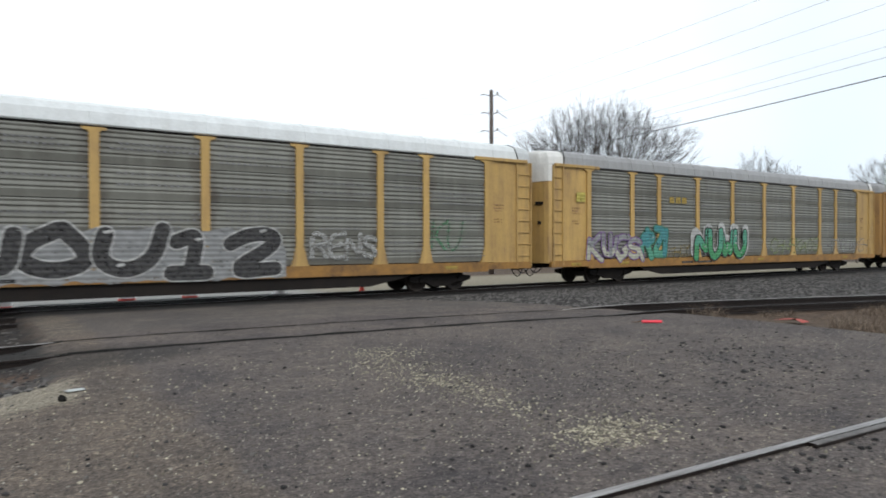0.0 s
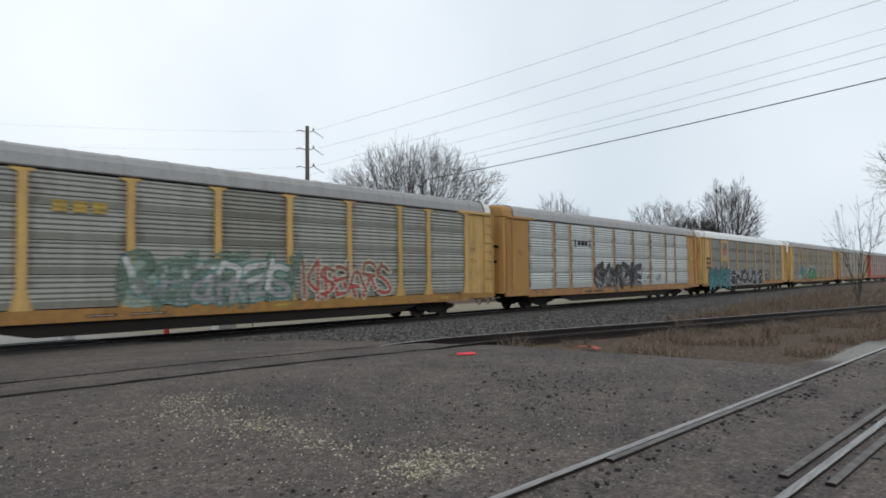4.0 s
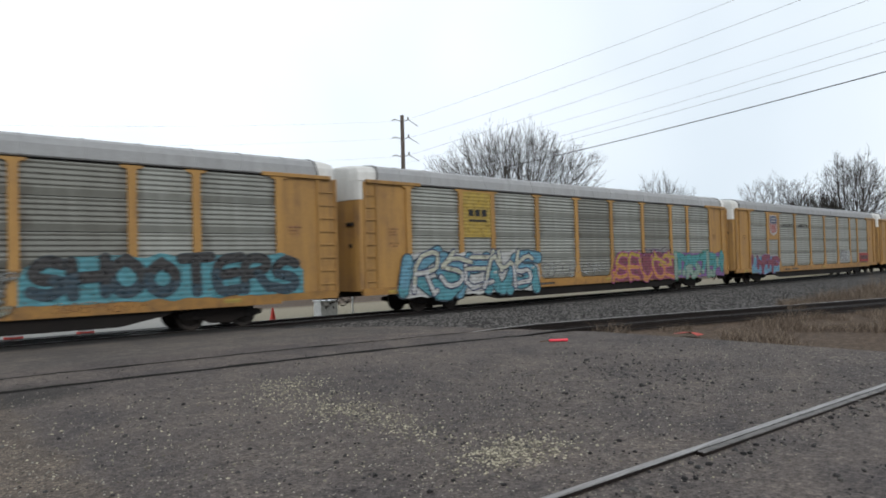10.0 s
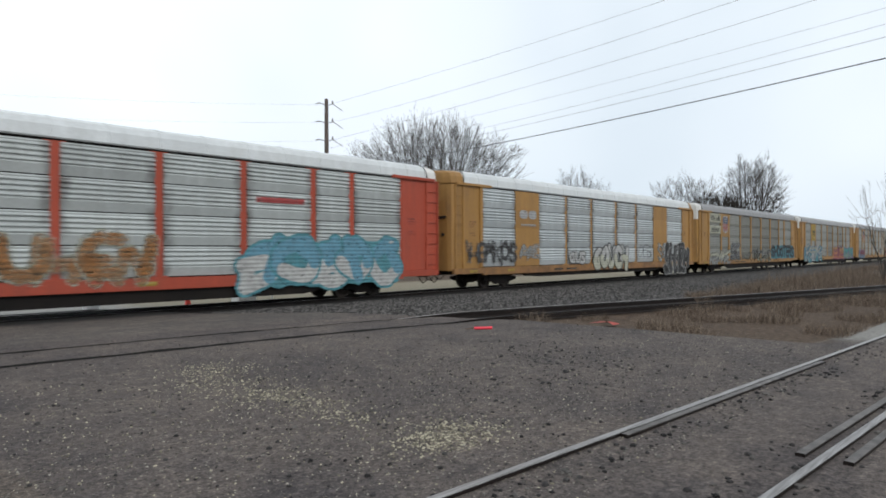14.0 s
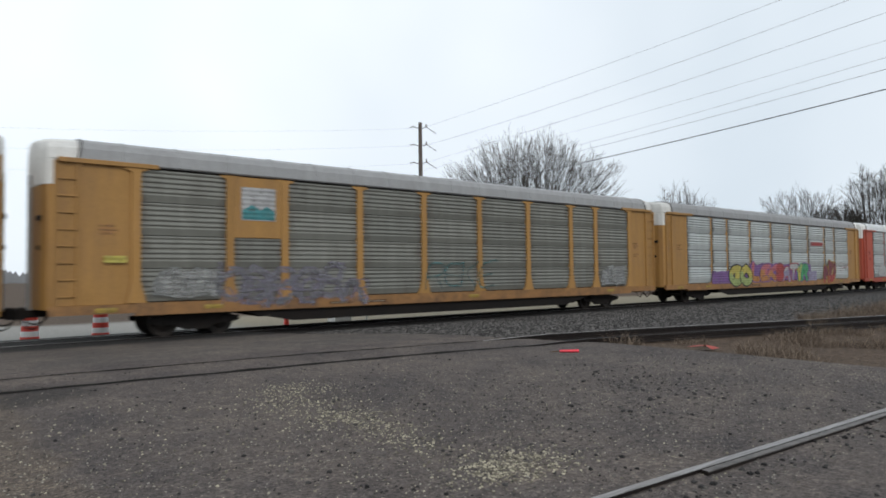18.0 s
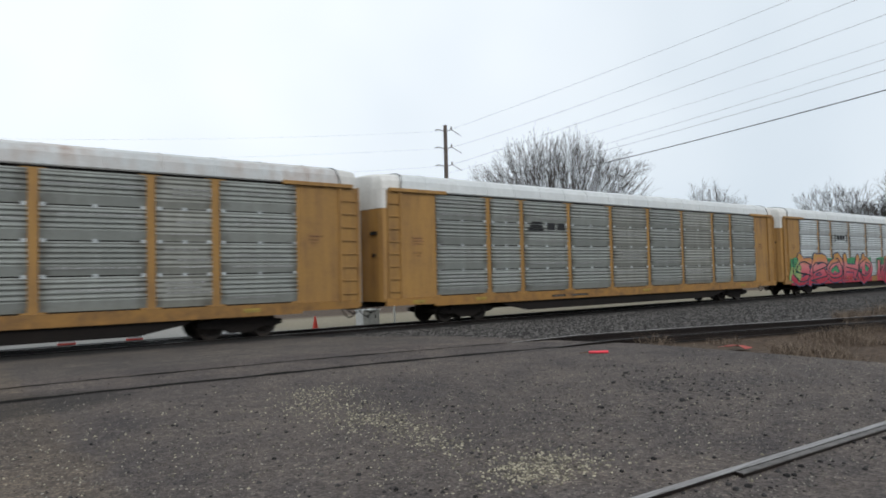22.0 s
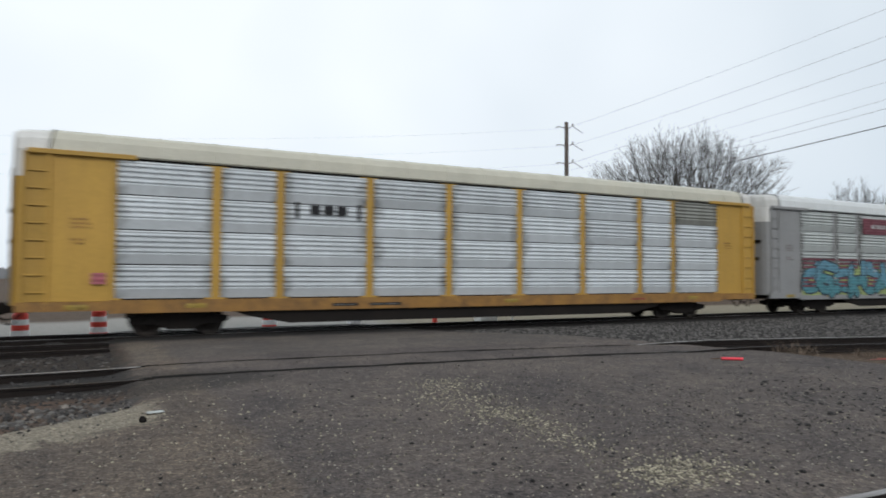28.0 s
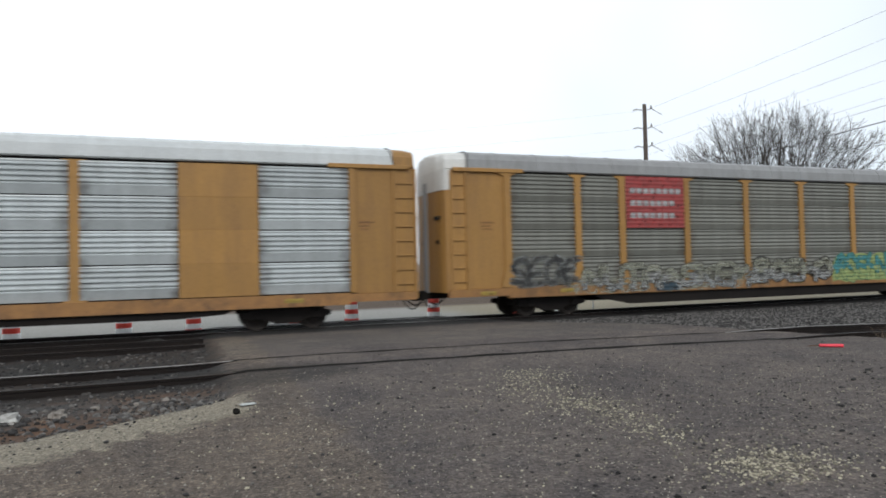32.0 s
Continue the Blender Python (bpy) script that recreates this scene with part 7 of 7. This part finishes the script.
def wires():
    black = plain("black_cable", (0.03, 0.03, 0.032), 0.6, 0.1)
    grey = plain("aluminium_wire", (0.20, 0.205, 0.215), 0.5, 0.1, 0.3)
    sets = (("overhead_cable", 7.2, 7.33, 7.80, 0.020, black), ("overhead_wire", 7.85, 7.98, 8.48, 0.008, grey), ("overhead_wire", 8.2, 8.33, 8.90, 0.006, grey), ("overhead_wire", 8.95, 9.0, 9.40, 0.005, grey),
            ("overhead_wire", 9.45, 9.86, 10.36, 0.007, grey), ("overhead_wire", 10.7, 10.75, 11.25, 0.007, grey), ("overhead_wire", 12.0, 11.80, 12.05, 0.007, grey))
    for name, za, zm, zn, r, mat in sets:
        s = Shape()
        P = [Vector((29.4, 37.7, za)), Vector((26.2, 14.7, zm)), Vector((25.0, 2.6, zn)), Vector((23.0, -18, zn + 1.4))]
        pts = []
        for i in range(25):
            y = 37.7 - (37.7 + 18) * i / 24
            x = 29.4 + (y - 37.7) * (29.4 - 25.0) / (37.7 - 2.6)
            ys = [p.y for p in P]
            zz = 0.0
            for a in range(4):                      # one smooth curve through the four heights
                w = 1.0
                for b in range(4):
                    if a != b:
                        w *= (y - ys[b]) / (ys[a] - ys[b])
                zz += w * P[a].z
            pts.append(Vector((x, y, zz)))
        s.path(pts, [r] * len(pts), 5)
        ob = new(name, s.mesh(name, mat))
        tagged(ob, "black sagging overhead cable" if r > 0.015 else "thin grey overhead power wire", "overhead wire", "overhead wires")
    for i, z in enumerate((12.0, 10.75, 9.45)):     # wires that run off behind the train
        s = Shape()
        pts = [Vector((29.0 - 60 * t, 37.9 + 25 * t, z - 5.5 * t * (1 - t))) for t in [k / 12 for k in range(13)]]
        s.path(pts, [0.003] * len(pts), 4)
        ob = new("overhead_wire", s.mesh("overhead_wire", grey))
        tagged(ob, "thin grey overhead power wire", "overhead wire", "overhead wires")


def far_trees():
    """A hazy belt of bare woods far behind the railway."""
    # the haze of distance is painted in: bare wood paled to light grey
    m = plain("distant_bare_woods", (0.24, 0.245, 0.255), 1.0, 0.2)
    rng = random.Random(12)
    v, f = [], []
    for _ in range(4200):
        t = rng.uniform(-1.1, 1.35)
        d = rng.uniform(300, 360)
        x, y = d * math.sin(t), d * math.cos(t)
        h = rng.uniform(3.0, 7.5) * (0.75 + 0.5 * noise.noise((t * 9, 0, 0)))
        w = rng.uniform(0.5, 1.4)
        nx, ny = math.cos(t), -math.sin(t)
        o = len(v)
        for k, (a, b) in enumerate(((-w, -1.5), (w, -1.5), (w * 1.2, h * 0.6), (0, h), (-w * 1.2, h * 0.6))):
            v.append((x + nx * a, y + ny * a, LOW_Z + b))
        for k, (a, b) in enumerate(((-w, -1.5), (w, -1.5), (w * 1.2, h * 0.6), (0, h), (-w * 1.2, h * 0.6))):
            v.append((x + nx * a + 0.4 * math.sin(t), y + ny * a + 0.4 * math.cos(t), LOW_Z + b))
        f += [(o, o + 1, o + 2, o + 3, o + 4), (o + 9, o + 8, o + 7, o + 6, o + 5)] + [(o + i, o + (i + 1) % 5, o + 5 + (i + 1) % 5, o + 5 + i) for i in range(5)]
    ob = new("distant_woods", mesh_of("distant_woods", v, f, m))
    tagged(ob, "hazy grey belt of distant bare woods", "woods", kind="stuff")


build_ground()
flat_head = lambda z: (lambda x: z)
track(lambda x: MAIN_Y, flat_head(MAIN_Z), "main line track of worn steel rails on dark ballast", -300, 900, ties=((-9, 0), (11, 34)))
track(mid_y, lambda x: -0.012 - 0.022 * (1 - smooth_step(-0.6, 1.0, x)) + 0.075 * smooth_step(10.2, 13.0, x), "side track of worn rails let into the crossing", -200, 62, ties=((-9, 0),), rusty=True)
track(lambda x: NEAR_Y + NEAR_SLOPE * x, flat_head(0.03), "near track of steel rails almost flush with the asphalt", -200, 160)
old = track(lambda x: 18.05, lambda x: MAIN_Z * 0.75, "disused side track of rusty rails ending at the paving", -200, 0.3, ties=((-9, 0),), dull=True)
flangeway(mid_y, 0.6, 12.0, "dirty grooves of the side track across the paving")
guard_rails()
gravel()
weeds()
for px, py, pr in ((-0.97, 20.2, 0.22), (-3.2, 19.8, 0.20), (-2.1, 20.0, 0.13)):
    ballast_pile(px, py, pr)
road_flare()
for bx in (-5.6, -2.2, 0.1, 3.8, 5.95, 9.4):
    barrel(bx, 26.0)
cone(13.0, 25.8)
utility_box()
utility_pole()
wires()
far_trees()
tree(62.3, 57.7, LOW_Z, 18.7, 21.6, 5, count=3500, stems=7, low=0.12, fork=0.07, twig=0.0115, limbs=30, girth=0.0200)
tree(77.4, 46, LOW_Z, 12.8, 8.6, 6, count=650, stems=3, twig=0.010, limbs=6)
tree(85.3, 34.5, LOW_Z, 11.8, 10.5, 7, count=1000, stems=3, twig=0.010, limbs=9)
tree(88, 27, LOW_Z, 13.6, 7.4, 8, count=1200, stems=3, twig=0.011, limbs=10)
tree(86.5, 31, LOW_Z, 9.6, 8.5, 18, count=1700, stems=4, twig=0.013, limbs=9)
tree(80.5, 39.5, LOW_Z, 8.0, 3.0, 19, count=160, stems=1, twig=0.010, limbs=2)
tree(60.0, 1.8, -0.3, 14.2, 12.5, 9, count=800, stems=3, twig=0.008, low=0.36, limbs=8)
tree(39.8, 6.1, -0.3, 6.0, 3.2, 10, label="thin bare sapling among dry weeds", count=60, stems=5, twig=0.0055, low=0.35, fork=0.05, limbs=3, girth=0.005)
build_train()
motions()
